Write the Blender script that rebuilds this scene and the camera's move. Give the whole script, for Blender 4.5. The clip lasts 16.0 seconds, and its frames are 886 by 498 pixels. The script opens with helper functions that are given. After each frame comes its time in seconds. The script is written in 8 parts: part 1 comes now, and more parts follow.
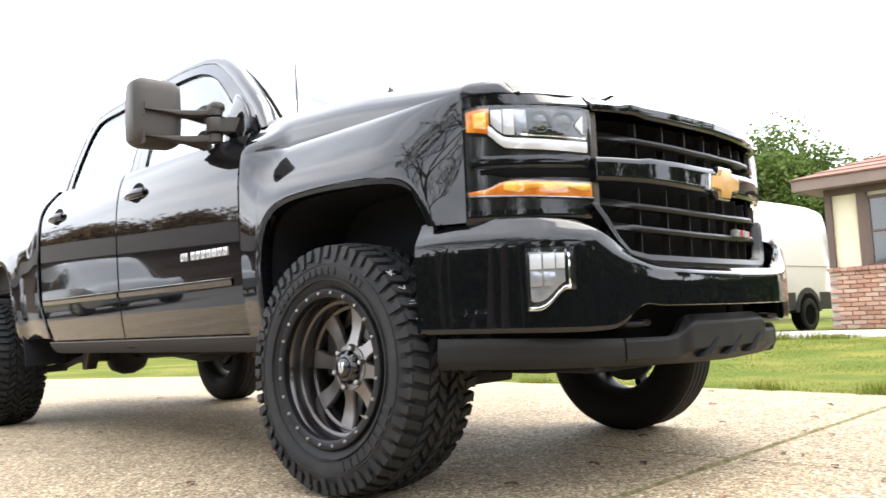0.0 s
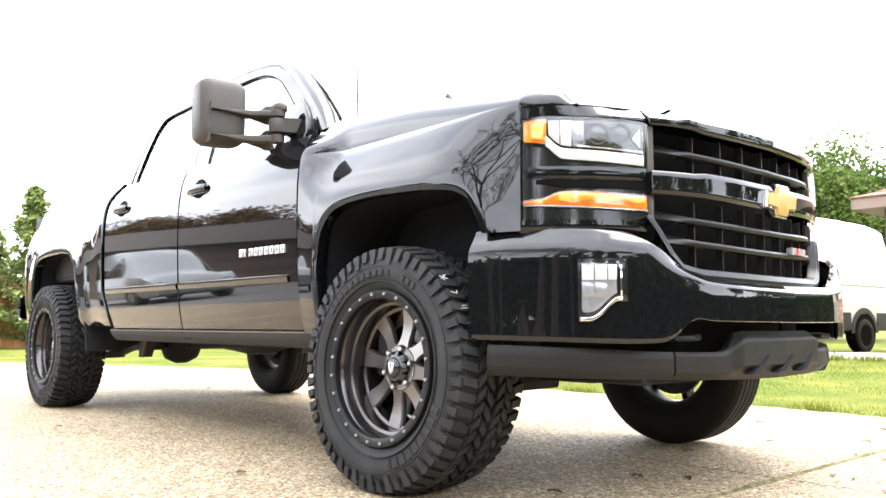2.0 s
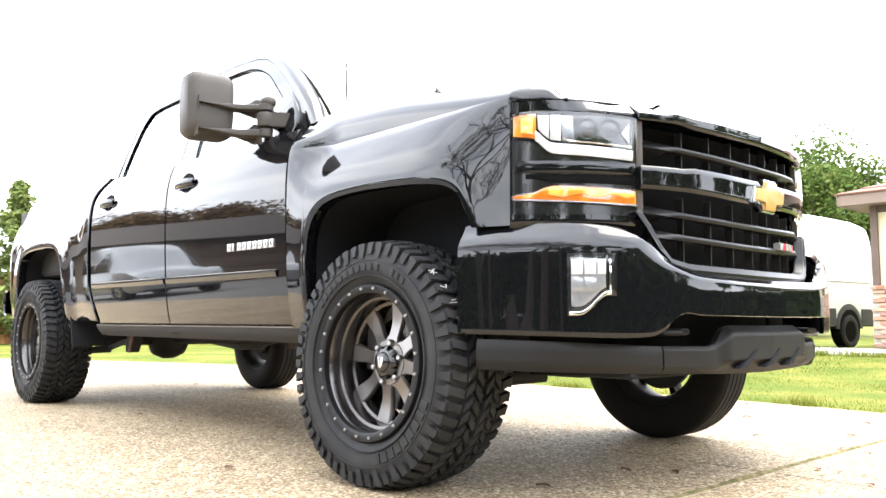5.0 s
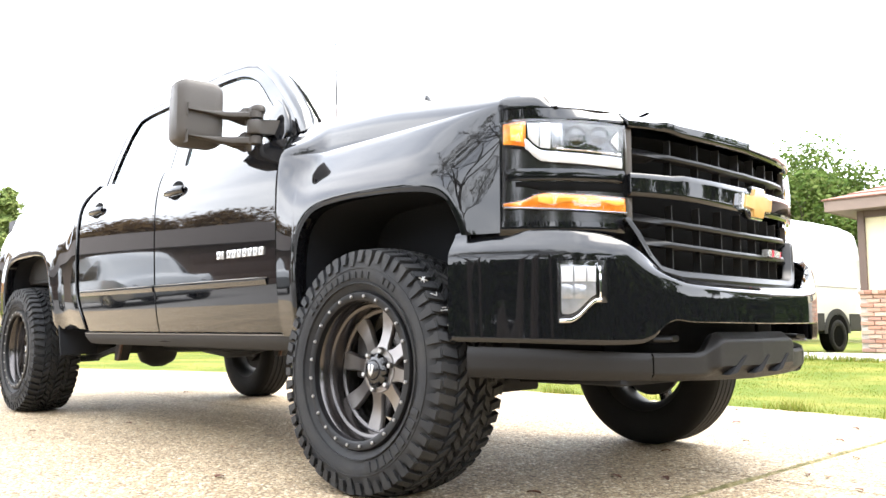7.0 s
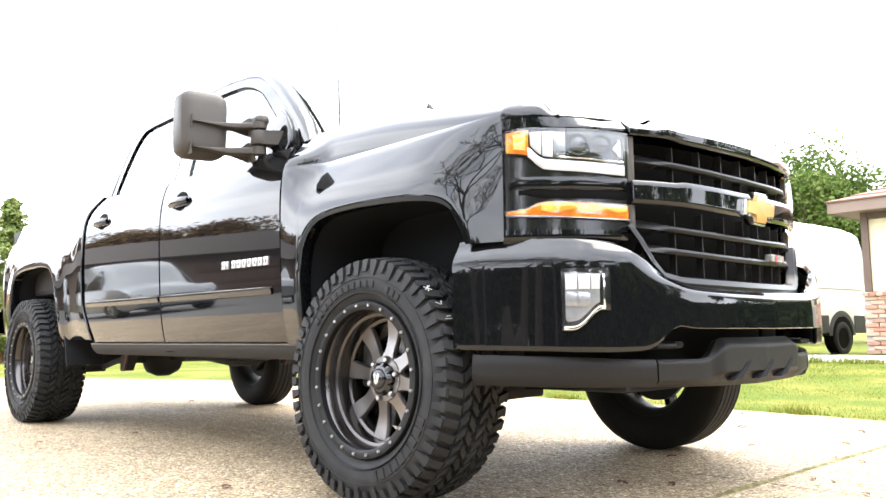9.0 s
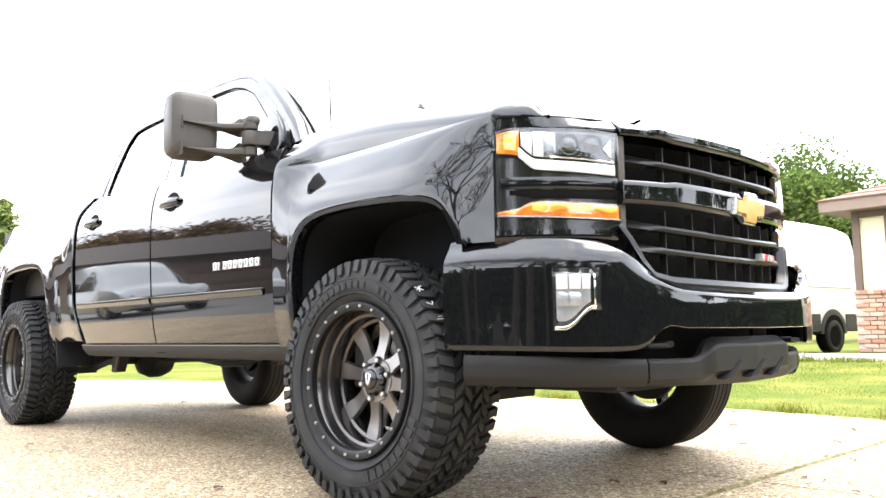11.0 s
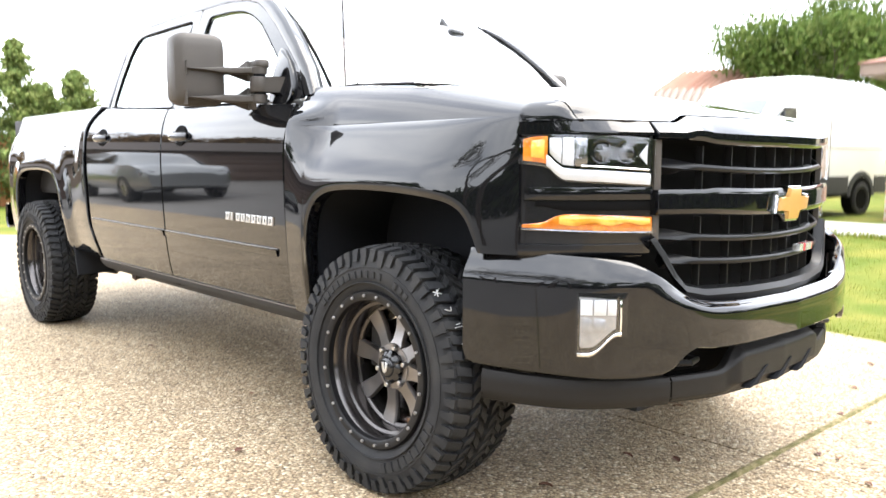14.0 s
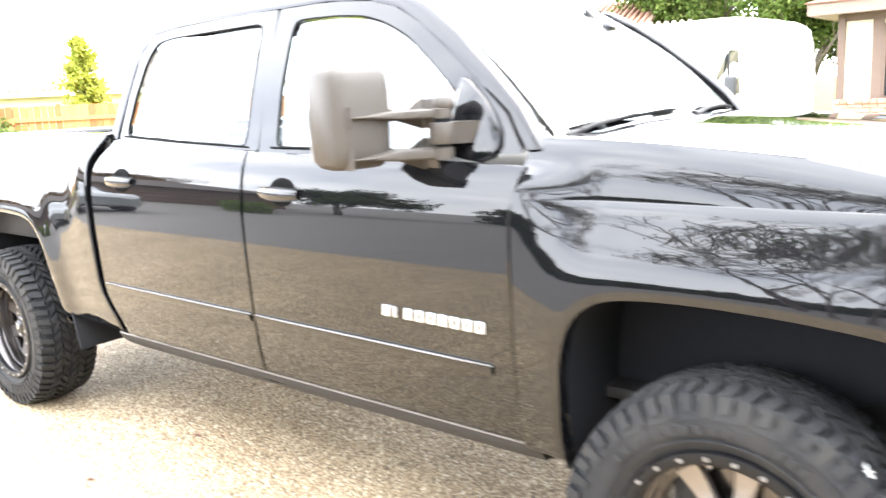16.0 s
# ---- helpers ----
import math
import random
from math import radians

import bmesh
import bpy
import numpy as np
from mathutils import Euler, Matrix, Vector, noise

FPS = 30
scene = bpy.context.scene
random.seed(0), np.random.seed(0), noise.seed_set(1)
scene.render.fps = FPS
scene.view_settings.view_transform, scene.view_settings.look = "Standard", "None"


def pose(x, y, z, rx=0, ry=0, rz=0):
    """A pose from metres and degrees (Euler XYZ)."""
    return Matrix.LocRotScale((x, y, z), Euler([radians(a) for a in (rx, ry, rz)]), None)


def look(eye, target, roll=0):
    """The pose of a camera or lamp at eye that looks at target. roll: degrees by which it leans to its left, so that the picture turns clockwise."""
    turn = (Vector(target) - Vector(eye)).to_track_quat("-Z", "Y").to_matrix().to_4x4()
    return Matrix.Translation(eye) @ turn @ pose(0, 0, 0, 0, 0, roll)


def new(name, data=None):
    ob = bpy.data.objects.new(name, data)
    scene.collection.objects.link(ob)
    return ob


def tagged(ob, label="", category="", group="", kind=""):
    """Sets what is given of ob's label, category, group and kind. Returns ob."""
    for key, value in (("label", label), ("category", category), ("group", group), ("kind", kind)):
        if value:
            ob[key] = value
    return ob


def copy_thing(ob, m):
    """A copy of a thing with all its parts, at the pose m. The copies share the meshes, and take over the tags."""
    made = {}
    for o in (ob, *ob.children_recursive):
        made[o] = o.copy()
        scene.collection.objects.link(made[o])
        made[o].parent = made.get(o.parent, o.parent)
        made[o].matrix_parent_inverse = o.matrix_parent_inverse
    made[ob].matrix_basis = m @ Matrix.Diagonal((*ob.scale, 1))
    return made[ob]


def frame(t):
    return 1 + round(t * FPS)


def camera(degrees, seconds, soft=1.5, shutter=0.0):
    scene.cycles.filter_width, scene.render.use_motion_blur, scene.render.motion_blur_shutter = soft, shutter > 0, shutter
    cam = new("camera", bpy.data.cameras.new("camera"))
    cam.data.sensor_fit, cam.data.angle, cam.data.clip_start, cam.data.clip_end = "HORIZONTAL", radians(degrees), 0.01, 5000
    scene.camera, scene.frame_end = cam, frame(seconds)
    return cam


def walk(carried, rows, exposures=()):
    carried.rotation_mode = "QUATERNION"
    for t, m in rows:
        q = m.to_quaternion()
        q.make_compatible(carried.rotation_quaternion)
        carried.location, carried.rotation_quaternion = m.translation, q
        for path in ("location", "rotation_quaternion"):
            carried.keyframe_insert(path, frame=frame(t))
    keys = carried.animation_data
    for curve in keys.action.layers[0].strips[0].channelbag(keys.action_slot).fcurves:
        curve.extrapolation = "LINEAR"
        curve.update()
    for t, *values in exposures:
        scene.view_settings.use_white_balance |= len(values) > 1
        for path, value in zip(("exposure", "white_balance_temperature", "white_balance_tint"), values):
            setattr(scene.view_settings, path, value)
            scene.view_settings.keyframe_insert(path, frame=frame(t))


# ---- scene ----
cam = camera(57.9, 16.0, shutter=0.5)
PATH = [
    (0, (2.206, -2.65, 0.563), (0.803, -1.236, 0.744), -2.5),
    (0.5, (2.223, -2.683, 0.566), (0.762, -1.329, 0.74), -2.1),
    (1, (2.217, -2.693, 0.57), (0.719, -1.377, 0.737), -1.3),
    (1.5, (2.221, -2.7, 0.565), (0.73, -1.379, 0.745), 0.0),
    (2, (2.225, -2.696, 0.568), (0.742, -1.368, 0.759), 0.1),
    (2.5, (2.224, -2.69, 0.568), (0.756, -1.345, 0.755), 0.1),
    (3, (2.219, -2.692, 0.56), (0.753, -1.339, 0.714), 0.3),
    (3.5, (2.221, -2.694, 0.562), (0.751, -1.347, 0.72), 0.1),
    (4, (2.221, -2.696, 0.562), (0.753, -1.347, 0.729), 0.1),
    (6.5, (2.219, -2.699, 0.567), (0.765, -1.34, 0.762), -0.1),
    (7, (2.222, -2.7, 0.568), (0.776, -1.332, 0.764), -0.1),
    (7.5, (2.23, -2.716, 0.567), (0.778, -1.355, 0.765), -0.2),
    (8, (2.225, -2.711, 0.57), (0.753, -1.372, 0.768), -0.5),
    (8.5, (2.227, -2.712, 0.576), (0.768, -1.359, 0.782), -0.5),
    (11, (2.235, -2.707, 0.579), (0.796, -1.333, 0.788), -0.9),
    (11.5, (2.23, -2.703, 0.575), (0.797, -1.324, 0.784), -0.5),
    (12, (2.231, -2.703, 0.574), (0.801, -1.321, 0.785), -0.6),
    (12.5, (2.229, -2.707, 0.574), (0.796, -1.326, 0.765), -0.5),
    (13, (2.216, -2.706, 0.575), (0.767, -1.335, 0.706), 0.1),
    (13.5, (2.166, -2.665, 0.746), (0.718, -1.286, 0.708), 0.8),
    (14, (2.144, -2.617, 1.135), (0.671, -1.282, 0.915), 0.1),
    (14.3, (2.075, -2.575, 1.322), (0.667, -1.214, 0.917), 1.0),
    (14.5, (2.047, -2.618, 1.382), (0.69, -1.22, 0.929), 3.6),
    (15, (1.742, -2.707, 1.494), (0.404, -1.284, 1.063), 1.3),
    (15.1, (1.682, -2.722, 1.475), (0.341, -1.296, 1.065), 1.0),
    (15.2, (1.589, -2.723, 1.477), (0.258, -1.286, 1.073), 0.1),
    (15.5, (1.217, -2.713, 1.512), (-0.062, -1.229, 1.113), -1.8),
    (15.6, (1.068, -2.737, 1.515), (-0.179, -1.22, 1.137), -1.7),
    (16, (0.616, -2.743, 1.549), (-0.627, -1.222, 1.173), -2.8),
]
walk(cam, [(t, look(eye, target, roll)) for t, eye, target, roll in PATH],
     [(0.0, 0.95), (0.5, 1.35), (1.0, 1.5), (1.5, 1.58), (4.0, 1.62), (12.5, 1.64), (13.0, 1.62), (13.5, 1.52), (14.0, 1.44), (14.7, 1.52), (15.0, 1.72), (15.5, 2.25), (16.0, 2.68)])
# ---- world, sun, exposure ----
world = bpy.data.worlds.new("sky")
scene.world = world
world.use_nodes = True
wn, wl = world.node_tree.nodes, world.node_tree.links
wn.clear()
w_out = wn.new("ShaderNodeOutputWorld")
w_bg = wn.new("ShaderNodeBackground")
w_sky = wn.new("ShaderNodeTexSky")
w_sky.sky_type = "NISHITA"
w_sky.sun_disc = False
w_sky.sun_elevation = radians(64)
w_sky.sun_rotation = radians(13)
w_sky.air_density, w_sky.dust_density, w_sky.ozone_density = 1.0, 3.0, 1.0
w_tc = wn.new("ShaderNodeTexCoord")
w_map = wn.new("ShaderNodeMapping")
w_map.inputs["Scale"].default_value = (1.0, 2.4, 3.2)
w_map.inputs["Rotation"].default_value = (0.2, 0.1, 0.9)
w_noise = wn.new("ShaderNodeTexNoise")
w_noise.inputs["Scale"].default_value = 1.7
w_noise.inputs["Detail"].default_value = 7.0
w_noise.inputs["Roughness"].default_value = 0.55
w_noise.inputs["Distortion"].default_value = 0.5
w_ramp = wn.new("ShaderNodeValToRGB")
w_ramp.color_ramp.elements[0].position = 0.33
w_ramp.color_ramp.elements[0].color = (8.6, 9.2, 10.5, 1)
w_ramp.color_ramp.elements[1].position = 0.66
w_ramp.color_ramp.elements[1].color = (14.9, 15.2, 15.8, 1)
w_mix = wn.new("ShaderNodeMixRGB")
w_mix.inputs[0].default_value = 0.88
wl.new(w_tc.outputs["Generated"], w_map.inputs[0])
wl.new(w_map.outputs[0], w_noise.inputs["Vector"])
wl.new(w_noise.outputs["Fac"], w_ramp.inputs[0])
wl.new(w_sky.outputs[0], w_mix.inputs[1])
wl.new(w_ramp.outputs[0], w_mix.inputs[2])
w_sep = wn.new("ShaderNodeSeparateXYZ")
w_up = wn.new("ShaderNodeMapRange")
w_up.inputs["To Min"].default_value, w_up.inputs["To Max"].default_value = 0.95, 1.08
w_mul = wn.new("ShaderNodeVectorMath"); w_mul.operation = "SCALE"
wl.new(w_tc.outputs["Generated"], w_sep.inputs[0])
wl.new(w_sep.outputs["Z"], w_up.inputs["Value"])
wl.new(w_mix.outputs[0], w_mul.inputs[0])
wl.new(w_up.outputs[0], w_mul.inputs["Scale"])
wl.new(w_mul.outputs[0], w_bg.inputs[0])
w_bg.inputs[1].default_value = 0.185
wl.new(w_bg.outputs[0], w_out.inputs[0])

sun = new("sun", bpy.data.lights.new("sun", "SUN"))
sun.data.energy = 1.3
sun.data.angle = radians(42)
sun.data.color = (1.0, 0.92, 0.80)
sun.matrix_world = look((1.5, 6.5, 14), (0, 0, 0))

# ---- materials ----
def mk(name, col, rough=0.5, metal=0.0, var=0.12, scale=6.0, fine=0.06, fscale=90.0, bump=0.0, bscale=160.0, coat=0.0,
       rvar=0.08, col2=None, patch=0.0, spec=0.5):
    """A surface with variation at two scales, a relief and a varied gloss."""
    m = bpy.data.materials.new(name)
    m.use_nodes = True
    n, l = m.node_tree.nodes, m.node_tree.links
    b = n["Principled BSDF"]
    tc = n.new("ShaderNodeTexCoord")
    big = n.new("ShaderNodeTexNoise")
    big.inputs["Scale"].default_value, big.inputs["Detail"].default_value = scale, 5
    small = n.new("ShaderNodeTexNoise")
    small.inputs["Scale"].default_value, small.inputs["Detail"].default_value = fscale, 3
    for t in (big, small):
        l.new(tc.outputs["Object"], t.inputs["Vector"])
    add = n.new("ShaderNodeMath"); add.operation = "MULTIPLY_ADD"
    l.new(big.outputs["Fac"], add.inputs[0]); add.inputs[1].default_value = var * 2; add.inputs[2].default_value = 1 - var - fine
    add2 = n.new("ShaderNodeMath"); add2.operation = "MULTIPLY_ADD"
    l.new(small.outputs["Fac"], add2.inputs[0]); add2.inputs[1].default_value = fine * 2
    l.new(add.outputs[0], add2.inputs[2])
    mul = n.new("ShaderNodeVectorMath"); mul.operation = "SCALE"
    if col2:
        mixc = n.new("ShaderNodeMixRGB")
        mixc.inputs[1].default_value, mixc.inputs[2].default_value = (*col, 1), (*col2, 1)
        rp = n.new("ShaderNodeMapRange")
        rp.inputs["From Min"].default_value, rp.inputs["From Max"].default_value = 0.42 - patch, 0.62 - patch
        l.new(big.outputs["Fac"], rp.inputs["Value"])
        l.new(rp.outputs[0], mixc.inputs[0])
        l.new(mixc.outputs[0], mul.inputs[0])
    else:
        mul.inputs[0].default_value = col
    l.new(add2.outputs[0], mul.inputs["Scale"])
    l.new(mul.outputs[0], b.inputs["Base Color"])
    rr = n.new("ShaderNodeMath"); rr.operation = "MULTIPLY_ADD"; rr.use_clamp = True
    l.new(big.outputs["Fac"], rr.inputs[0]); rr.inputs[1].default_value = rvar; rr.inputs[2].default_value = rough - rvar / 2
    l.new(rr.outputs[0], b.inputs["Roughness"])
    b.inputs["Metallic"].default_value = metal
    b.inputs["Coat Weight"].default_value = coat
    b.inputs["Coat Roughness"].default_value = 0.02
    b.inputs["Coat IOR"].default_value = 1.46
    b.inputs["Specular IOR Level"].default_value = spec
    if bump:
        bt = n.new("ShaderNodeTexNoise")
        bt.inputs["Scale"].default_value, bt.inputs["Detail"].default_value = bscale, 4
        l.new(tc.outputs["Object"], bt.inputs["Vector"])
        bp_ = n.new("ShaderNodeBump")
        bp_.inputs["Strength"].default_value, bp_.inputs["Distance"].default_value = min(1, bump), 0.01
        l.new(bt.outputs["Fac"], bp_.inputs["Height"])
        l.new(bp_.outputs[0], b.inputs["Normal"])
    return m


def glass(name, tint, rough=0.0, f0=0.06):
    """A thin pane: tinted see-through with a real gloss."""
    m = bpy.data.materials.new(name)
    m.use_nodes = True
    n, l = m.node_tree.nodes, m.node_tree.links
    n.clear()
    out = n.new("ShaderNodeOutputMaterial")
    tr = n.new("ShaderNodeBsdfTransparent"); tr.inputs[0].default_value = (*tint, 1)
    gl = n.new("ShaderNodeBsdfGlossy"); gl.inputs["Roughness"].default_value = rough
    lw = n.new("ShaderNodeLayerWeight"); lw.inputs["Blend"].default_value = 0.5
    p5 = n.new("ShaderNodeMath"); p5.operation = "POWER"; p5.inputs[1].default_value = 4.0
    ma = n.new("ShaderNodeMath"); ma.operation = "MULTIPLY_ADD"; ma.inputs[1].default_value = 0.90; ma.inputs[2].default_value = f0; ma.use_clamp = True
    l.new(lw.outputs["Facing"], p5.inputs[0]); l.new(p5.outputs[0], ma.inputs[0])
    mx = n.new("ShaderNodeMixShader")
    l.new(ma.outputs[0], mx.inputs[0]); l.new(tr.outputs[0], mx.inputs[1]); l.new(gl.outputs[0], mx.inputs[2])
    l.new(mx.outputs[0], out.inputs[0])
    return m


PAINT = mk("black_paint", (0.0046, 0.0049, 0.0058), 0.06, var=0.2, scale=3, rvar=0.03, coat=1.0, spec=0.08)
SEAM = mk("seam_dark", (0.0035, 0.0035, 0.0035), 0.8, spec=0.08)
PLASTIC = mk("grey_plastic", (0.047, 0.0395, 0.032), 0.55, bump=0.12, bscale=900, var=0.12)
VALANCE = mk("valance_plastic", (0.0085, 0.0078, 0.0074), 0.5, spec=0.25, bump=0.12, bscale=700, var=0.14)
GLOSSPLASTIC = mk("gloss_black_plastic", (0.008, 0.008, 0.009), 0.16, var=0.15, coat=0.4)
RUBBER = mk("tyre_rubber", (0.0155, 0.016, 0.0175), 0.62, bump=0.25, bscale=260, var=0.3, scale=9, col2=(0.024, 0.0235, 0.023), spec=0.25)
# darker copy of the rubber: shade on the far wheels put into the colour
SHADERUBBER = mk("shaded_rubber", (0.0095, 0.0088, 0.0082), 0.7, bump=0.15, bscale=260, var=0.3, scale=9, spec=0.15)
LINER = mk("wheel_liner", (0.0155, 0.0165, 0.019), 0.85, bump=0.1, bscale=120, spec=0.15)
GUNMETAL = mk("gunmetal_alloy", (0.225, 0.210, 0.202), 0.34, metal=0.9, var=0.12, scale=14, bump=0.02, bscale=500)
BARREL = mk("dark_alloy", (0.085, 0.079, 0.077), 0.19, metal=0.9, var=0.15, scale=10)
RINGBLACK = mk("matt_black_ring", (0.007, 0.007, 0.0075), 0.40, spec=0.2, var=0.15, scale=20, bump=0.03, bscale=400)
STEEL = mk("bright_steel", (0.42, 0.41, 0.40), 0.28, metal=1.0, var=0.1)
CHROME = mk("chrome", (0.86, 0.86, 0.87), 0.06, metal=1.0, var=0.03)
GOLD = mk("gold_badge", (0.47, 0.265, 0.065), 0.42, metal=0.2, var=0.1, scale=60, coat=0.5)
BADGE = mk("badge_silver", (0.62, 0.62, 0.61), 0.25, metal=0.7, var=0.05)
REDBADGE = mk("badge_red", (0.55, 0.02, 0.05), 0.3, coat=0.5)
AMBER = mk("amber_lens", (0.62, 0.165, 0.012), 0.12, coat=1.0, var=0.12, scale=22, fine=0.10, fscale=160, col2=(0.78, 0.27, 0.025))
# lit copy of AMBER: the lens catching light, put into a brighter colour
AMBERLIT = mk("amber_lit", (0.86, 0.36, 0.020), 0.10, coat=1.0, var=0.12, scale=18, fine=0.08, fscale=200, col2=(0.95, 0.56, 0.09), patch=0.02)
REFLECTOR = mk("lamp_reflector", (0.26, 0.26, 0.27), 0.18, metal=0.9, var=0.45, scale=24, fine=0.03, fscale=160)
LAMPWHITE = mk("lamp_white", (0.62, 0.63, 0.65), 0.25, coat=1.0, var=0.08)
FOGREF = mk("fog_reflector", (0.36, 0.36, 0.37), 0.24, metal=0.5, coat=0.5, var=0.3, scale=60)
REDLENS = mk("red_lens", (0.45, 0.015, 0.02), 0.15, coat=1.0)
SCREEN = glass("screen_pane", (0.80, 0.84, 0.84), f0=0.17)
LENS = glass("clear_lens", (0.93, 0.94, 0.95), f0=0.085)
PANE = glass("window_pane", (0.86, 0.89, 0.89), f0=0.09)
PANEDARK = glass("tinted_pane", (0.70, 0.73, 0.74))
GRILLEBLACK = mk("grille_plastic", (0.007, 0.007, 0.0075), 0.30, var=0.2, spec=0.22)
RUST = mk("rusty_steel", (0.10, 0.048, 0.028), 0.8, var=0.4, scale=30, col2=(0.05, 0.035, 0.03), bump=0.2)
FRAMEBLACK = mk("chassis_black", (0.014, 0.013, 0.013), 0.7, var=0.3, scale=12, bump=0.1)
GRILLEBAR = mk("grille_bar_plastic", (0.020, 0.0195, 0.019), 0.40, var=0.2, spec=0.3)
MOULD = mk("moulding_strip", (0.26, 0.25, 0.24), 0.38, metal=0.6, var=0.1)
CABIN = mk("cabin_cloth", (0.10, 0.098, 0.095), 0.9, bump=0.15, bscale=400)
CHALK = mk("white_chalk", (0.5, 0.5, 0.49), 0.9, var=0.2, scale=200)


# ---- mesh helpers ----
def part(name, bm, material, parent=None, label="", smooth=38, kind=""):
    """Links a bmesh as one mesh object under a thing or a part."""
    bmesh.ops.recalc_face_normals(bm, faces=bm.faces)
    me = bpy.data.meshes.new(name)
    bm.to_mesh(me)
    bm.free()
    for mt in (material if isinstance(material, (list, tuple)) else (material,)):
        me.materials.append(mt)
    me.polygons.foreach_set("use_smooth", [smooth > 0] * len(me.polygons))
    if smooth:
        me.set_sharp_from_angle(angle=radians(smooth))
    ob = new(name, me)
    if parent is not None:
        ob.parent = parent
    if label or kind:
        tagged(ob, label, kind=kind)
    return ob


def share(ob, name, m, parent):
    """Another object on the mesh of ob."""
    o = new(name, ob.data)
    o.parent = parent
    o.matrix_basis = m
    return o


def thing(name, label, category, group="", at=None, kind=""):
    e = new(name)
    e.empty_display_size = 0.2
    if at is not None:
        e.matrix_basis = at
    return tagged(e, label, category, group, kind)


def flip(bm):
    for v in bm.verts:
        v.co.y = -v.co.y
    bmesh.ops.reverse_faces(bm, faces=bm.faces)
    return bm


def box(bm, c, s, m=None, bevel=0.0, seg=2):
    """A box with centre c and size s, its edges rounded, turned by m."""
    r = bmesh.ops.create_cube(bm, size=1.0)
    vs = r["verts"]
    for v in vs:
        v.co = Vector((v.co.x * s[0], v.co.y * s[1], v.co.z * s[2]))
    if bevel:
        es = list({e for v in vs for e in v.link_edges})
        rb = bmesh.ops.bevel(bm, geom=es, offset=bevel, segments=seg, profile=0.5, affect="EDGES")
        vs = list({v for f in rb["faces"] for v in f.verts} | {v for v in vs if v.is_valid})
    t = Matrix.Translation(c) @ (m if m is not None else Matrix())
    for v in vs:
        v.co = t @ v.co
    return vs


def prism(bm, outline, axis, lo, hi, bevel=0.0):
    """An outline of 2D points pushed from lo to hi along an axis: 'x' takes (y, z), 'y' takes (x, z), 'z' takes (x, y)."""
    put = {"x": lambda a, b, c: (c, a, b), "y": lambda a, b, c: (a, c, b), "z": lambda a, b, c: (a, b, c)}[axis]
    A = [bm.verts.new(put(a, b, lo)) for a, b in outline]
    B = [bm.verts.new(put(a, b, hi)) for a, b in outline]
    fs = [bm.faces.new(A), bm.faces.new(B[::-1])]
    k = len(A)
    for i in range(k):
        fs.append(bm.faces.new((A[i], B[i], B[(i + 1) % k], A[(i + 1) % k])))
    if bevel:
        es = list({e for f in fs[:2] for e in f.edges})
        bmesh.ops.bevel(bm, geom=es, offset=bevel, segments=2, profile=0.5, affect="EDGES")
    return bm


def lathe(bm, profile, n=64, axis="y", c=(0, 0, 0), closed=False):
    """Turns a profile of (along, radius) about an axis through c."""
    rings = []
    for a, r in profile:
        ring = []
        for i in range(n):
            q = 2 * math.pi * i / n
            p = {"y": (r * math.cos(q), a, r * math.sin(q)), "x": (a, r * math.cos(q), r * math.sin(q)),
                 "z": (r * math.cos(q), r * math.sin(q), a)}[axis]
            ring.append(bm.verts.new(Vector(p) + Vector(c)))
        rings.append(ring)
    if closed:
        rings.append(rings[0])
    for A, B in zip(rings, rings[1:]):
        for i in range(n):
            bm.faces.new((A[i], A[(i + 1) % n], B[(i + 1) % n], B[i]))
    if not closed:
        for ring in (rings[0], rings[-1]):
            try:
                bm.faces.new(ring)
            except ValueError:
                pass
    return bm


def tube(bm, pts, r, n=8, cap=True):
    """A round bar along points; r may be a number or one radius a point."""
    pts = [Vector(p) for p in pts]
    rs = r if isinstance(r, (list, tuple)) else [r] * len(pts)
    rings, ref = [], None
    for i, p in enumerate(pts):
        d = (pts[min(i + 1, len(pts) - 1)] - pts[max(i - 1, 0)]).normalized()
        if ref is None:
            ref = d.orthogonal().normalized()
        ref = (ref - d * ref.dot(d)).normalized()
        b = d.cross(ref)
        rings.append([bm.verts.new(p + (ref * math.cos(2 * math.pi * k / n) + b * math.sin(2 * math.pi * k / n)) * rs[i]) for k in range(n)])
    for A, B in zip(rings, rings[1:]):
        for k in range(n):
            bm.faces.new((A[k], A[(k + 1) % n], B[(k + 1) % n], B[k]))
    if cap:
        bm.faces.new(rings[0][::-1])
        bm.faces.new(rings[-1])
    return bm


def smoothstep(a, b, x):
    t = min(1.0, max(0.0, (x - a) / (b - a)))
    return t * t * (3 - 2 * t)


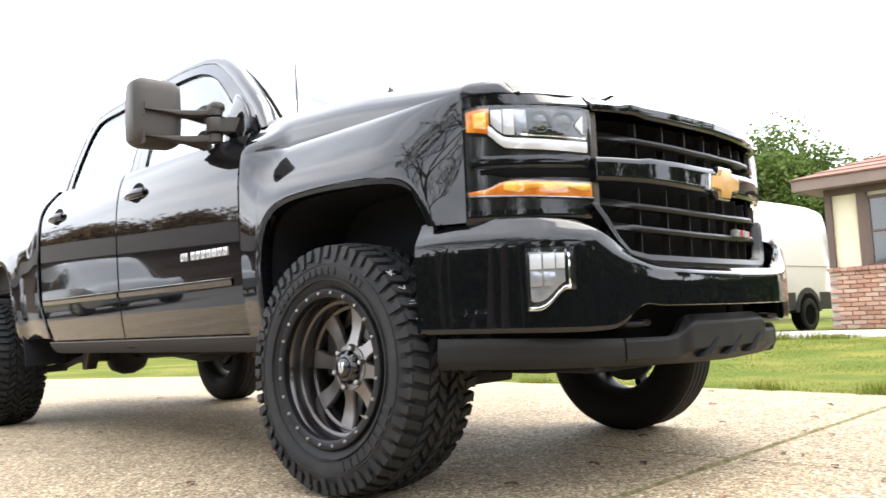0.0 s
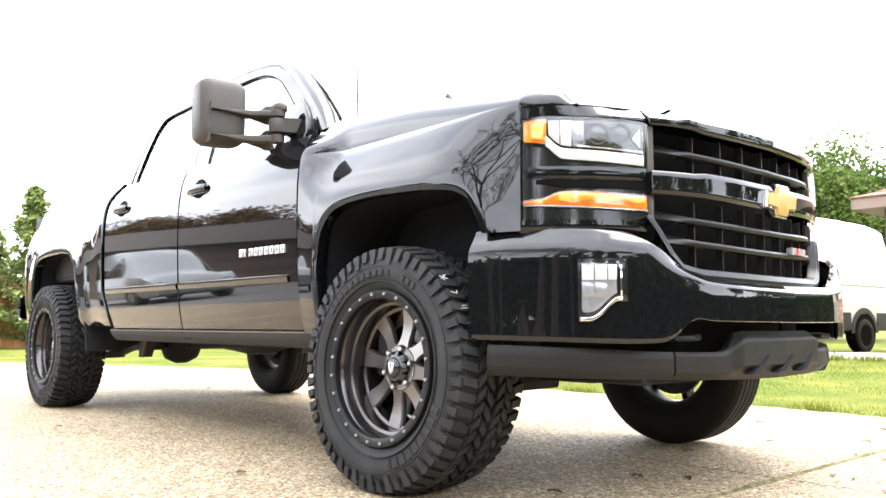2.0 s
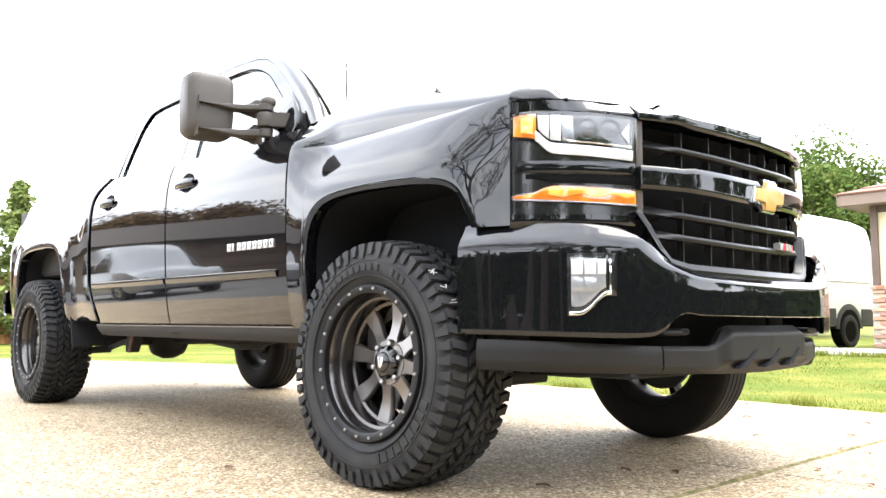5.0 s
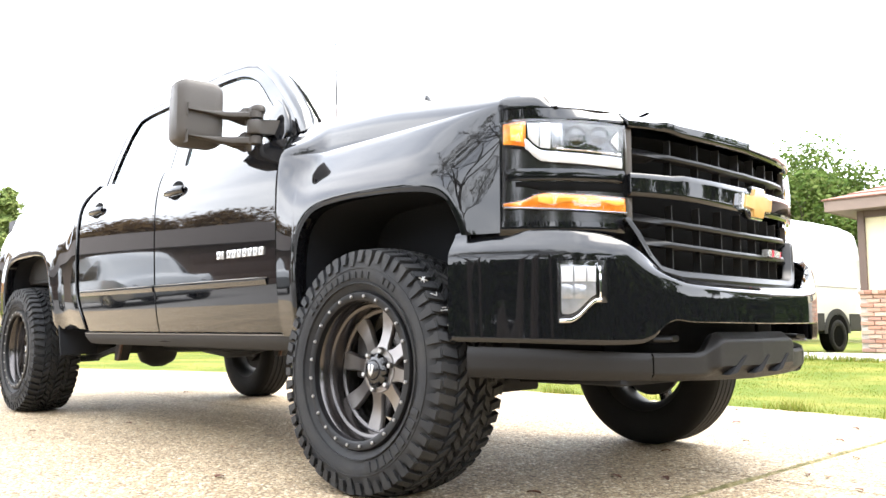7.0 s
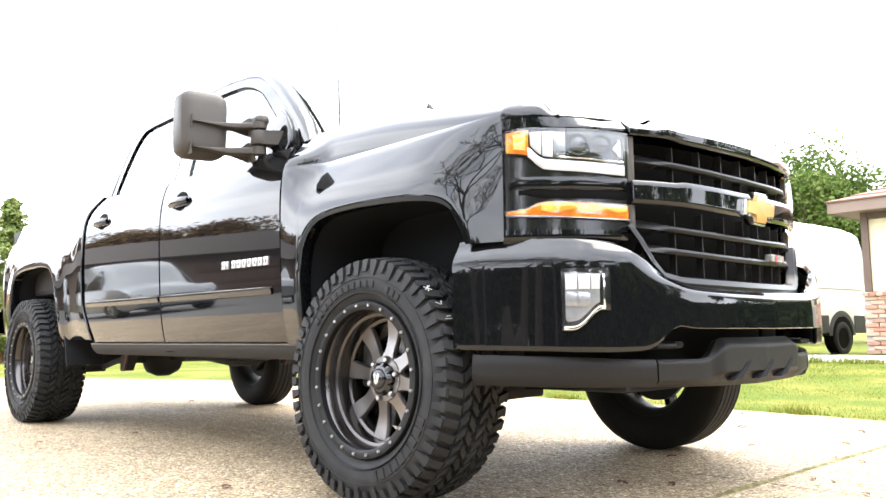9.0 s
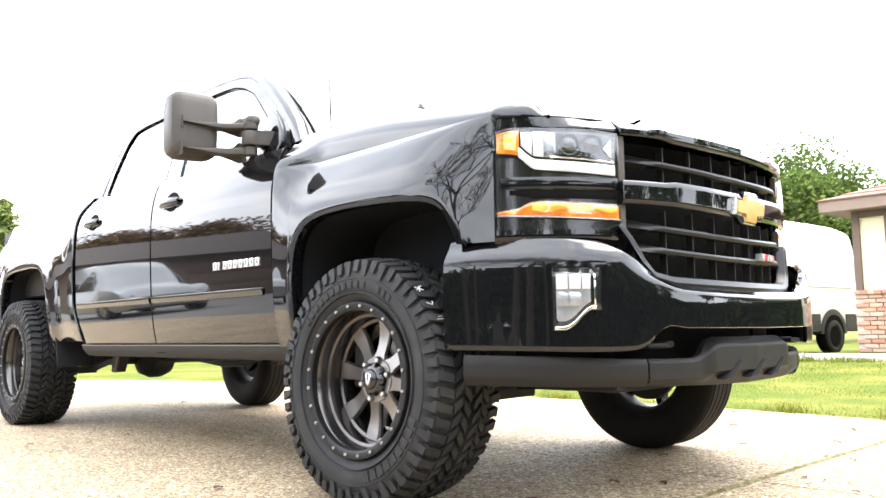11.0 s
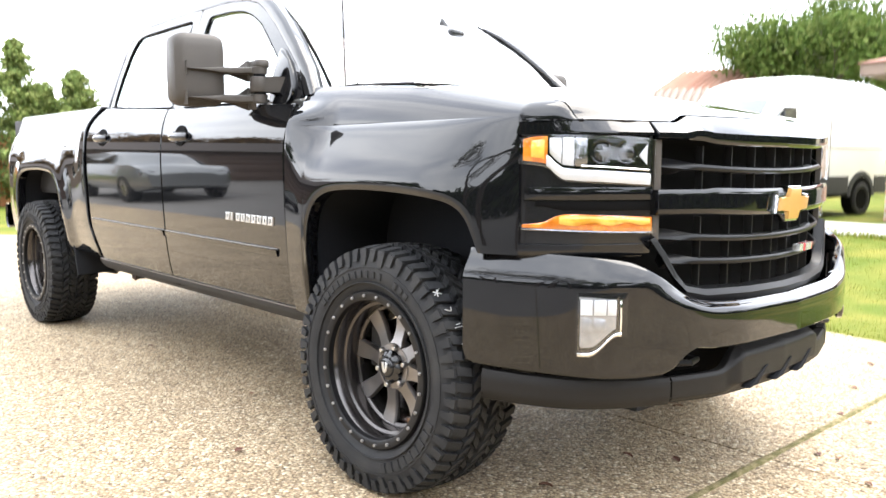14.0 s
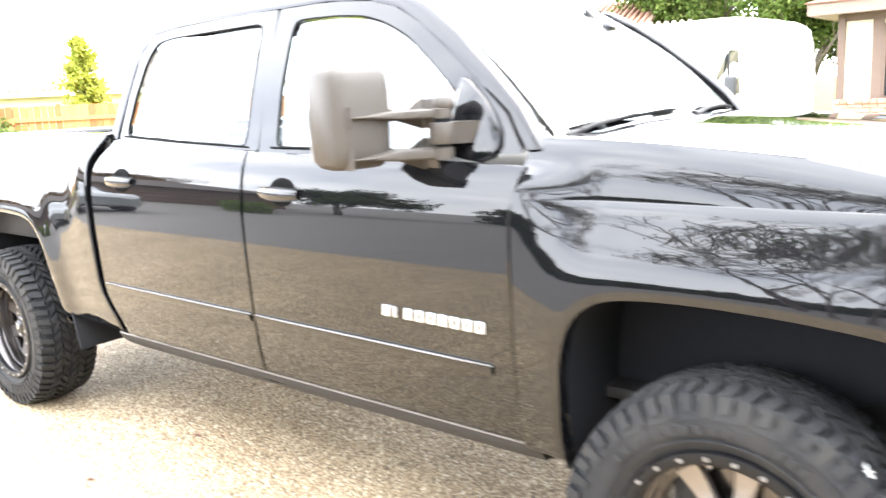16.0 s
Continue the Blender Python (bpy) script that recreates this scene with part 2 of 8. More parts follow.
class Curve:
    """A smooth curve through (key, value) pairs."""
    def __init__(self, pts):
        self.k = [p[0] for p in pts]
        self.v = [p[1] for p in pts]
        d = [(self.v[i + 1] - self.v[i]) / (self.k[i + 1] - self.k[i]) for i in range(len(pts) - 1)]
        self.m = [d[0]] + [0.0 if d[i] * d[i + 1] <= 0 else 2 * d[i] * d[i + 1] / (d[i] + d[i + 1]) for i in range(len(d) - 1)] + [d[-1]]

    def __call__(self, x):
        k = self.k
        if x <= k[0]:
            return self.v[0]
        if x >= k[-1]:
            return self.v[-1]
        i = 0
        while x > k[i + 1]:
            i += 1
        h = k[i + 1] - k[i]
        t = (x - k[i]) / h
        return ((2 * t ** 3 - 3 * t ** 2 + 1) * self.v[i] + (t ** 3 - 2 * t ** 2 + t) * h * self.m[i]
                + (3 * t ** 2 - 2 * t ** 3) * self.v[i + 1] + (t ** 3 - t ** 2) * h * self.m[i + 1])


def sheet(bm, rows, th, out, rim=0.004):
    """A panel from a grid of points with a thickness behind it and turned-in edges; out is a rough outward direction."""
    nu, nv = len(rows), len(rows[0])
    P = [[Vector(p) for p in r] for r in rows]
    out = Vector(out)
    N = []
    for i in range(nu):
        r = []
        for j in range(nv):
            du = P[min(i + 1, nu - 1)][j] - P[max(i - 1, 0)][j]
            dv = P[i][min(j + 1, nv - 1)] - P[i][max(j - 1, 0)]
            c = du.cross(dv)
            c = c.normalized() if c.length > 1e-9 else out.normalized()
            r.append(c if c.dot(out) > 0 else -c)
        N.append(r)
    F = [[None] * nv for _ in range(nu)]
    for i in range(nu):
        for j in range(nv):
            edge = i in (0, nu - 1) or j in (0, nv - 1)
            F[i][j] = bm.verts.new(P[i][j] - N[i][j] * (rim if edge else 0))
    for i in range(nu - 1):
        for j in range(nv - 1):
            bm.faces.new((F[i][j], F[i + 1][j], F[i + 1][j + 1], F[i][j + 1]))
    ring = [(i, 0) for i in range(nu)] + [(nu - 1, j) for j in range(1, nv)] + [(i, nv - 1) for i in range(nu - 2, -1, -1)] + [(0, j) for j in range(nv - 2, 0, -1)]
    B = [bm.verts.new(P[i][j] - N[i][j] * th) for i, j in ring]
    k = len(ring)
    for a in range(k):
        i, j = ring[a]
        i2, j2 = ring[(a + 1) % k]
        bm.faces.new((F[i][j], F[i2][j2], B[(a + 1) % k], B[a]))
    return bm


def spread(a, b, n, edge=0.006):
    """n steps from a to b with a thin first and last step."""
    L = abs(b - a)
    e = min(edge / max(L, 1e-6), 0.2)
    return [a] + [a + (b - a) * (e + (1 - 2 * e) * i / (n - 2)) for i in range(n - 1)] + [b]


def panel(bm, M, us, bot, top, nv, th, out, rim=0.004):
    """A panel on the surface M(u, z) between the lines bot(u) and top(u)."""
    rows = []
    for u in us:
        rows.append([M(u, z) for z in spread(bot(u), top(u), nv)])
    return sheet(bm, rows, th, out, rim)


def patch(bm, M, outline, th, grow=0.0):
    """A flat-outlined plate (points of u, z) laid on the surface M(u, z, d) and standing proud by d = th."""
    k = len(outline)
    A = [bm.verts.new(M(u, z, -0.012)) for u, z in outline]
    cu, cz = sum(p[0] for p in outline) / k, sum(p[1] for p in outline) / k
    B = [bm.verts.new(M(u, z, th * 0.55)) for u, z in outline]
    C = [bm.verts.new(M(u + (cu - u) * 0.04, z + (cz - z) * 0.04, th)) for u, z in outline]
    for X, Y in ((A, B), (B, C)):
        for i in range(k):
            bm.faces.new((X[i], X[(i + 1) % k], Y[(i + 1) % k], Y[i]))
    f = bm.faces.new(C)
    bmesh.ops.triangulate(bm, faces=[f])
    return bm


# ---- pickup truck: x forward from the front axle, the passenger side at minus y ----
truck = thing("pickup_truck", "black crew-cab pickup truck with lifted suspension parked on the aggregate driveway", "pickup truck")
FRONT_X, REAR_X, HUB = 0.0, -3.87, 0.425

# half widths of the body side, by height
DOOR_W = Curve([(0.46, 0.889), (0.52, 0.914), (0.58, 0.931), (0.66, 0.945), (0.76, 0.955), (0.85, 0.960), (0.95, 0.9645), (1.05, 0.9675), (1.12, 0.968), (1.20, 0.9648),
                (1.27, 0.9562), (1.33, 0.942), (1.37, 0.926), (1.40, 0.9075), (1.43, 0.884), (1.46, 0.862)])
FEND_W = Curve([(0.46, 0.900), (0.58, 0.940), (0.80, 0.962), (0.95, 0.966), (1.06, 0.962), (1.12, 0.952), (1.19, 0.930), (1.245, 0.908), (1.265, 0.893),
                (1.285, 0.878), (1.32, 0.856), (1.36, 0.820), (1.385, 0.79), (1.41, 0.76)])
BELT = Curve([(-2.9, 1.432), (-2.62, 1.424), (-2.1, 1.402), (-1.7, 1.385), (-0.8, 1.362), (-0.5, 1.35)])

def soften(pts, times=2):
    """Cuts the corners of an open line."""
    for _ in range(times):
        q = [pts[0]]
        for (ax, az), (bx, bz) in zip(pts, pts[1:]):
            q += [(ax * 0.75 + bx * 0.25, az * 0.75 + bz * 0.25), (ax * 0.25 + bx * 0.75, az * 0.25 + bz * 0.75)]
        pts = q + [pts[-1]]
    return pts


ARCH_F = [(-0.455, 0.50), (-0.462, 0.62), (-0.462, 0.78), (-0.44, 0.90), (-0.405, 0.965), (-0.35, 1.008), (-0.27, 1.028), (-0.10, 1.036), (0.12, 1.030), (0.28, 1.016),
          (0.35, 1.000), (0.395, 0.965), (0.425, 0.90), (0.445, 0.84), (0.46, 0.78)]
ARCH_F = soften(ARCH_F)
ARCH_R = [(REAR_X + 0.56, 0.52), (REAR_X + 0.555, 0.66), (REAR_X + 0.54, 0.80), (REAR_X + 0.50, 0.93), (REAR_X + 0.44, 1.01), (REAR_X + 0.36, 1.048), (REAR_X + 0.2, 1.062), (REAR_X, 1.064),
          (REAR_X - 0.22, 1.058), (REAR_X - 0.34, 1.036), (REAR_X - 0.41, 0.98), (REAR_X - 0.45, 0.86), (REAR_X - 0.47, 0.72), (REAR_X - 0.48, 0.56)]
ARCH_R = soften(ARCH_R)


def arch_dist(x, z, arch):
    best = 9.0
    for (ax, az), (bx, bz) in zip(arch, arch[1:]):
        dx, dz = bx - ax, bz - az
        t = max(0, min(1, ((x - ax) * dx + (z - az) * dz) / (dx * dx + dz * dz)))
        best = min(best, math.hypot(x - ax - t * dx, z - az - t * dz))
    return best


def flare(x, z, arch, amount=0.012, reach=0.26):
    d = arch_dist(x, z, arch)
    return amount * (1 - smoothstep(0.0, reach, d)) - 0.006 * (1 - smoothstep(0.0, 0.02, d))


HOOD_EDGE = Curve([(-0.62, 1.425), (-0.35, 1.414), (0.0, 1.386), (0.27, 1.357), (0.54, 1.326), (0.61, 1.314), (0.655, 1.301), (0.685, 1.282), (0.705, 1.262)])
HOOD_W = Curve([(-0.7, 0.826), (0.0, 0.828), (0.27, 0.820), (0.54, 0.794), (0.66, 0.778), (0.71, 0.770)])
HOOD_LIP = Curve([(0.0, 0.868), (0.2, 0.860), (0.36, 0.832), (0.43, 0.814), (0.49, 0.808), (0.54, 0.788), (0.62, 0.762), (0.70, 0.725), (0.768, 0.690)])


def hood_z(x, y):
    a = abs(y)
    e = HOOD_EDGE(x - (HOOD_LIP(a) - 0.690) * smoothstep(-0.1, 0.62, x))
    n = a * 0.828 / HOOD_W(x)
    crown = 0.020 * smoothstep(0.828, 0.36, n) + 0.010 * smoothstep(0.62, 0.05, a)
    dome = 0.012 * smoothstep(0.52, 0.42, a) * smoothstep(-0.4, 0.4, x) - 0.035 * smoothstep(0.78, 0.50, a) * smoothstep(0.1, HOOD_LIP(a), x)
    f = 1 - smoothstep(0.0, 0.75, (x + 0.05) / (HOOD_LIP(a) + 0.05) * 0.75) * 0.86
    z = e + crown * f + dome
    s = HOOD_LIP(a) - x
    if s < 0.06:
        lipz = 1.253 + 0.021 * smoothstep(0.49, 0.435, a)
        k = smoothstep(0.06, -0.006, s) ** 1.5
        z = z + (lipz - z) * k
    return z


CREASE = 1.262


def hood_edge_z(x):
    return hood_z(x, HOOD_W(x))


def fender_w(x, z):
    w = FEND_W(z)
    t_edge = hood_edge_z(x)
    if z > CREASE:
        top = HOOD_W(x) + 0.002
        ledge = 0.001 + 0.009 * smoothstep(0.05, -0.20, x)
        q = min(1.1, max(0.0, z - CREASE - ledge) / max(0.02, t_edge - CREASE - ledge))
        w = 0.8925 - (0.8925 - top) * (0.38 * q + 0.62 * q ** 3.3)
    t = min(1.0, max(0.0, (x - 0.16) / 0.406)) ** 2.1
    flat = 0.8905
    if z > 1.245:
        flat = 0.8905 - (0.8905 - HOOD_W(x) - 0.002) * min(1.0, (z - 1.245) / max(0.02, t_edge - 1.245)) ** 2.7
    w = w + (min(w, flat) - w) * t if z <= 1.245 else w + (flat - w) * t
    # the upper crease runs out towards the door
    r = smoothstep(-0.34, -0.61, x) * (1 - smoothstep(1.29, 1.375, z))
    w = w + (DOOR_W(z) - w) * r
    return w + flare(x, z, ARCH_F) * (1 - 0.8 * smoothstep(0.28, 0.57, x))


def bed_w(x, z):
    w = FEND_W(z - 0.045)
    w = max(w, 0.880 - 0.35 * (z - 1.33) if z > 1.33 else 0)
    r = smoothstep(-3.12, -2.95, x)
    w = w + (DOOR_W(z) + 0.004 - w) * r
    # the tail corner
    e = smoothstep(-4.55, -4.95, x)
    return w - 0.10 * e + flare(x, z, ARCH_R, 0.022, 0.18)




def arch_bottom(arch, x, base):
    """The lower edge of a panel over a wheel at x."""
    lo, hi = min(p[0] for p in arch), max(p[0] for p in arch)
    if x <= lo or x >= hi:
        return base
    zs = []
    for (ax, az), (bx, bz) in zip(arch, arch[1:]):
        if (ax - x) * (bx - x) <= 0 and ax != bx:
            zs.append(az + (bz - az) * (x - ax) / (bx - ax))
    return max(zs) if zs else base


def columns(arch, a, b, step=0.03):
    xs = {round(a, 4), round(b, 4), round(a + 0.006, 4), round(b - 0.006, 4)}
    x = a
    while x < b:
        xs.add(round(x, 4))
        x += step
    for px, pz in arch:
        if a < px < b:
            xs.add(round(px, 4))
    out = []
    for v in sorted(v for v in xs if a <= v <= b):
        if not out or v - out[-1] > 0.0035 or v == round(b, 4):
            out.append(v)
    return out


def lip(bm, arch, wfn, depth=0.055):
    """The turned-in edge of a wheel opening."""
    pts = []
    for (ax, az), (bx, bz) in zip(arch, arch[1:]):
        for i in range(4):
            pts.append((ax + (bx - ax) * i / 4, az + (bz - az) * i / 4))
    pts.append(arch[-1])
    cx = sum(p[0] for p in arch) / len(arch)
    prof = [(0.010, 0.0015), (0.003, 0.0005), (0.0, 0.004), (0.0, 0.02), (0.004, depth)]
    rows = []
    for x, z in pts:
        d = Vector((x - cx, 0, z - 0.45)).normalized()
        rows.append([Vector((x, -(wfn(x, z) - dep), z)) + Vector((d.x, 0, d.z)) * off for off, dep in prof])
    vs = [[bm.verts.new(p) for p in r] for r in rows]
    for A, B in zip(vs, vs[1:]):
        for j in range(len(A) - 1):
            bm.faces.new((A[j], A[j + 1], B[j + 1], B[j]))
    return bm


def half_body(side):
    """One side of the body: fender, two doors, bed side. side is 1 for the passenger side, -1 for the driver's."""
    fx = (lambda bm: bm) if side == 1 else flip
    # front fender: over the wheel, and behind it
    bm = bmesh.new()
    M = lambda x, z: Vector((x, -fender_w(x, z), z))
    ZJ, XJ = 1.245, 0.566
    xs = sorted(set(columns(ARCH_F, -0.598, XJ) + [-0.588 + 0.008 * k for k in range(14)]))

    def grid(rows):
        vs = [[bm.verts.new(p) for p in r] for r in rows]
        for A, B in zip(vs, vs[1:]):
            for k in range(len(A) - 1):
                bm.faces.new((A[k], B[k], B[k + 1], A[k + 1]))

    rows = []
    for x in xs:
        base = 0.535 if x < 0 else 0.858
        b = max(arch_bottom(ARCH_F, x, base), base) if x > 0.2 else arch_bottom(ARCH_F, x, base)
        key = [b, b + 0.005] + [b + (1.12 - b) * k / 10 for k in range(1, 11)] + [1.145, 1.17, 1.19, 1.21, 1.23, ZJ]
        rows.append([M(x, z) for z in key])
    grid(rows)

    def upper(x):
        t = hood_edge_z(x) - 0.003
        key = [ZJ, 1.250, 1.255, 1.259, 1.2615, 1.2635, 1.268]
        key += [1.268 + (t - 1.268) * (k / 12) for k in range(1, 12)] + [t - 0.003, t]
        return [(z, fender_w(x, z)) for z in key], t

    rows = []
    for x in xs:
        prof, t = upper(x)
        rows.append([Vector((x, -w, z)) for z, w in prof])
    # the corner over the headlamp carries the same section on, shrinking to a point
    last, t0 = upper(XJ)
    for i in range(1, 15):
        k = i / 14
        x = XJ + 0.136 * k
        wo, zo = 0.8905 - 0.1265 * k ** 1.15, ZJ + 0.006 * k
        zi = max(zo + 0.004, hood_edge_z(x) - 0.003)
        hw, h0 = HOOD_W(x) + 0.002, HOOD_W(XJ) + 0.002
        rows.append([Vector((x, -(hw + (w - h0) * max(0.001, wo - hw) / (last[0][1] - h0)), zo + (z - ZJ) / (t0 - ZJ) * (zi - zo))) for z, w in last])
    grid(rows)
    bmesh.ops.remove_doubles(bm, verts=bm.verts, dist=0.0004)
    bmesh.ops.recalc_face_normals(bm, faces=bm.faces)
    edge = [e for e in bm.edges if e.is_boundary]
    ext = bmesh.ops.extrude_edge_only(bm, edges=edge)["geom"]
    for v in ext:
        if isinstance(v, bmesh.types.BMVert):
            v.co.y += 0.016
            v.co.z -= 0.004 if v.co.z > 1.2 else 0.0
            v.co.x -= 0.006 if v.co.x > 0.55 else 0.0
    lip(bm, [p for p in ARCH_F if p[0] < 0.2 or p[1] > 0.862], fender_w)
    fender = part("fender", fx(bm), PAINT, truck, "glossy black steel fender with a flared wheel opening")

    # doors
    def door(name, a, b, rear):
        bm = bmesh.new()
        n = 30
        Md = lambda x, z: Vector((x, -DOOR_W(z), z))
        rows = []
        zs = [0, 0.005] + [i / 26 for i in range(1, 26)] + [0.995, 1]
        for i in [0, 0.12] + list(range(1, n)) + [n - 0.12, n]:
            s = i / n
            r = []
            for v in zs:
                z0 = 0.548
                z1 = BELT(a + (b - a) * s)
                z = z0 + (z1 - z0) * v
                xa, xb = a, b
                if rear:
                    xa = a + 0.15 * smoothstep(1.25, 1.47, z) ** 1.4 + 0.10 * smoothstep(0.78, 0.54, z)
                else:
                    xb = b + 0.05 * smoothstep(1.18, 1.42, z) + 0.02 * smoothstep(0.75, 0.54, z)
                x = xa + (xb - xa) * s
                r.append(Md(x, z))
            rows.append(r)
        sheet(bm, rows, 0.02, (0, -1, 0.2))
        d = part(name, fx(bm), PAINT, truck, "glossy black door with a chrome-edged moulding")
        # moulding
        bm = bmesh.new()
        xa, xb = a + (0.035 if rear else 0.012), b - (0.012 if rear else 0.075)
        rows = []
        for k in range(13):
            x = xa + (xb - xa) * k / 12
            zc = 0.782 - 0.012 * (x + 2.8) / 2.1
            rows.append([Vector((x, -(DOOR_W(z) + o), z)) for z, o in ((zc - 0.026, -0.004), (zc - 0.022, 0.006), (zc - 0.004, 0.010), (zc + 0.004, 0.010), (zc + 0.006, -0.003))])
        sheet(bm, rows, 0.004, (0, -1, 0), 0.001)
        part("side_moulding", fx(bm), PAINT, d)
        bm = bmesh.new()
        rows = []
        for k in range(13):
            x = xa + (xb - xa) * k / 12
            zc = 0.790 - 0.012 * (x + 2.8) / 2.1
            rows.append([Vector((x, -(DOOR_W(z) + o), z)) for z, o in ((zc - 0.0030, 0.002), (zc - 0.0018, 0.0112), (zc, 0.0117), (zc + 0.0012, 0.0112), (zc + 0.002, 0.002))])
        sheet(bm, rows, 0.003, (0, -1, 0), 0.001)
        part("moulding_strip", fx(bm), MOULD, d, "thin silver strip")
        # handle: a bowl and a pull
        hx, hz = (-2.60, 1.262) if rear else (-1.555, 1.250)
        hy = DOOR_W(hz)
        bm = bmesh.new()
        rows = []
        for k in range(15):
            q = k / 14
            x = hx - 0.100 + 0.20 * q
            stand = 0.034 * math.sin(math.pi * (0.06 + 0.88 * q)) ** 0.45
            hh = 0.0195 * (0.75 + 0.25 * math.sin(math.pi * q))
            rows.append([Vector((x, -(hy + stand + o), hz - 0.006 + v)) for v, o in ((-hh, -0.016), (-hh * 1.0, -0.004), (-hh * 0.6, 0.002), (0, 0.0035), (hh * 0.6, 0.002), (hh, -0.004), (hh, -0.016))])
        sheet(bm, rows, 0.006, (0, -1, 0), 0.001)
        part("handle", fx(bm), GLOSSPLASTIC, d, "black pull handle")
        # dish laid on the door; its near-black colour stands for the hollow's shade
        bm = bmesh.new()
        lathe(bm, [(0.0, 0.046), (0.004, 0.046), (0.0045, 0.036), (0.001, 0.02), (0.001, 0.001)], 24, "y")
        for v in bm.verts:
            v.co = Vector((v.co.x * 1.4 + hx + 0.012, -(DOOR_W(hz + v.co.z * 1.05) + v.co.y + 0.001), v.co.z * 1.05 + hz))
        part("handle_bowl", fx(bm), SEAM, d, "shallow near-black dish, the shade of the handle hollow in its colour")
        return d

    df = door("front_door", -1.765, -0.606, False)
    dr = door("rear_door", -2.845, -1.773, True)
    # maker's letters on the front door as plain blocks
    for k in range(9):
        bm = bmesh.new()
        x0 = -1.095 + 0.0455 * k
        z0 = 0.893 - 0.004 * k / 8
        w, h = (0.010 if k == 1 else 0.031), 0.035
        bars = [(x0, z0 - h / 2, w, h)] if k == 1 else [(x0, z0 - h / 2, 0.009, h), (x0 + w - 0.009, z0 - h / 2, 0.009, h), (x0 + 0.008, z0 - h / 2, w - 0.016, 0.009), (x0 + 0.008, z0 + h / 2 - 0.009, w - 0.016, 0.009)]
        for n, (bx, bz, bw, bh) in enumerate(bars):
            la, lb = 0.08 * (bz - z0 + h / 2), 0.08 * (bz + bh - z0 + h / 2)
            deep = 0.9695 if n < 2 else 0.9688
            prism(bm, [(bx + la, bz), (bx + bw + la, bz), (bx + bw + lb, bz + bh), (bx + lb, bz + bh)], "y", -deep, -0.952, 0.0008)
        part("badge_block", fx(bm), BADGE, df, "raised silver bars")

    # greenhouse: window frames, panes, pillars
    def G(x, z):
        t = (z - 1.36) / (1.86 - 1.36)
        w = 0.868 - 0.118 * t - 0.018 * t * t
        return Vector((x, -w, z))

    def frame_ring(name, inner, outer, parent, mat=PAINT, off=0.0, th=0.013):
        bm = bmesh.new()
        k = len(inner)
        lay = []
        for pts, o in ((outer, -0.012), (outer, off), (inner, off), (inner, -th)):
            lay.append([bm.verts.new(G(x, z) + Vector((0, -o, 0))) for x, z in pts])
        for A, B in zip(lay, lay[1:]):
            for i in range(k):
                bm.faces.new((A[i], A[(i + 1) % k], B[(i + 1) % k], B[i]))
        return part(name, fx(bm), mat, parent, smooth=50)

    def pane(name, pts, parent, mat):
        bm = bmesh.new()
        A = [bm.verts.new(G(x, z) + Vector((0, 0.010, 0))) for x, z in pts]
        B = [bm.verts.new(G(x, z) + Vector((0, 0.014, 0))) for x, z in pts]
        bm.faces.new(A); bm.faces.new(B[::-1])
        for i in range(len(A)):
            bm.faces.new((A[i], B[i], B[(i + 1) % len(A)], A[(i + 1) % len(A)]))
        o = part(name, fx(bm), mat, parent, smooth=0)
        o.visible_shadow = False
        return o

    win_f = [(-1.675, 1.396), (-1.682, 1.60), (-1.668, 1.76), (-1.652, 1.838), (-1.56, 1.838), (-1.43, 1.834), (-1.31, 1.822), (-1.21, 1.793), (-1.10, 1.740), (-1.0, 1.662), (-0.87, 1.553), (-0.80, 1.47), (-0.775, 1.385), (-1.2, 1.388)]
    out_f = [(-1.772, 1.376), (-1.768, 1.60), (-1.760, 1.76), (-1.750, 1.886), (-1.56, 1.888), (-1.43, 1.882), (-1.29, 1.868), (-1.17, 1.838), (-1.06, 1.780), (-0.93, 1.688), (-0.79, 1.578), (-0.685, 1.490), (-0.615, 1.380), (-1.2, 1.366)]
    win_r = [(-2.69, 1.442), (-2.655, 1.60), (-2.60, 1.755), (-2.535, 1.826), (-2.42, 1.838), (-2.07, 1.842), (-1.92, 1.843), (-1.838, 1.843), (-1.845, 1.62), (-1.850, 1.398), (-2.3, 1.418)]
    out_r = [(-2.745, 1.428), (-2.71, 1.60), (-2.655, 1.78), (-2.57, 1.862), (-2.42, 1.878), (-2.07, 1.888), (-1.92, 1.890), (-1.758, 1.888), (-1.766, 1.62), (-1.777, 1.382), (-2.3, 1.404)]

    def crisp(pts, r):
        """Rounds the corners of a closed outline by a small radius."""
        q = []
        for k in range(len(pts)):
            a, b, c = (Vector(pts[(k + d) % len(pts)]) for d in (-1, 0, 1))
            p0, p1 = b + (a - b).normalized() * min(r, 0.4 * (a - b).length), b + (c - b).normalized() * min(r, 0.4 * (c - b).length)
            q += [tuple(p0), tuple(p0 * 0.25 + b * 0.5 + p1 * 0.25), tuple(p1)]
        return q

    win_f, win_r = crisp(win_f, 0.030), crisp(win_r, 0.030)
    out_f, out_r = crisp(out_f, 0.012), crisp(out_r, 0.012)
    frame_ring("window_frame", win_f, out_f, df)
    frame_ring("window_frame", win_r, out_r, dr)
    for door_part, low in ((df, [(-1.70, 1.394), (-1.2, 1.386), (-0.775, 1.382)]), (dr, [(-2.70, 1.440), (-2.3, 1.416), (-1.84, 1.396)])):
        bm = bmesh.new()
        tube(bm, [G(x, z) + Vector((0, -0.004, 0)) for x, z in low], 0.0045, 6)
        part("belt_seal", fx(bm), SEAM, door_part, "dark rubber seal along the foot of the window")
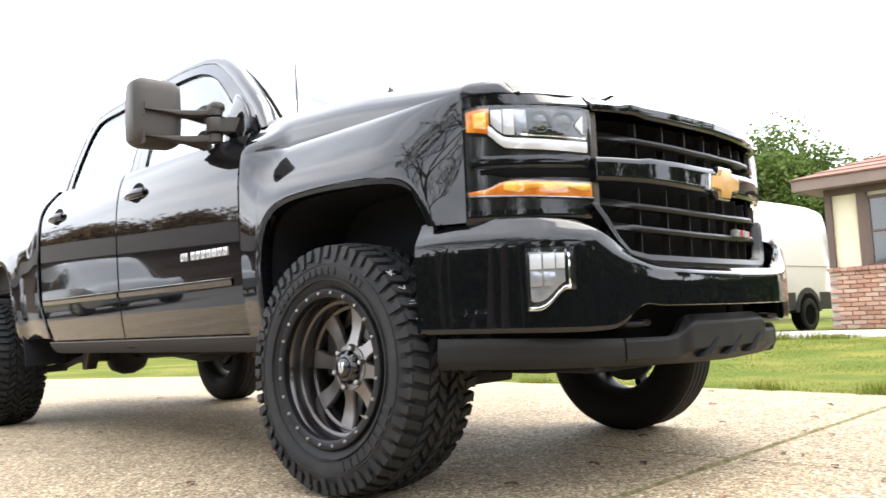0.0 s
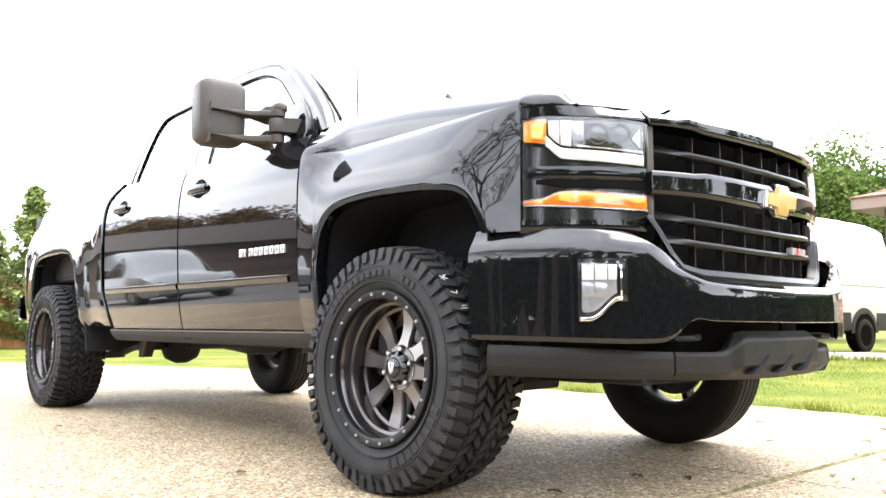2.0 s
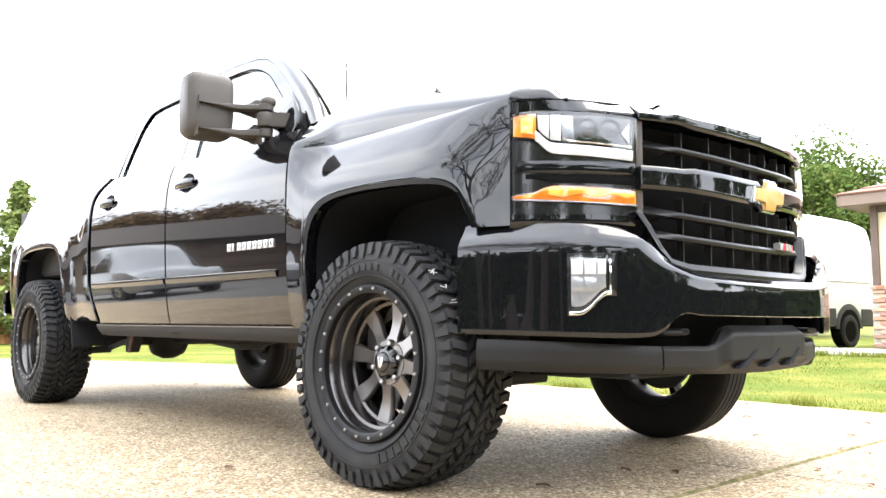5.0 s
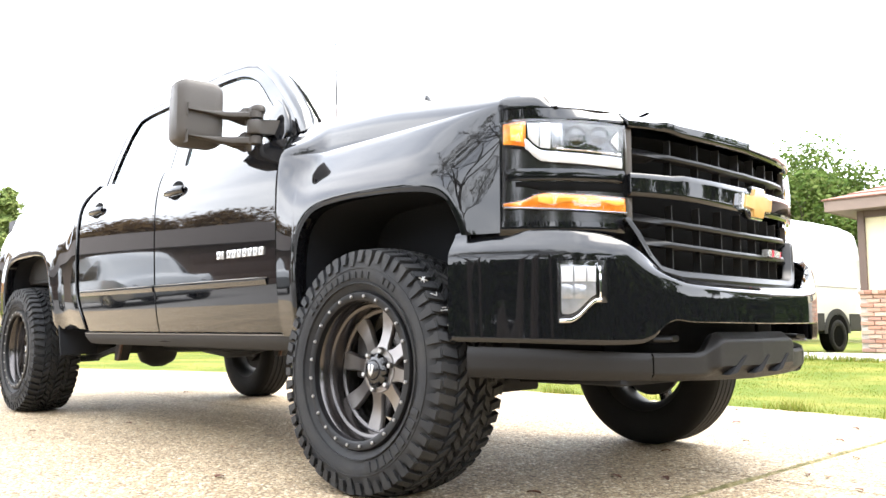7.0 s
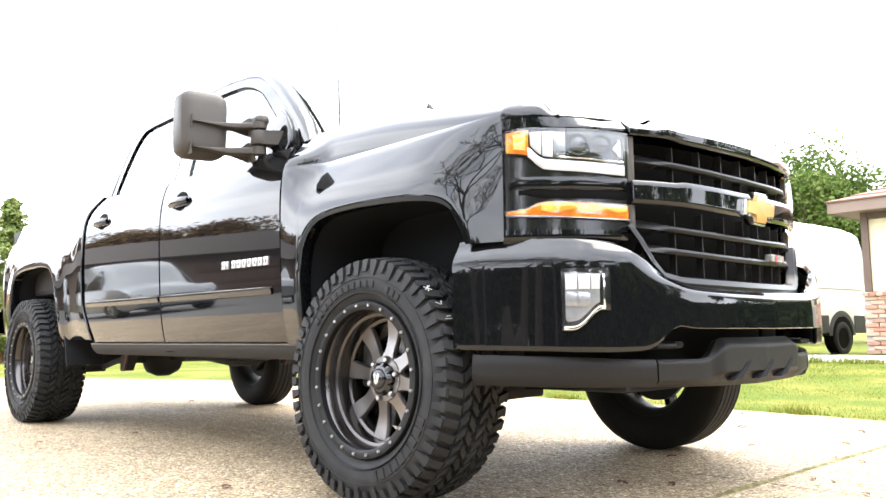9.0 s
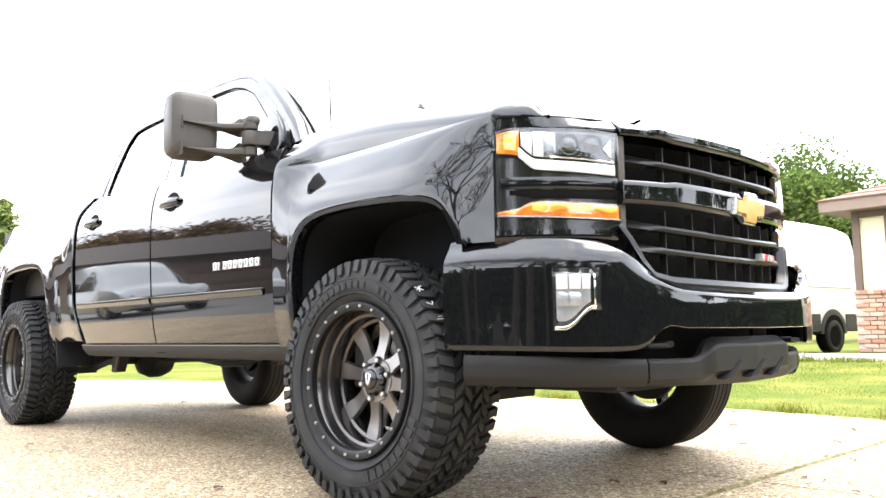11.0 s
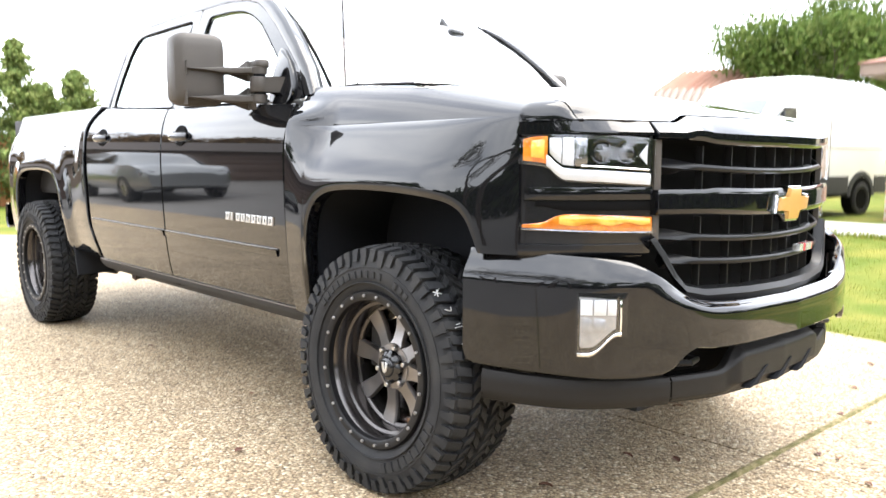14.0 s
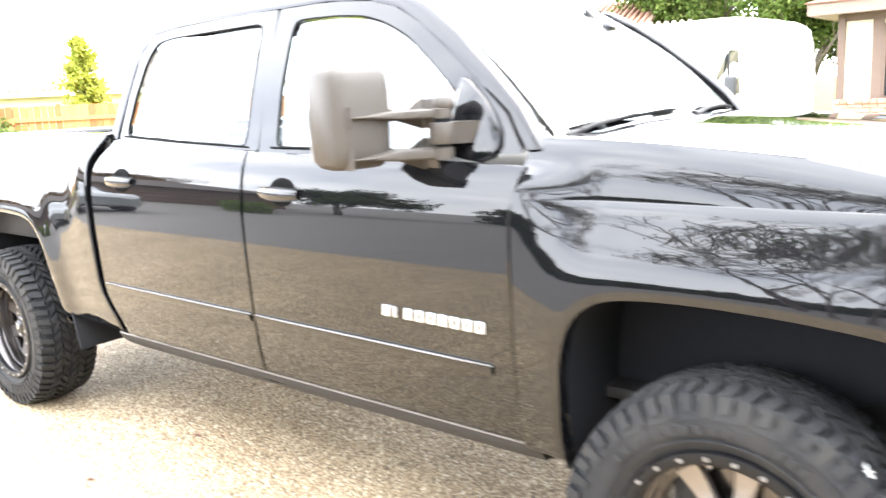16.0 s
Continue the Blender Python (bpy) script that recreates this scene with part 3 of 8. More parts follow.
    pane("pane", win_f, df, PANE)
    pane("pane", win_r, dr, PANEDARK)
    # dark rubber seals round the glass
    for pts, par in ((win_f, df), (win_r, dr)):
        bm = bmesh.new()
        q = [G(x, z) + Vector((0, 0.001, 0)) for x, z in pts]
        tube(bm, q + q[:2], 0.0032, 6)
        part("window_seal", fx(bm), SEAM, par)

    bm = bmesh.new()
    sheet(bm, [[G(x, z) + Vector((0, 0.016, 0)) for z in (1.34, 1.45, 1.6, 1.75, 1.90)] for x in (-1.86, -1.80, -1.74, -1.70)], 0.01, (0, -1, 0), 0.0)
    part("door_pillar", fx(bm), PAINT, truck, "black pillar between the doors")

    # cab shell behind and round the doors: sill, pillars, roof rail
    bm = bmesh.new()
    rows = []
    for k in range(20):
        x = -2.86 + (2.86 - 0.56) * k / 19
        rows.append([Vector((x, -w, z)) for z, w in ((0.47, 0.83), (0.476, 0.868), (0.50, 0.893), (0.525, 0.908), (0.543, 0.908), (0.546, 0.890))])
    sheet(bm, rows, 0.02, (0, -1, -0.3))
    sill = part("sill", fx(bm), FRAMEBLACK, truck, "black body sill below the doors")
    # added pale strip: the highlight on the sill's top edge, put into colour
    bm = bmesh.new()
    tube(bm, [(-2.84 + 2.26 * k / 8, -0.911, 0.540) for k in range(9)], 0.0035, 6)
    part("sill_highlight", fx(bm), MOULD, sill, "added pale line that stands for the highlight along the sill edge")
    bm = bmesh.new()
    rows = [[Vector((-0.62 + 0.0 * z, -0.86, z)) for z in (0.5, 0.9, 1.3)], [Vector((-1.77, -0.90, z)) for z in (0.5, 0.9, 1.3)], [Vector((-2.86, -0.86, z)) for z in (0.5, 0.9, 1.3)]]
    sheet(bm, rows, 0.01, (0, -1, 0))
    part("inner_side", fx(bm), SEAM, truck)
    bm = bmesh.new()
    rail = [(-0.56, 1.392), (-0.645, 1.505), (-0.76, 1.61), (-0.90, 1.725), (-1.03, 1.815), (-1.14, 1.872), (-1.28, 1.904), (-1.5, 1.918), (-2.0, 1.92), (-2.40, 1.910), (-2.58, 1.880), (-2.67, 1.83), (-2.72, 1.755),
            (-2.765, 1.63), (-2.80, 1.506), (-2.82, 1.43)]
    inn = [(-0.61, 1.39), (-0.69, 1.495), (-0.80, 1.588), (-0.95, 1.705), (-1.07, 1.787), (-1.17, 1.842), (-1.29, 1.872), (-1.5, 1.890), (-2.0, 1.891), (-2.40, 1.882), (-2.56, 1.866), (-2.64, 1.802), (-2.68, 1.735),
           (-2.718, 1.61), (-2.75, 1.50), (-2.768, 1.43)]
    rows = []
    for (ax, az), (bx, bz) in zip(rail, inn):
        p0, p1 = G(ax, az), G(bx, bz)
        top = Vector((p0.x, p0.y + 0.045, p0.z + 0.004))
        rows.append([top + Vector((0, 0.010, -0.016)), top, top.lerp(p0, 0.5) + Vector((0, -0.012, 0.006)), p0, p0.lerp(p1, 0.5) + Vector((0, -0.004, 0)), p1, p1 + Vector((0, 0.03, -0.004))])
    sheet(bm, rows, 0.01, (0, -1, 0.4), 0.0)
    part("roof_rail", fx(bm), PAINT, truck, "black roof rail and windscreen pillar")

    # bed side
    bm = bmesh.new()
    xs = columns(ARCH_R, -4.93, -2.885, 0.035)
    rows = []
    for x in xs:
        base = 0.56 + 0.05 * smoothstep(-4.2, -4.9, x)
        b = arch_bottom(ARCH_R, x, base)
        t = 1.452
        key = [b, b + 0.006] + [b + (1.16 - b) * k / 10 for k in range(1, 11)] + [1.20, 1.24, 1.27, 1.285, 1.30, 1.315, 1.33, 1.345, 1.36, 1.375, 1.40, 1.43, t]
        r = []
        for z in key:
            kick = 0.07 * smoothstep(1.3, 1.46, z) + 0.10 * smoothstep(0.80, 0.55, z)
            xx = x + kick * smoothstep(-3.25, -2.885, x)
            r.append(Vector((xx, -bed_w(x, z), z)))
        r.append(Vector((r[-1].x, r[-1].y + 0.035, 1.458)))
        r.append(Vector((r[-1].x, r[-1].y + 0.04, 1.450)))
        rows.append(r)
    sheet(bm, rows, 0.02, (0, -1, 0.2))
    lip(bm, ARCH_R, bed_w)
    bed = part("bed_side", fx(bm), PAINT, truck, "glossy black pickup bed side with a squared wheel opening")
    # rear lamp
    bm = bmesh.new()
    rows = []
    for k in range(7):
        t = k / 6
        rows.append([Vector((-4.80 - 0.17 * t, -(bed_w(-4.80 - 0.13 * t, z) + 0.006 - 0.05 * t * t), z)) for z in (0.99, 0.995, 1.08, 1.17, 1.26, 1.30, 1.305)])
    sheet(bm, rows, 0.02, (-0.4, -1, 0))
    part("tail_lamp", fx(bm), REDLENS, truck, "red tail lamp lens")
    # wheel liners
    for cx, arch in ((FRONT_X, ARCH_F), (REAR_X, ARCH_R)):
        bm = bmesh.new()
        rows = []
        for x, z in arch:
            d = Vector((x - cx, 0, z - 0.45)).normalized() * 0.02
            outer = (fender_w(x, z) if cx == FRONT_X else bed_w(x, z)) - 0.016
            rows.append([Vector((x + d.x, -yy, z + d.z)) for yy in (outer, 0.85, 0.70, 0.56)])
        vs = [[bm.verts.new(p) for p in r] for r in rows]
        for A, B in zip(vs, vs[1:]):
            for j in range(3):
                bm.faces.new((A[j], A[j + 1], B[j + 1], B[j]))
        bm.faces.new([r[-1] for r in vs])
        part("wheel_liner", fx(bm), LINER, truck, smooth=60)
    # mud flap behind the rear wheel arch's leading edge
    bm = bmesh.new()
    prism(bm, [(-0.930, 0.40), (-0.70, 0.40), (-0.70, 0.60), (-0.945, 0.62)], "x", -3.245, -3.225, 0.004)
    for v in bm.verts:
        v.co.x += (0.62 - v.co.z) * 0.10
    part("mud_flap", fx(bm), LINER, truck, "black moulded mud flap")
    return df, dr


half_body(1)
half_body(-1)

# ---- hood, roof, glass, bed ----
bm = bmesh.new()
rows = []
for j in range(73):
    v = -1 + 2 * j / 72
    xf = HOOD_LIP(abs(v) * 0.768)
    r = []
    for i in [0, 0.3] + list(range(1, 49)):
        x = xf + (-0.562 + 0.13 * (1 - v * v) - xf) * (i / 48) ** 1.6
        y = v * (HOOD_W(x) - 0.003)
        r.append(Vector((x, y, hood_z(x, y) - (0.004 if i == 0 else 0))))
    rows.append(r)
sheet(bm, rows, 0.009, (0, 0, 1), 0.002)
part("hood", bm, PAINT, truck, "glossy black hood with a raised centre")

# cowl at the foot of the windscreen
bm = bmesh.new()
rows = []
for j in range(21):
    y = -0.81 + 1.62 * j / 20
    c = max(0.0, 1 - (y / 0.80) ** 2)
    xb, zb = -0.562 + 0.13 * c, hood_z(-0.562 + 0.13 * c, y)
    rows.append([Vector((xb + 0.03, y, zb - 0.016)), Vector((xb - 0.004, y, zb - 0.022)), Vector((-0.612 + 0.13 * c, y, 1.398 + 0.035 * c))])
sheet(bm, rows, 0.02, (0, 0, 1), 0.0)
part("cowl", bm, LINER, truck, "matt black cowl panel")


def screen(y, t, front=True):
    c = 1 - (y / 0.80) ** 2
    foot = Vector((-0.60 + 0.13 * c, y * 1.02, 1.405 + 0.035 * c))
    head = Vector((-1.20 + 0.08 * c, y * 0.905, 1.885 + 0.030 * c))
    p = foot.lerp(head, t)
    p.z += (0.055 - 0.022 * max(0.0, c)) * math.sin(math.pi * t ** 0.85)
    return p


bm = bmesh.new()
rows = [[screen(-0.800 + 1.60 * j / 24, t / 10) for t in range(11)] for j in range(25)]
sheet(bm, rows, 0.005, (1, 0, 0.5), 0.0)
ws = part("windscreen", bm, SCREEN, truck, "clear raked windscreen")
ws.visible_shadow = False
for s in (-1, 1):
    bm = bmesh.new()
    rows = [[screen(s * yy, t / 14) + Vector((0.5 * d, 0, 0.85 * d)) for yy, d in ((0.742, 0.001), (0.740, 0.006), (0.731, 0.006), (0.729, 0.001))] for t in range(15)]
    sheet(bm, rows, 0.004, (1, 0, 0.5), 0.0)
    part("screen_seal", bm, SEAM, truck, "matt black windscreen edge strip")

bm = bmesh.new()
rows = []
for j in range(25):
    y = -0.692 + 1.384 * j / 24
    c = 1 - (y / 0.80) ** 2
    head = screen(y / 0.905, 1)
    r = []
    for i in [0, 0.25, 0.5] + list(range(1, 17)):
        q = i / 16
        z = 1.895 + 0.045 * c + 0.022 * math.sin(math.pi * q) - 0.05 * smoothstep(0.85, 1, q)
        r.append(Vector((head.x + (-2.62 - head.x) * q, y, head.z + (z - head.z) * smoothstep(-0.02, 0.10, q))))
    rows.append(r)
sheet(bm, rows, 0.008, (0, 0, 1), 0.0)
part("roof", bm, PAINT, truck, "glossy black cab roof")

bm = bmesh.new()
rows = [[Vector((-2.64 - 0.14 * t / 8, -0.70 + 1.40 * j / 12, 1.86 - 0.42 * t / 8)) for t in range(9)] for j in range(13)]
sheet(bm, rows, 0.005, (-1, 0, 0.4), 0.0)
rw = part("rear_window", bm, PANEDARK, truck, "tinted rear cab window")
rw.visible_shadow = False
bm = bmesh.new()
box(bm, (-2.80, 0, 0.98), (0.05, 1.70, 0.90), bevel=0.02)
part("cab_back", bm, PAINT, truck)

# cabin: floor, dashboard, seats, wheel
bm = bmesh.new(); box(bm, (-1.7, 0, 0.60), (2.2, 1.70, 0.06), bevel=0.01); part("cabin_floor", bm, CABIN, truck)
bm = bmesh.new(); box(bm, (-0.78, 0, 1.22), (0.34, 1.62, 0.30), bevel=0.08, seg=3); part("dashboard", bm, CABIN, truck)
for x, y in ((-1.55, -0.42), (-1.55, 0.42), (-2.35, -0.42), (-2.35, 0.42)):
    bm = bmesh.new()
    box(bm, (x, y, 0.86), (0.52, 0.52, 0.20), bevel=0.06, seg=3)
    box(bm, (x - 0.27, y, 1.14), (0.14, 0.50, 0.52), pose(0, 0, 0, 0, -14, 0), bevel=0.05, seg=3)
    box(bm, (x - 0.35, y, 1.47), (0.10, 0.26, 0.17), bevel=0.04, seg=3)
    part("cab_seat", bm, CABIN, truck)
bm = bmesh.new()
tube(bm, [Vector((-1.08 - 0.07 * math.cos(a), 0.42 + 0.19 * math.sin(a), 1.27 + 0.17 * math.cos(a))) for a in [2 * math.pi * k / 24 for k in range(25)]], 0.016, 8)
box(bm, (-1.06, 0.42, 1.26), (0.05, 0.30, 0.06), bevel=0.015)
part("steering_wheel", bm, CABIN, truck)
# sensor housing behind the glass, with its stalk
bm = bmesh.new()
box(bm, (-0.920, 0.244, 1.775), (0.05, 0.10, 0.055), pose(0, 0, 0, 0, 12, 8), bevel=0.018, seg=3)
tube(bm, [(-0.955, 0.244, 1.79), (-1.02, 0.240, 1.86)], 0.010, 8)
part("sensor_housing", bm, GLOSSPLASTIC, truck, "small black sensor housing inside the windscreen")

# bed floor, front wall, tailgate, rear bumper
bm = bmesh.new(); box(bm, (-3.92, 0, 0.92), (2.0, 1.62, 0.05), bevel=0.01); part("bed_floor", bm, FRAMEBLACK, truck)
for y in (-0.80, 0.80):
    bm = bmesh.new(); box(bm, (-3.93, y, 1.175), (1.96, 0.04, 0.52), bevel=0.01); part("bed_wall", bm, FRAMEBLACK, truck, "dark inner wall of the bed")
bm = bmesh.new(); box(bm, (-2.93, 0, 1.16), (0.05, 1.56, 0.52), bevel=0.015); part("bed_front", bm, PAINT, truck)
bm = bmesh.new(); box(bm, (-4.935, 0, 1.17), (0.06, 1.52, 0.55), bevel=0.025, seg=3); part("tailgate", bm, PAINT, truck, "black tailgate")
bm = bmesh.new()
rows = []
for k in range(19):
    y = -0.93 + 1.86 * k / 18
    c = -5.10 + 0.22 * smoothstep(0.75, 0.95, abs(y))
    rows.append([Vector((c + o, y, z)) for z, o in ((0.60, 0.10), (0.61, 0.02), (0.66, -0.01), (0.76, 0.0), (0.80, 0.015), (0.81, 0.12))])
sheet(bm, rows, 0.02, (-1, 0, 0))
part("rear_bumper", bm, PAINT, truck, "black rear step bumper")

# ---- front end ----
def dense(pts, n=400):
    c = Curve(pts)
    y1 = pts[-1][0]
    P = []
    for i in range(n + 1):
        a = y1 * math.sin(0.5 * math.pi * i / n)
        P.append((a, c(a)))
    L = [0.0]
    for (a, b), (a2, b2) in zip(P, P[1:]):
        L.append(L[-1] + math.hypot(a2 - a, b2 - b))
    return P, L


class Plan:
    """A front plan line, from the centre to the side; u is the length along it, signed as y is."""
    def __init__(self, pts):
        self.P, self.L = dense(pts)
        self.ys = [p[0] for p in self.P]

    def u(self, y):
        return math.copysign(float(np.interp(abs(y), self.ys, self.L)), y)

    def at(self, u, z, d=0.0):
        a = abs(u)
        y = float(np.interp(a, self.L, self.ys))
        x = float(np.interp(a, self.L, [p[1] for p in self.P]))
        y2 = float(np.interp(a + 0.004, self.L, self.ys)); x2 = float(np.interp(a + 0.004, self.L, [p[1] for p in self.P]))
        y1 = float(np.interp(max(0, a - 0.004), self.L, self.ys)); x1 = float(np.interp(max(0, a - 0.004), self.L, [p[1] for p in self.P]))
        ty, tx = y2 - y1, x2 - x1
        L = math.hypot(ty, tx) or 1
        ny, nx = -tx / L, ty / L
        s = -1 if u < 0 else 1
        return Vector((x + nx * d, s * (y + ny * d), z))


UP = Plan([(0.0, 0.930), (0.2, 0.918), (0.4, 0.880), (0.5, 0.848), (0.56, 0.822), (0.62, 0.793), (0.70, 0.748), (0.77, 0.697), (0.83, 0.640), (0.865, 0.600), (0.887, 0.566), (0.90, 0.53)])
BP = Plan([(0.0, 1.0), (0.3, 0.985), (0.5, 0.945), (0.65, 0.888), (0.74, 0.842), (0.80, 0.795), (0.84, 0.742), (0.875, 0.675), (0.905, 0.60), (0.932, 0.53), (0.952, 0.455), (0.963, 0.405)])


def band(plan, name, y0, y1, n, bot, top, prof, mat, parent, label="", th=0.02, nv=10, rim=0.003, mirror=False):
    """A band along a plan line between heights bot(|y|) and top(|y|); prof(v, y) says how far it stands out."""
    obs = []
    for sgn in ((1, -1) if mirror else (1,)):
        bm = bmesh.new()
        ua, ub = plan.u(y0), plan.u(y1)
        rows = []
        for i in [0, 0.15] + list(range(1, n)) + [n - 0.15, n]:
            u = ua + (ub - ua) * i / n
            y = float(np.interp(abs(u), plan.L, plan.ys))
            b, t = bot(y), top(y)
            rows.append([plan.at(u, b + (t - b) * v, prof(v, y)) for v in [0, 0.02] + [k / nv for k in range(1, nv)] + [0.98, 1]])
        sheet(bm, rows, th, (1, 0, 0.05), rim)
        if sgn < 0:
            flip(bm)
        obs.append(part(name, bm, mat, parent, label))
    return obs


# bumper skin
B_TOP = Curve([(0, 0.706), (0.30, 0.712), (0.44, 0.720), (0.50, 0.732), (0.56, 0.757), (0.62, 0.796), (0.68, 0.833), (0.72, 0.849), (0.80, 0.859), (0.965, 0.872)])
B_BOT = Curve([(0, 0.580), (0.45, 0.583), (0.52, 0.590), (0.555, 0.575), (0.60, 0.535), (0.64, 0.520), (0.72, 0.517), (0.965, 0.526)])


def bump_prof(v, y):
    z = B_BOT(y) + (B_TOP(y) - B_BOT(y)) * v
    side = smoothstep(0.52, 0.72, y)
    chamf = -0.048 * smoothstep(0.786, 0.876, z) * side - 0.030 * smoothstep(0.80, 1.0, v) * (1 - side)
    return chamf + 0.006 * math.sin(math.pi * max(v, 0.5)) * (1 - side)


bumper = band(BP, "front_bumper", -0.963, 0.963, 130, B_BOT, B_TOP, bump_prof, PAINT, truck, "glossy black painted front bumper", nv=22)[0]
# back panel behind all openings of the front
bm = bmesh.new()
rows = [[UP.at(UP.u(-0.86 + 1.72 * i / 40), z, -0.10) for z in (0.40, 0.60, 0.80, 1.0, 1.2)] for i in range(41)]
sheet(bm, rows, 0.01, (1, 0, 0), 0)
part("front_shell", bm, SEAM, truck)
band(BP, "tow_recess", 0.30, 0.66, 12, lambda y: 0.470, lambda y: 0.640, lambda v, y: -0.17, SEAM, bumper, mirror=True)
for s in (-1, 1):
    bm = bmesh.new()
    tube(bm, [(0.74, s * 0.525, 0.528), (0.865, s * 0.52, 0.530), (0.900, s * 0.485, 0.532), (0.895, s * 0.44, 0.534), (0.74, s * 0.425, 0.536)], 0.010, 8)
    box(bm, (0.80, s * 0.475, 0.532), (0.10, 0.08, 0.016), bevel=0.004)
    part("tow_hook", bm, GRILLEBLACK, bumper, "black tow hook")

# lower valance and centre skid
VP = Plan([(0.0, 0.950), (0.3, 0.937), (0.5, 0.890), (0.65, 0.835), (0.74, 0.789), (0.80, 0.748), (0.84, 0.708), (0.875, 0.655), (0.905, 0.597), (0.932, 0.53), (0.951, 0.468)])
V_TOP = Curve([(0, 0.553), (0.24, 0.554), (0.262, 0.548), (0.33, 0.495), (0.37, 0.489), (0.55, 0.491), (0.95, 0.512)])
V_BOT = Curve([(0, 0.393), (0.25, 0.397), (0.55, 0.406), (0.95, 0.417)])
valance = band(VP, "valance", 0.545, 0.9495, 40, V_BOT, V_TOP, lambda v, y: -0.002 - 0.010 * smoothstep(0.3, 0.0, v) - 0.006 * smoothstep(0.75, 1, v), VALANCE, truck,
               "textured dark grey plastic lower valance", nv=8, th=0.03, mirror=True)


def skid_prof(v, y):
    rise = smoothstep(0.325, 0.265, y)
    z = V_BOT(y) + (V_TOP(y) - V_BOT(y)) * v
    return -0.004 + 0.018 * rise * smoothstep(0.428, 0.442, z) - 0.020 * smoothstep(0.25, 0.0, v) - 0.022 * smoothstep(0.80, 1, v) * rise - 0.008 * smoothstep(0.85, 1, v)


skid = band(VP, "skid_plate", -0.541, 0.541, 150, V_BOT, V_TOP, skid_prof, VALANCE, truck, "raised grey plastic skid plate with slanted slots", nv=20, th=0.03)[0]
for c in (-0.165, 0.0, 0.165):
    bm = bmesh.new()
    patch(bm, lambda u, z, d: VP.at(u, z, d), [(VP.u(c - 0.062), 0.414), (VP.u(c - 0.012), 0.420), (VP.u(c + 0.056), 0.476), (VP.u(c + 0.040), 0.475)], 0.0175)
    part("slot", bm, LINER, skid)
# under tray
bm = bmesh.new(); box(bm, (0.62, 0, 0.415), (0.42, 1.30, 0.05), bevel=0.02); part("under_tray", bm, LINER, truck)

# header strip above lamps and grille sides
band(UP, "header_panel", 0.580, 0.8895, 36, lambda y: 1.209, lambda y: 1.2498 - 0.006 * smoothstep(0.76, 0.89, y), lambda v, y: 0.002 - 0.034 * max(0.0, (v - 0.2) / 0.8) * (1 - smoothstep(0.62, 0.84, y)), PAINT, truck, "black strip above the headlamp", mirror=True)
# lamp surround: gloss black panel that carries both lamps
band(UP, "lamp_surround", 0.576, 0.8905, 40, lambda y: 0.862, lambda y: 1.207, lambda v, y: -0.012, GLOSSPLASTIC, truck, "gloss black lamp surround", mirror=True, nv=16)
band(UP, "lamp_sill", 0.605, 0.890, 30, lambda y: 0.850, lambda y: 0.892, lambda v, y: 0.004 - 0.01 * smoothstep(0.4, 0, v), PAINT, truck, "", mirror=True, nv=6)


def fill(bm, plan, s, top, bot, ya, yb, d, n=24, nv=8, th=0.006, bulge=0.0, tilt=0.0):
    """A plate on a plan line from |y| = ya to yb, at depth d, on the side s."""
    rows = []
    for i in range(n + 1):
        y = ya + (yb - ya) * i / n
        u = plan.u(y)
        b, t = bot(y), top(y)
        r = []
        for k in range(nv + 1):
            v = k / nv
            p = plan.at(u, b + (t - b) * v, d + bulge * math.sin(math.pi * v) + tilt * v * (1 - smoothstep(0.79, 0.85, y)))
            r.append(Vector((p.x, -s * p.y, p.z)))
        rows.append(r)
    sheet(bm, rows, th, (1, 0, 0), min(0.002, th / 3))
    return bm


HL_TOP = Curve([(0.583, 1.198), (0.66, 1.205), (0.82, 1.209), (0.86, 1.207), (0.886, 1.198)])
HL_BOT = Curve([(0.583, 1.060), (0.70, 1.068), (0.805, 1.076), (0.822, 1.090), (0.842, 1.116), (0.886, 1.126)])
SG_TOP = Curve([(0.573, 0.972), (0.70, 0.978), (0.80, 0.982), (0.825, 0.974), (0.846, 0.959), (0.886, 0.951)])
SG_BOT = Curve([(0.573, 0.922), (0.70, 0.925), (0.886, 0.934)])


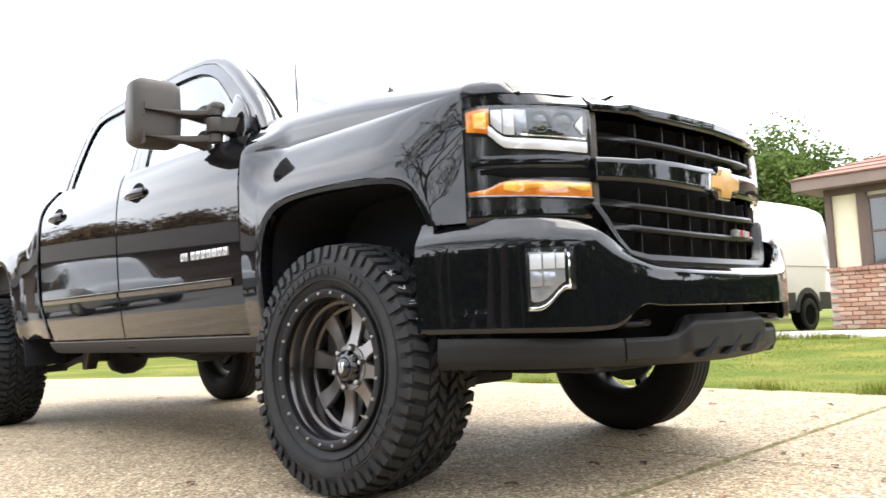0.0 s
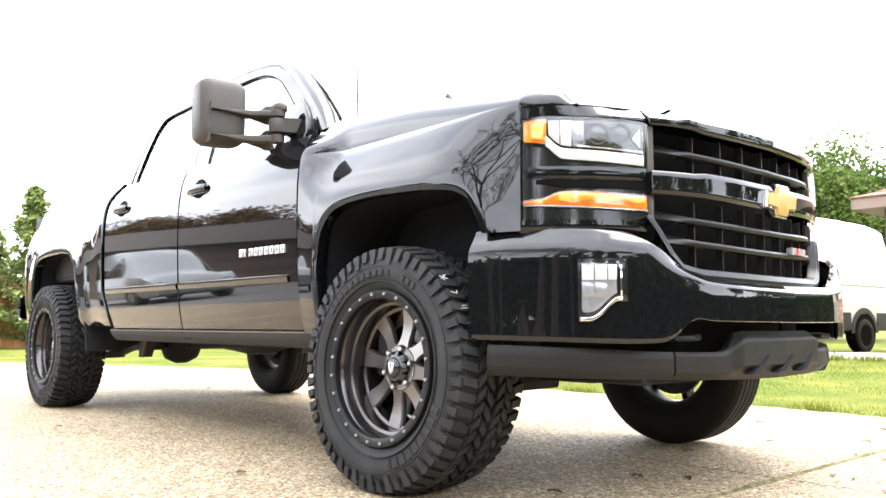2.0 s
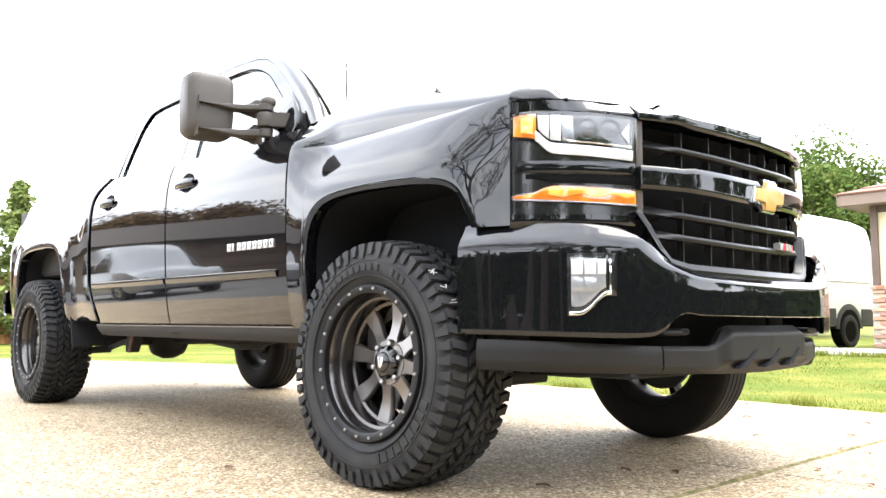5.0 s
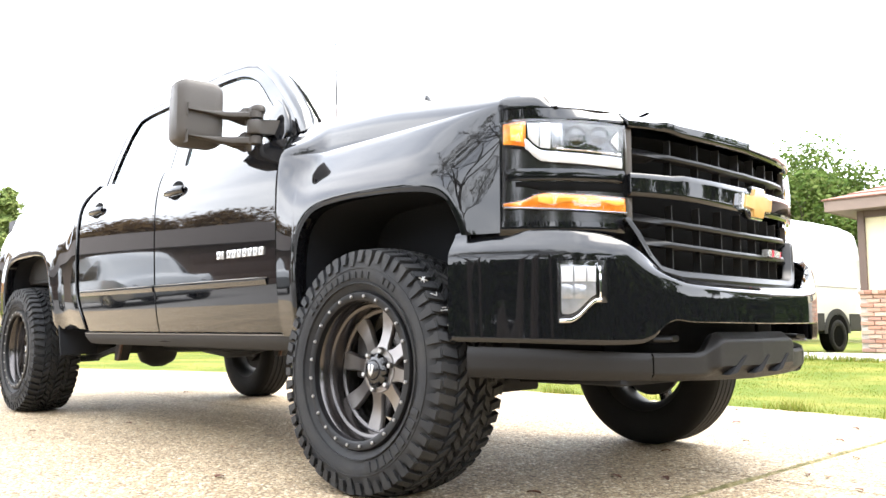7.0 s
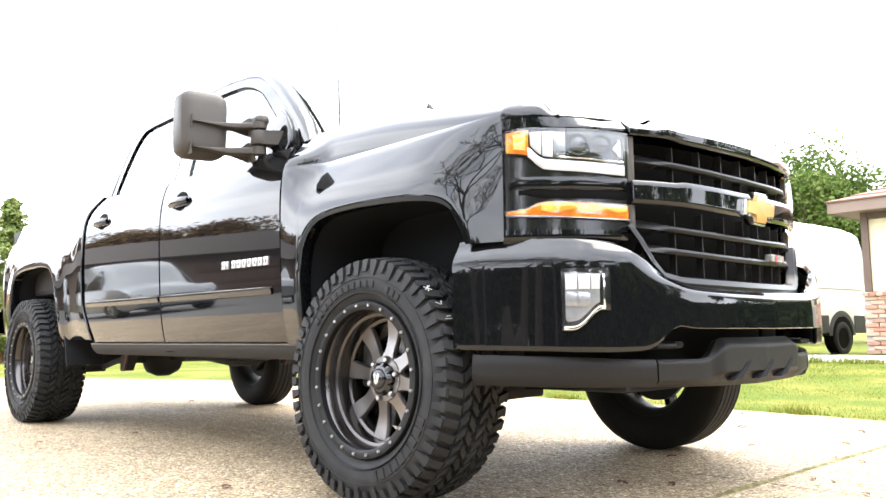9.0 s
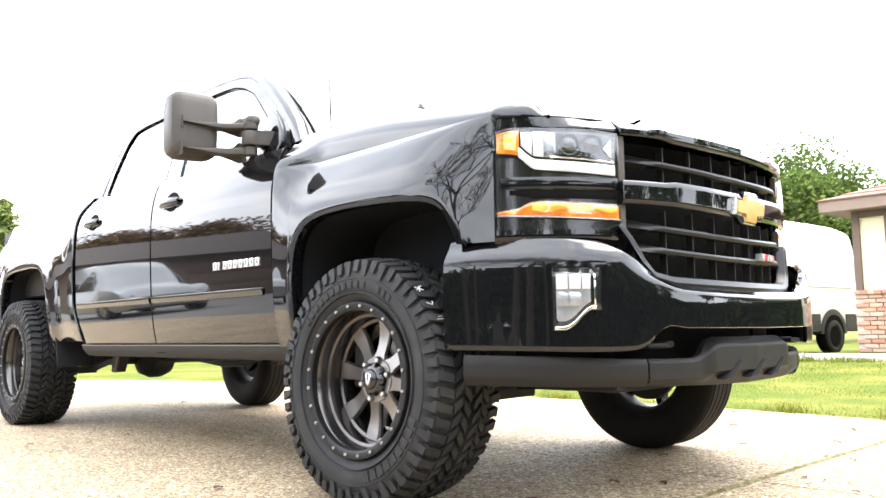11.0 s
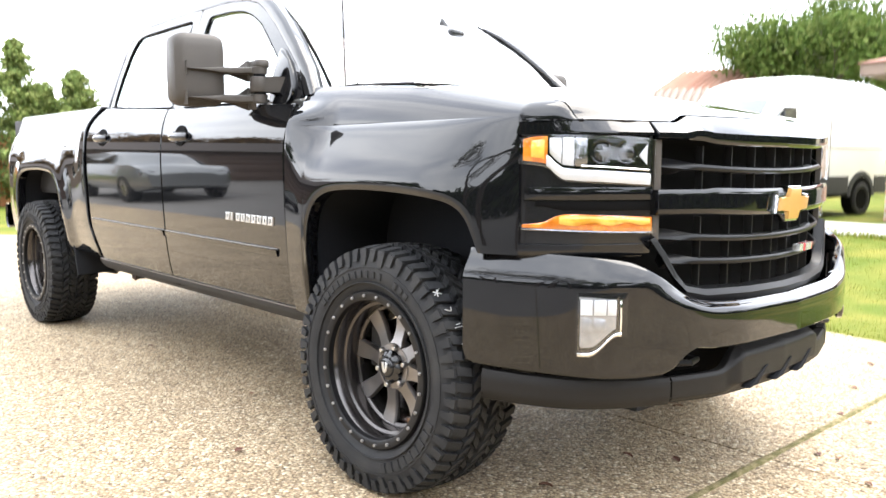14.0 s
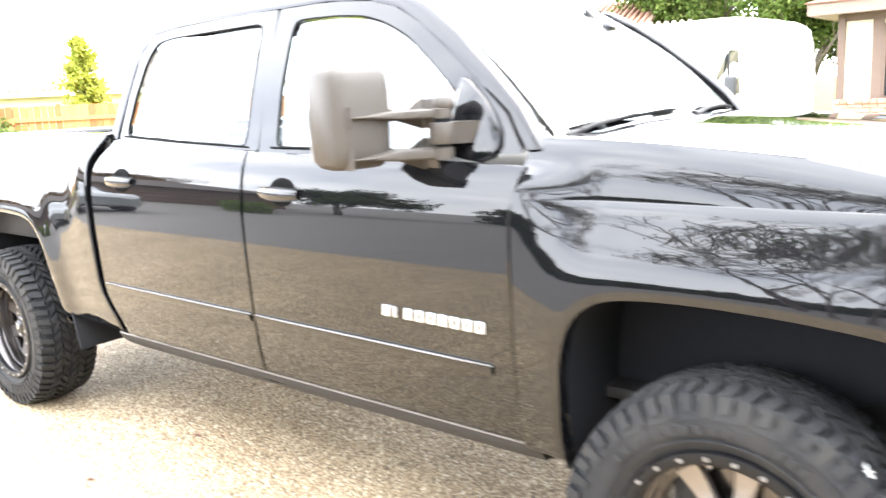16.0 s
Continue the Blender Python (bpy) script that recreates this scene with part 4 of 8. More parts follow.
def lamps(s):
    h = thing("headlamp", "", "", at=None)
    h.parent = truck
    tagged(h, "clear headlamp with amber corner and chrome reflector")
    # housing floor
    bm = bmesh.new(); fill(bm, UP, s, HL_TOP, HL_BOT, 0.585, 0.884, -0.010, 30, 10, 0.004)
    part("housing", bm, GLOSSPLASTIC, h, "gloss black lamp housing")
    # bright reflector bowl beside the amber corner, in three facets
    for ya, yb, tl in ((0.812, 0.836, -0.004), (0.786, 0.810, 0.003), (0.756, 0.784, -0.003)):
        bm = bmesh.new(); fill(bm, UP, s, lambda y: HL_TOP(y) - 0.008, lambda y: HL_BOT(y) + 0.046, ya, yb, -0.002, 6, 6, 0.006, 0.004, tl)
        part("reflector", bm, LAMPWHITE if ya > 0.78 else REFLECTOR, h, "bright reflector facet")
    # L-shaped white light guide along the lower edge, with a thin bright line above it
    bm = bmesh.new(); fill(bm, UP, s, lambda y: HL_BOT(y) + 0.038, lambda y: HL_BOT(y) + 0.004, 0.588, 0.842, 0.000, 30, 4, 0.010, 0.003)
    part("light_guide", bm, LAMPWHITE, h, "white light guide")
    bm = bmesh.new(); fill(bm, UP, s, lambda y: HL_BOT(y) + 0.050, lambda y: HL_BOT(y) + 0.045, 0.592, 0.770, 0.002, 24, 2, 0.006)
    part("trim_line", bm, CHROME, h, "thin chrome line")
    # dark projectors in the inner half
    for y, r in ((0.715, 0.030), (0.650, 0.030)):
        bm = bmesh.new()
        p = UP.at(-UP.u(y), 1.160)
        lathe(bm, [(-0.01, r * 1.15), (0.010, r * 1.15), (0.009, r), (0.003, r * 0.9), (0.012, r * 0.6), (0.015, 0.002)], 24, "x")
        for v in bm.verts:
            v.co = Matrix.Rotation(-0.65, 4, "Z") @ v.co + Vector((p.x - 0.012, p.y, p.z))
        if s < 0:
            flip(bm)
        part("projector", bm, GLOSSPLASTIC, h, "round dark projector")
    bm = bmesh.new(); fill(bm, UP, s, lambda y: 1.150 + 1.3 * (0.622 - y), lambda y: 1.150 - 1.1 * (0.622 - y), 0.598, 0.620, 0.000, 6, 4, 0.006)
    part("reflector", bm, LAMPWHITE, h, "small bright wedge")
    bm = bmesh.new(); fill(bm, UP, s, lambda y: HL_TOP(y) - 0.003, lambda y: HL_BOT(y) + 0.010, 0.840, 0.883, 0.000, 10, 8, 0.008)
    corner = part("corner_lens", bm, AMBER, h, "amber corner lens")
    # lit middle of the corner lens, a brighter plate laid on it
    bm = bmesh.new(); fill(bm, UP, s, lambda y: HL_TOP(y) - 0.014, lambda y: HL_BOT(y) + 0.022, 0.846, 0.870, 0.0035, 6, 6, 0.006, 0.002)
    part("amber_lit", bm, AMBERLIT, corner, "middle of the corner lens, its lit look put into a brighter yellow")
    bm = bmesh.new(); fill(bm, UP, s, HL_TOP, HL_BOT, 0.583, 0.886, 0.022, 30, 8, 0.003, 0.002, -0.006)
    lens = part("lens", bm, LENS, h, "clear plastic lens")
    lens.visible_shadow = False
    # side marker and indicator strip
    g = thing("indicator", "", ""); g.parent = truck
    tagged(g, "amber indicator strip below the headlamp")
    bm = bmesh.new(); fill(bm, UP, s, lambda y: SG_TOP(y) - 0.002, lambda y: SG_BOT(y) + 0.006, 0.577, 0.884, -0.004, 30, 6, 0.005)
    strip = part("amber_lens", bm, AMBER, g)
    # lit upper part of the strip, painted as a brighter plate
    bm = bmesh.new(); fill(bm, UP, s, lambda y: SG_TOP(y) - 0.006, lambda y: 0.950 + 0.004 * math.sin(70 * y), 0.585, 0.815, 0.000, 40, 5, 0.005, 0.002)
    part("amber_lit", bm, AMBERLIT, strip, "upper part of the amber strip, its lit look put into the colour")
    bm = bmesh.new(); fill(bm, UP, s, lambda y: SG_BOT(y) + 0.005, lambda y: SG_BOT(y), 0.575, 0.884, 0.000, 20, 2, 0.005)
    part("lens_edge", bm, REFLECTOR, g, "clear lower edge")
    bm = bmesh.new(); fill(bm, UP, s, SG_TOP, SG_BOT, 0.573, 0.887, 0.008, 30, 6, 0.003)
    lens = part("lens", bm, LENS, g)
    lens.visible_shadow = False
    # near-black plate between the two lamps: the slot's shadow put into colour
    bm = bmesh.new(); fill(bm, UP, s, lambda y: 1.020 - 0.01 * (y - 0.6), lambda y: 0.990 + 0.012 * smoothstep(0.80, 0.85, y), 0.580, 0.862, -0.008, 20, 4, 0.01)
    part("slot", bm, SEAM, g)
    bm = bmesh.new(); fill(bm, UP, s, lambda y: 1.058, lambda y: 1.022, 0.578, 0.880, -0.002, 24, 4, 0.01)
    part("bezel", bm, PAINT, g)
    # fog lamp in the bumper
    f = thing("fog_lamp", "", ""); f.parent = truck
    tagged(f, "clear fog lamp in a chrome bezel set into the bumper")
    top = lambda y: 0.757
    bot = lambda y: 0.590 + 0.060 * smoothstep(0.822, 0.760, y)
    bm = bmesh.new(); fill(bm, BP, s, lambda y: top(y) + 0.008, lambda y: bot(y) - 0.010, 0.736, 0.839, 0.003, 20, 8, 0.012)
    part("bezel", bm, GLOSSPLASTIC, f, "black bezel")
    bm = bmesh.new(); fill(bm, BP, s, lambda y: top(y) - 0.010, lambda y: bot(y) - 0.002, 0.752, 0.757, 0.008, 6, 8, 0.012, 0.002)
    part("trim", bm, CHROME, f, "thin chrome trim")
    bm = bmesh.new(); fill(bm, BP, s, lambda y: bot(y) + 0.003, lambda y: bot(y) - 0.007, 0.752, 0.836, 0.0095, 14, 4, 0.012)
    part("trim", bm, CHROME, f, "slanted chrome lower edge")
    bm = bmesh.new(); fill(bm, BP, s, lambda y: top(y) - 0.004, lambda y: bot(y) + 0.010, 0.762, 0.835, 0.004, 16, 10, 0.01)
    part("reflector", bm, FOGREF, f, "bright reflector")
    # facets of the reflector, each tipped its own way
    rf = random.Random(17)
    for ya, yb in ((0.765, 0.784), (0.787, 0.810), (0.813, 0.832)):
        for k in range(3):
            za, zb = 0.602 + 0.050 * k, 0.646 + 0.050 * k
            if za < bot(ya) + 0.012:
                continue
            bm = bmesh.new(); fill(bm, BP, s, lambda y: zb, lambda y: za, ya, yb, 0.0075, 3, 5, 0.005, rf.uniform(0.001, 0.003), rf.uniform(-0.006, 0.004))
            part("lamp_facet", bm, FOGREF if k == 1 else LAMPWHITE, f, "bright lamp facet")
    bm = bmesh.new(); fill(bm, BP, s, top, lambda y: bot(y) + 0.004, 0.760, 0.836, 0.0145, 14, 8, 0.003)
    lens = part("lens", bm, LENS, f)
    lens.visible_shadow = False


lamps(1)
lamps(-1)

# grille
grille = thing("grille", "", "")
grille.parent = truck
tagged(grille, "black grille with thin upright and cross bars")
notch = lambda y: 0.014 * smoothstep(0.43, 0.37, y)
band(UP, "top_bar", -0.574, 0.574, 90, lambda y: 1.196 - 0.012 * smoothstep(0.55, 0.2, y) - notch(y) * 0.5, lambda y: 1.2495 + 0.0215 * smoothstep(0.495, 0.44, y), lambda v, y: 0.014 - (0.050 + 0.012 * smoothstep(0.55, 0.4, y)) * max(0.0, (v - 0.40) / 0.60) ** 1.1 - 0.006 * smoothstep(0.12, 0.0, v), PAINT, grille, "glossy black upper bar", nv=10)
band(UP, "centre_bar", -0.572, 0.572, 90, lambda y: 0.974 - 0.012 * smoothstep(0.5, 0.1, y), lambda y: 1.052 - 0.008 * smoothstep(0.5, 0.1, y) + notch(y) * 0.4,
     lambda v, y: 0.018 - 0.007 * max(0.0, (v - 0.86) / 0.14) ** 1.1 - 0.008 * smoothstep(0.15, 0.0, v) + 0.006 * smoothstep(0.44, 0.36, y), PAINT, grille, "glossy black centre bar", nv=12)
half_w = lambda z: 0.572 if z > 0.93 else float(np.interp(z, [0.735, 0.79, 0.86, 0.93], [0.455, 0.505, 0.545, 0.572]))
for z, h in ((1.126, 0.018), (0.914, 0.019), (0.842, 0.019)):
    w = half_w(z) - 0.004
    dip = lambda y: 0.024 * (1 - min(1.0, y / 0.56) ** 2)
    tab = lambda y: smoothstep(0.40, 0.53, y)
    band(UP, "cross_bar", -w, w, 60, lambda y: z - h / 2 - dip(y), lambda y: z + h / 2 - dip(y) + 0.012 * tab(y),
         lambda v, y: -0.008 + 0.004 * math.sin(math.pi * v) - 0.034 * v * tab(y), GRILLEBLACK, grille, nv=6, th=0.035, rim=0.002)
# upright bars
bar = None
for zlo, zhi, tag in ((1.050, 1.190, 0), (0.742, 0.975, 1)):
    bm = bmesh.new()
    box(bm, (-0.030, 0, 0), (0.030, 0.0045, zhi - zlo - 0.004), bevel=0.001, seg=1)
    first = None
    for k in range(-3, 4):
        y = k * 0.1285
        u = UP.u(y)
        p = UP.at(u, (zlo + zhi) / 2 - 0.008, -0.014)
        q = UP.at(u, (zlo + zhi) / 2 - 0.008, 0.0)
        ang = math.degrees(math.atan2(q.y - p.y, q.x - p.x))
        m = pose(p.x, p.y, p.z, 0, 0, ang)
        if first is None:
            first = part("upright_bar", bm, GRILLEBAR, grille)
            first.matrix_basis = m
        else:
            share(first, "upright_bar", m, grille)
# frame of the lower opening
frame_pts = [(0.595, 0.905), (0.560, 0.855), (0.520, 0.790), (0.475, 0.745), (0.40, 0.728), (0.2, 0.722), (0.0, 0.720)]
line = [(-y, z) for y, z in frame_pts] + [(y, z) for y, z in frame_pts[::-1][1:]]
rows = []
for i, (y, z) in enumerate(line):
    u = UP.u(y)
    r = []
    for o, d in ((0.024, -0.02), (0.018, 0.012), (0.0, 0.022), (-0.022, 0.018), (-0.030, -0.01)):
        side = smoothstep(0.44, 0.56, abs(y))
        r.append(UP.at(u - math.copysign(o * side * 1.2, y), z + o * (1 - 0.6 * side), d))
    rows.append(r)
bm = bmesh.new()
sheet(bm, rows, 0.01, (1, 0, 0), 0.0)
part("lower_frame", bm, GRILLEBLACK, grille, "black frame of the lower opening")
# plain upright block at each end of the upper opening
for s in (1, -1):
    bm = bmesh.new(); fill(bm, UP, s, lambda y: 1.196, lambda y: 1.050, 0.553, 0.574, -0.004, 4, 4, 0.02)
    part("end_block", bm, PLASTIC, grille)
    bm = bmesh.new(); fill(bm, UP, s, lambda y: 0.974, lambda y: 0.90, 0.555, 0.574, -0.004, 4, 4, 0.02)
    part("end_block", bm, PLASTIC, grille)
# badge: a plain gold cross-shaped block on a chrome back
bm = bmesh.new()
def bow(g):
    """The outline of the slanted cross, grown by g."""
    a, h, c, e = 0.100 + g, 0.023 + g, 0.040 + g, 0.052 + g
    return [(-a - 0.006, -h), (-c - 0.001, -h), (-c - 0.009, -e), (c - 0.009, -e), (c - 0.003, -h), (a - 0.006, -h), (a + 0.006, h), (c + 0.001, h), (c + 0.009, e), (-c + 0.009, e), (-c + 0.003, h), (-a + 0.006, h)]


prism(bm, [(y, z + 0.997) for y, z in bow(0.006)], "x", 0.930, 0.966, 0.004)
part("badge_back", bm, CHROME, grille, "chrome edge of the badge")
bm = bmesh.new()
prism(bm, [(y, z + 0.997) for y, z in bow(-0.002)], "x", 0.960, 0.974, 0.003)
part("badge_face", bm, GOLD, grille, "gold badge")
for dy, w, mt in ((0.0, 0.034, BADGE), (0.040, 0.012, REDBADGE), (0.058, 0.030, BADGE), (0.093, 0.030, BADGE), (0.127, 0.008, REDBADGE)):
    bm = bmesh.new()
    patch(bm, lambda u, z, d: UP.at(u, z, d), [(UP.u(0.138 + dy), 0.824), (UP.u(0.138 + dy + w), 0.824), (UP.u(0.142 + dy + w), 0.850), (UP.u(0.142 + dy), 0.850)], 0.012)
    part("badge_block", bm, mt, grille, "small red and silver badge block")

# ---- wheels ----
def wheel():
    w = thing("wheel", "", "")
    w.parent = truck
    tagged(w, "gunmetal eight-spoke alloy wheel with a black bolted ring and mud-terrain tyre")
    # tyre carcass; outer face at minus y
    bm = bmesh.new()
    half = 0.150
    prof = []
    for a, r in ((-0.105, 0.260), (-0.128, 0.266), (-0.143, 0.290), (-0.152, 0.325), (-0.151, 0.355), (-0.143, 0.380), (-0.132, 0.398), (-0.118, 0.408), (-0.06, 0.4125), (0.06, 0.4125), (0.118, 0.408),
                 (0.132, 0.398), (0.143, 0.380), (0.151, 0.355), (0.152, 0.325), (0.143, 0.290), (0.128, 0.266), (0.105, 0.260)):
        prof.append((a, r))
    lathe(bm, prof, 96, "y", closed=True)
    # raised rings on the wall
    for s in (-1,):
        for r in (0.300, 0.352):
            lathe(bm, [(s * 0.1405, r - 0.003), (s * 0.1535, r - 0.0015), (s * 0.1535, r + 0.0015), (s * 0.1405, r + 0.003)], 96, "y", closed=True)
    part("tyre", bm, RUBBER, w, "chunky black mud-terrain tyre", smooth=30)
    bm = bmesh.new()

    def block(q0, q1, y0, y1, r0, r1, skew=0.0, taper=0.12, y1r=None):
        """A tread block between two angles and two widths."""
        vs = []
        for rr, k in ((r0, 0.0), (r1, taper)):
            qm, qd = (q0 + q1) / 2, (q1 - q0) / 2 * (1 - k)
            ym, yd = (y0 + y1) / 2, (y1 - y0) / 2 * (1 - k * 0.5)
            for yy, sg in ((ym - yd, -1), (ym + yd, 1)):
                for qq in (qm - qd, qm + qd):
                    q = qq + skew * (yy - ym)
                    drop = 0.030 * (abs(yy) / 0.15) ** 3 if rr == r1 else 0.0
                    vs.append(bm.verts.new(((rr - drop * 0.55) * math.cos(q), yy, (rr - drop * 0.55) * math.sin(q))))
        for f in ((0, 1, 3, 2), (4, 6, 7, 5), (0, 2, 6, 4), (1, 5, 7, 3), (0, 4, 5, 1), (2, 3, 7, 6)):
            bm.faces.new([vs[i] for i in f])

    N = 54
    st = 2 * math.pi / N
    rnd = random.Random(5)
    for i in range(N):
        q = i * st
        for s in (-1, 1):
            o = 0.5 * st if s > 0 else 0.0
            long = (i % 2 == 0)
            # shoulder block
            block(q + o + 0.10 * st, q + o + 0.74 * st, *sorted((s * 0.085, s * (0.149 if long else 0.141))), 0.396, 0.430, s * 0.5)
            # side lug that runs down the wall
            a0, a1 = q + o + 0.10 * st, q + o + (0.76 if long else 0.70) * st
            rr0, rr1 = (0.360 if long else 0.374), 0.412
            vs = []
            for yy in (s * 0.138, s * 0.1555):
                for rr, sh in ((rr0, 0.05 * st), (rr1, 0.0)):
                    for qq in (a0 + sh, a1 - sh * (3 if long else 1)):
                        yv = yy if rr == rr0 or yy == s * 0.138 else s * 0.1485
                        vs.append(bm.verts.new((rr * math.cos(qq), yv, rr * math.sin(qq))))
            for f in ((0, 1, 3, 2), (4, 6, 7, 5), (0, 2, 6, 4), (1, 5, 7, 3), (0, 4, 5, 1), (2, 3, 7, 6)):
                bm.faces.new([vs[k] for k in f])
            # inner blocks
            block(q + o + 0.02 * st, q + o + 0.66 * st, *sorted((s * 0.008, s * 0.040)), 0.405, 0.431, s * 2.6)
            block(q + o + 0.30 * st, q + o + 0.92 * st, *sorted((s * 0.046, s * 0.080)), 0.403, 0.430, -s * 2.2)
    part("tread", bm, RUBBER, w, "rows of deep rubber tread blocks", smooth=30, kind="stuff")
    # raised plain blocks where the maker's letters stand
    for q_mid, count, step, r0, r1, wide in ((112, 11, 0.105, 0.317, 0.340, 0.062), (62, 3, 0.09, 0.317, 0.340, 0.055), (-48, 9, 0.115, 0.311, 0.344, 0.078)):
        bm = bmesh.new()
        rows = [[Vector((rr * math.sin(qq), -0.1575 + 0.0016 * abs(k - 1), rr * math.cos(qq))) for rr in (r0, (r0 + r1) / 2, r1)] for k, qq in enumerate((-wide / 2, 0, wide / 2))]
        sheet(bm, rows, 0.010, (0, -1, 0), 0.001)
        first = None
        for k in range(count):
            ang = math.radians(90 - q_mid) + (k - (count - 1) / 2) * step
            m = Matrix.Rotation(ang, 4, "Y")
            if first is None:
                first = part("raised_block", bm, RUBBER, w, "raised plain rubber block")
                first.matrix_basis = m
            else:
                share(first, "raised_block", m, w)
    # rim barrel with stepped lip
    bm = bmesh.new()
    lathe(bm, [(-0.128, 0.254), (-0.126, 0.240), (-0.119, 0.234), (-0.082, 0.229), (-0.078, 0.219), (-0.073, 0.217), (-0.032, 0.214), (-0.028, 0.203), (-0.022, 0.201), (0.02, 0.197), (0.11, 0.217), (0.125, 0.253), (0.115, 0.261), (-0.115, 0.261)], 72, "y", closed=True)
    part("barrel", bm, BARREL, w, "dark polished wheel barrel")
    # outer black ring
    bm = bmesh.new()
    lathe(bm, [(-0.118, 0.273), (-0.138, 0.272), (-0.146, 0.267), (-0.147, 0.245), (-0.143, 0.239), (-0.122, 0.237)], 96, "y", closed=True)
    part("bead_ring", bm, RINGBLACK, w, "matt black bolted ring")
    bm = bmesh.new()
    lathe(bm, [(-0.0055, 0.0005), (-0.0055, 0.0048), (-0.003, 0.0062), (0.003, 0.0062)], 8, "y")
    bolt = part("bolt", bm, MOULD, w, "small bright bolt")
    for k in range(24):
        a = 2 * math.pi * (k + 0.56) / 24
        m = pose(0.2547 * math.cos(a), -0.1475, 0.2547 * math.sin(a))
        if k == 0:
            bolt.matrix_basis = m
        else:
            share(bolt, "bolt", m, w)
    # spokes
    bm = bmesh.new()
    rows = []
    for k in range(11):
        t = k / 10
        r = 0.062 + (0.208 - 0.062) * t
        wd = 0.026 + 0.010 * smoothstep(0.35, 1.0, t) + 0.012 * smoothstep(0.25, 0.0, t)
        y = -0.042 + 0.012 * math.sin(math.pi * t) + 0.012 * t
        rows.append([Vector((x * wd, y + o, r)) for x, o in ((-1.0, 0.014), (-0.96, 0.004), (-0.82, -0.004), (0, -0.004), (0.82, -0.004), (0.96, 0.004), (1.0, 0.014))])
    sheet(bm, rows, 0.034, (0, -1, 0), 0.001)
    spoke = part("spoke", bm, GUNMETAL, w, "flat gunmetal spoke", smooth=18)
    for k in range(8):
        m = Matrix.Rotation(2 * math.pi * (k + 0.18) / 8, 4, "Y")
        if k == 0:
            spoke.matrix_basis = m
        else:
            share(spoke, "spoke", m, w)
    bm = bmesh.new()
    lathe(bm, [(-0.045, 0.055), (-0.044, 0.078), (-0.036, 0.084), (0.01, 0.084), (0.01, 0.055)], 48, "y", closed=True)
    part("hub_ring", bm, GUNMETAL, w)
    bm = bmesh.new()
    lathe(bm, [(-0.02, 0.052), (-0.090, 0.052), (-0.098, 0.046), (-0.100, 0.036), (-0.106, 0.034), (-0.110, 0.028), (-0.110, 0.002)], 36, "y")
    for v in bm.verts:
        rr = math.hypot(v.co.x, v.co.z)
        if 0.044 < rr and v.co.y > -0.093:
            q = math.atan2(v.co.z, v.co.x)
            k = 1.0 + (0.14 if math.cos(9 * q) > 0 else -0.06)
            v.co.x *= k
            v.co.z *= k
    for v in bm.verts:
        v.co.y += 0.031
    part("hub_cap", bm, GLOSSPLASTIC, w, "black ribbed centre cap")
    bm = bmesh.new()
    prism(bm, [(-0.016, 0.016), (-0.010, -0.012), (0.0, -0.021), (0.010, -0.012), (0.016, 0.016), (0.004, 0.020), (0.003, -0.006), (-0.003, -0.006), (-0.004, 0.020)], "y", -0.0820, -0.0780, 0.0008)
    part("cap_badge", bm, BADGE, w, "small silver badge")
    bm = bmesh.new()
    lathe(bm, [(-0.094, 0.002), (-0.094, 0.007), (-0.090, 0.0105), (-0.07, 0.0115)], 10, "y")
    nut = part("lug_nut", bm, STEEL, w, "bright lug nut")
    for k in range(6):
        a = 2 * math.pi * (k + 0.25) / 6
        m = pose(0.0695 * math.cos(a), 0.034, 0.0695 * math.sin(a))
        if k == 0:
            nut.matrix_basis = m
        else:
            share(nut, "lug_nut", m, w)
    # brake disc and caliper
    bm = bmesh.new()
    lathe(bm, [(0.0, 0.05), (0.0, 0.168), (0.026, 0.168), (0.026, 0.05)], 48, "y", closed=True)
    for v in bm.verts:
        v.co.y += 0.024
    part("brake_disc", bm, BARREL, w, "worn steel brake disc")
    bm = bmesh.new()
    box(bm, (-0.135, 0.036, 0.05), (0.075, 0.085, 0.17), bevel=0.015)
    box(bm, (0.0, 0.07, 0.0), (0.16, 0.05, 0.20), bevel=0.03)
    part("caliper", bm, FRAMEBLACK, w, "dark brake caliper")
    return w


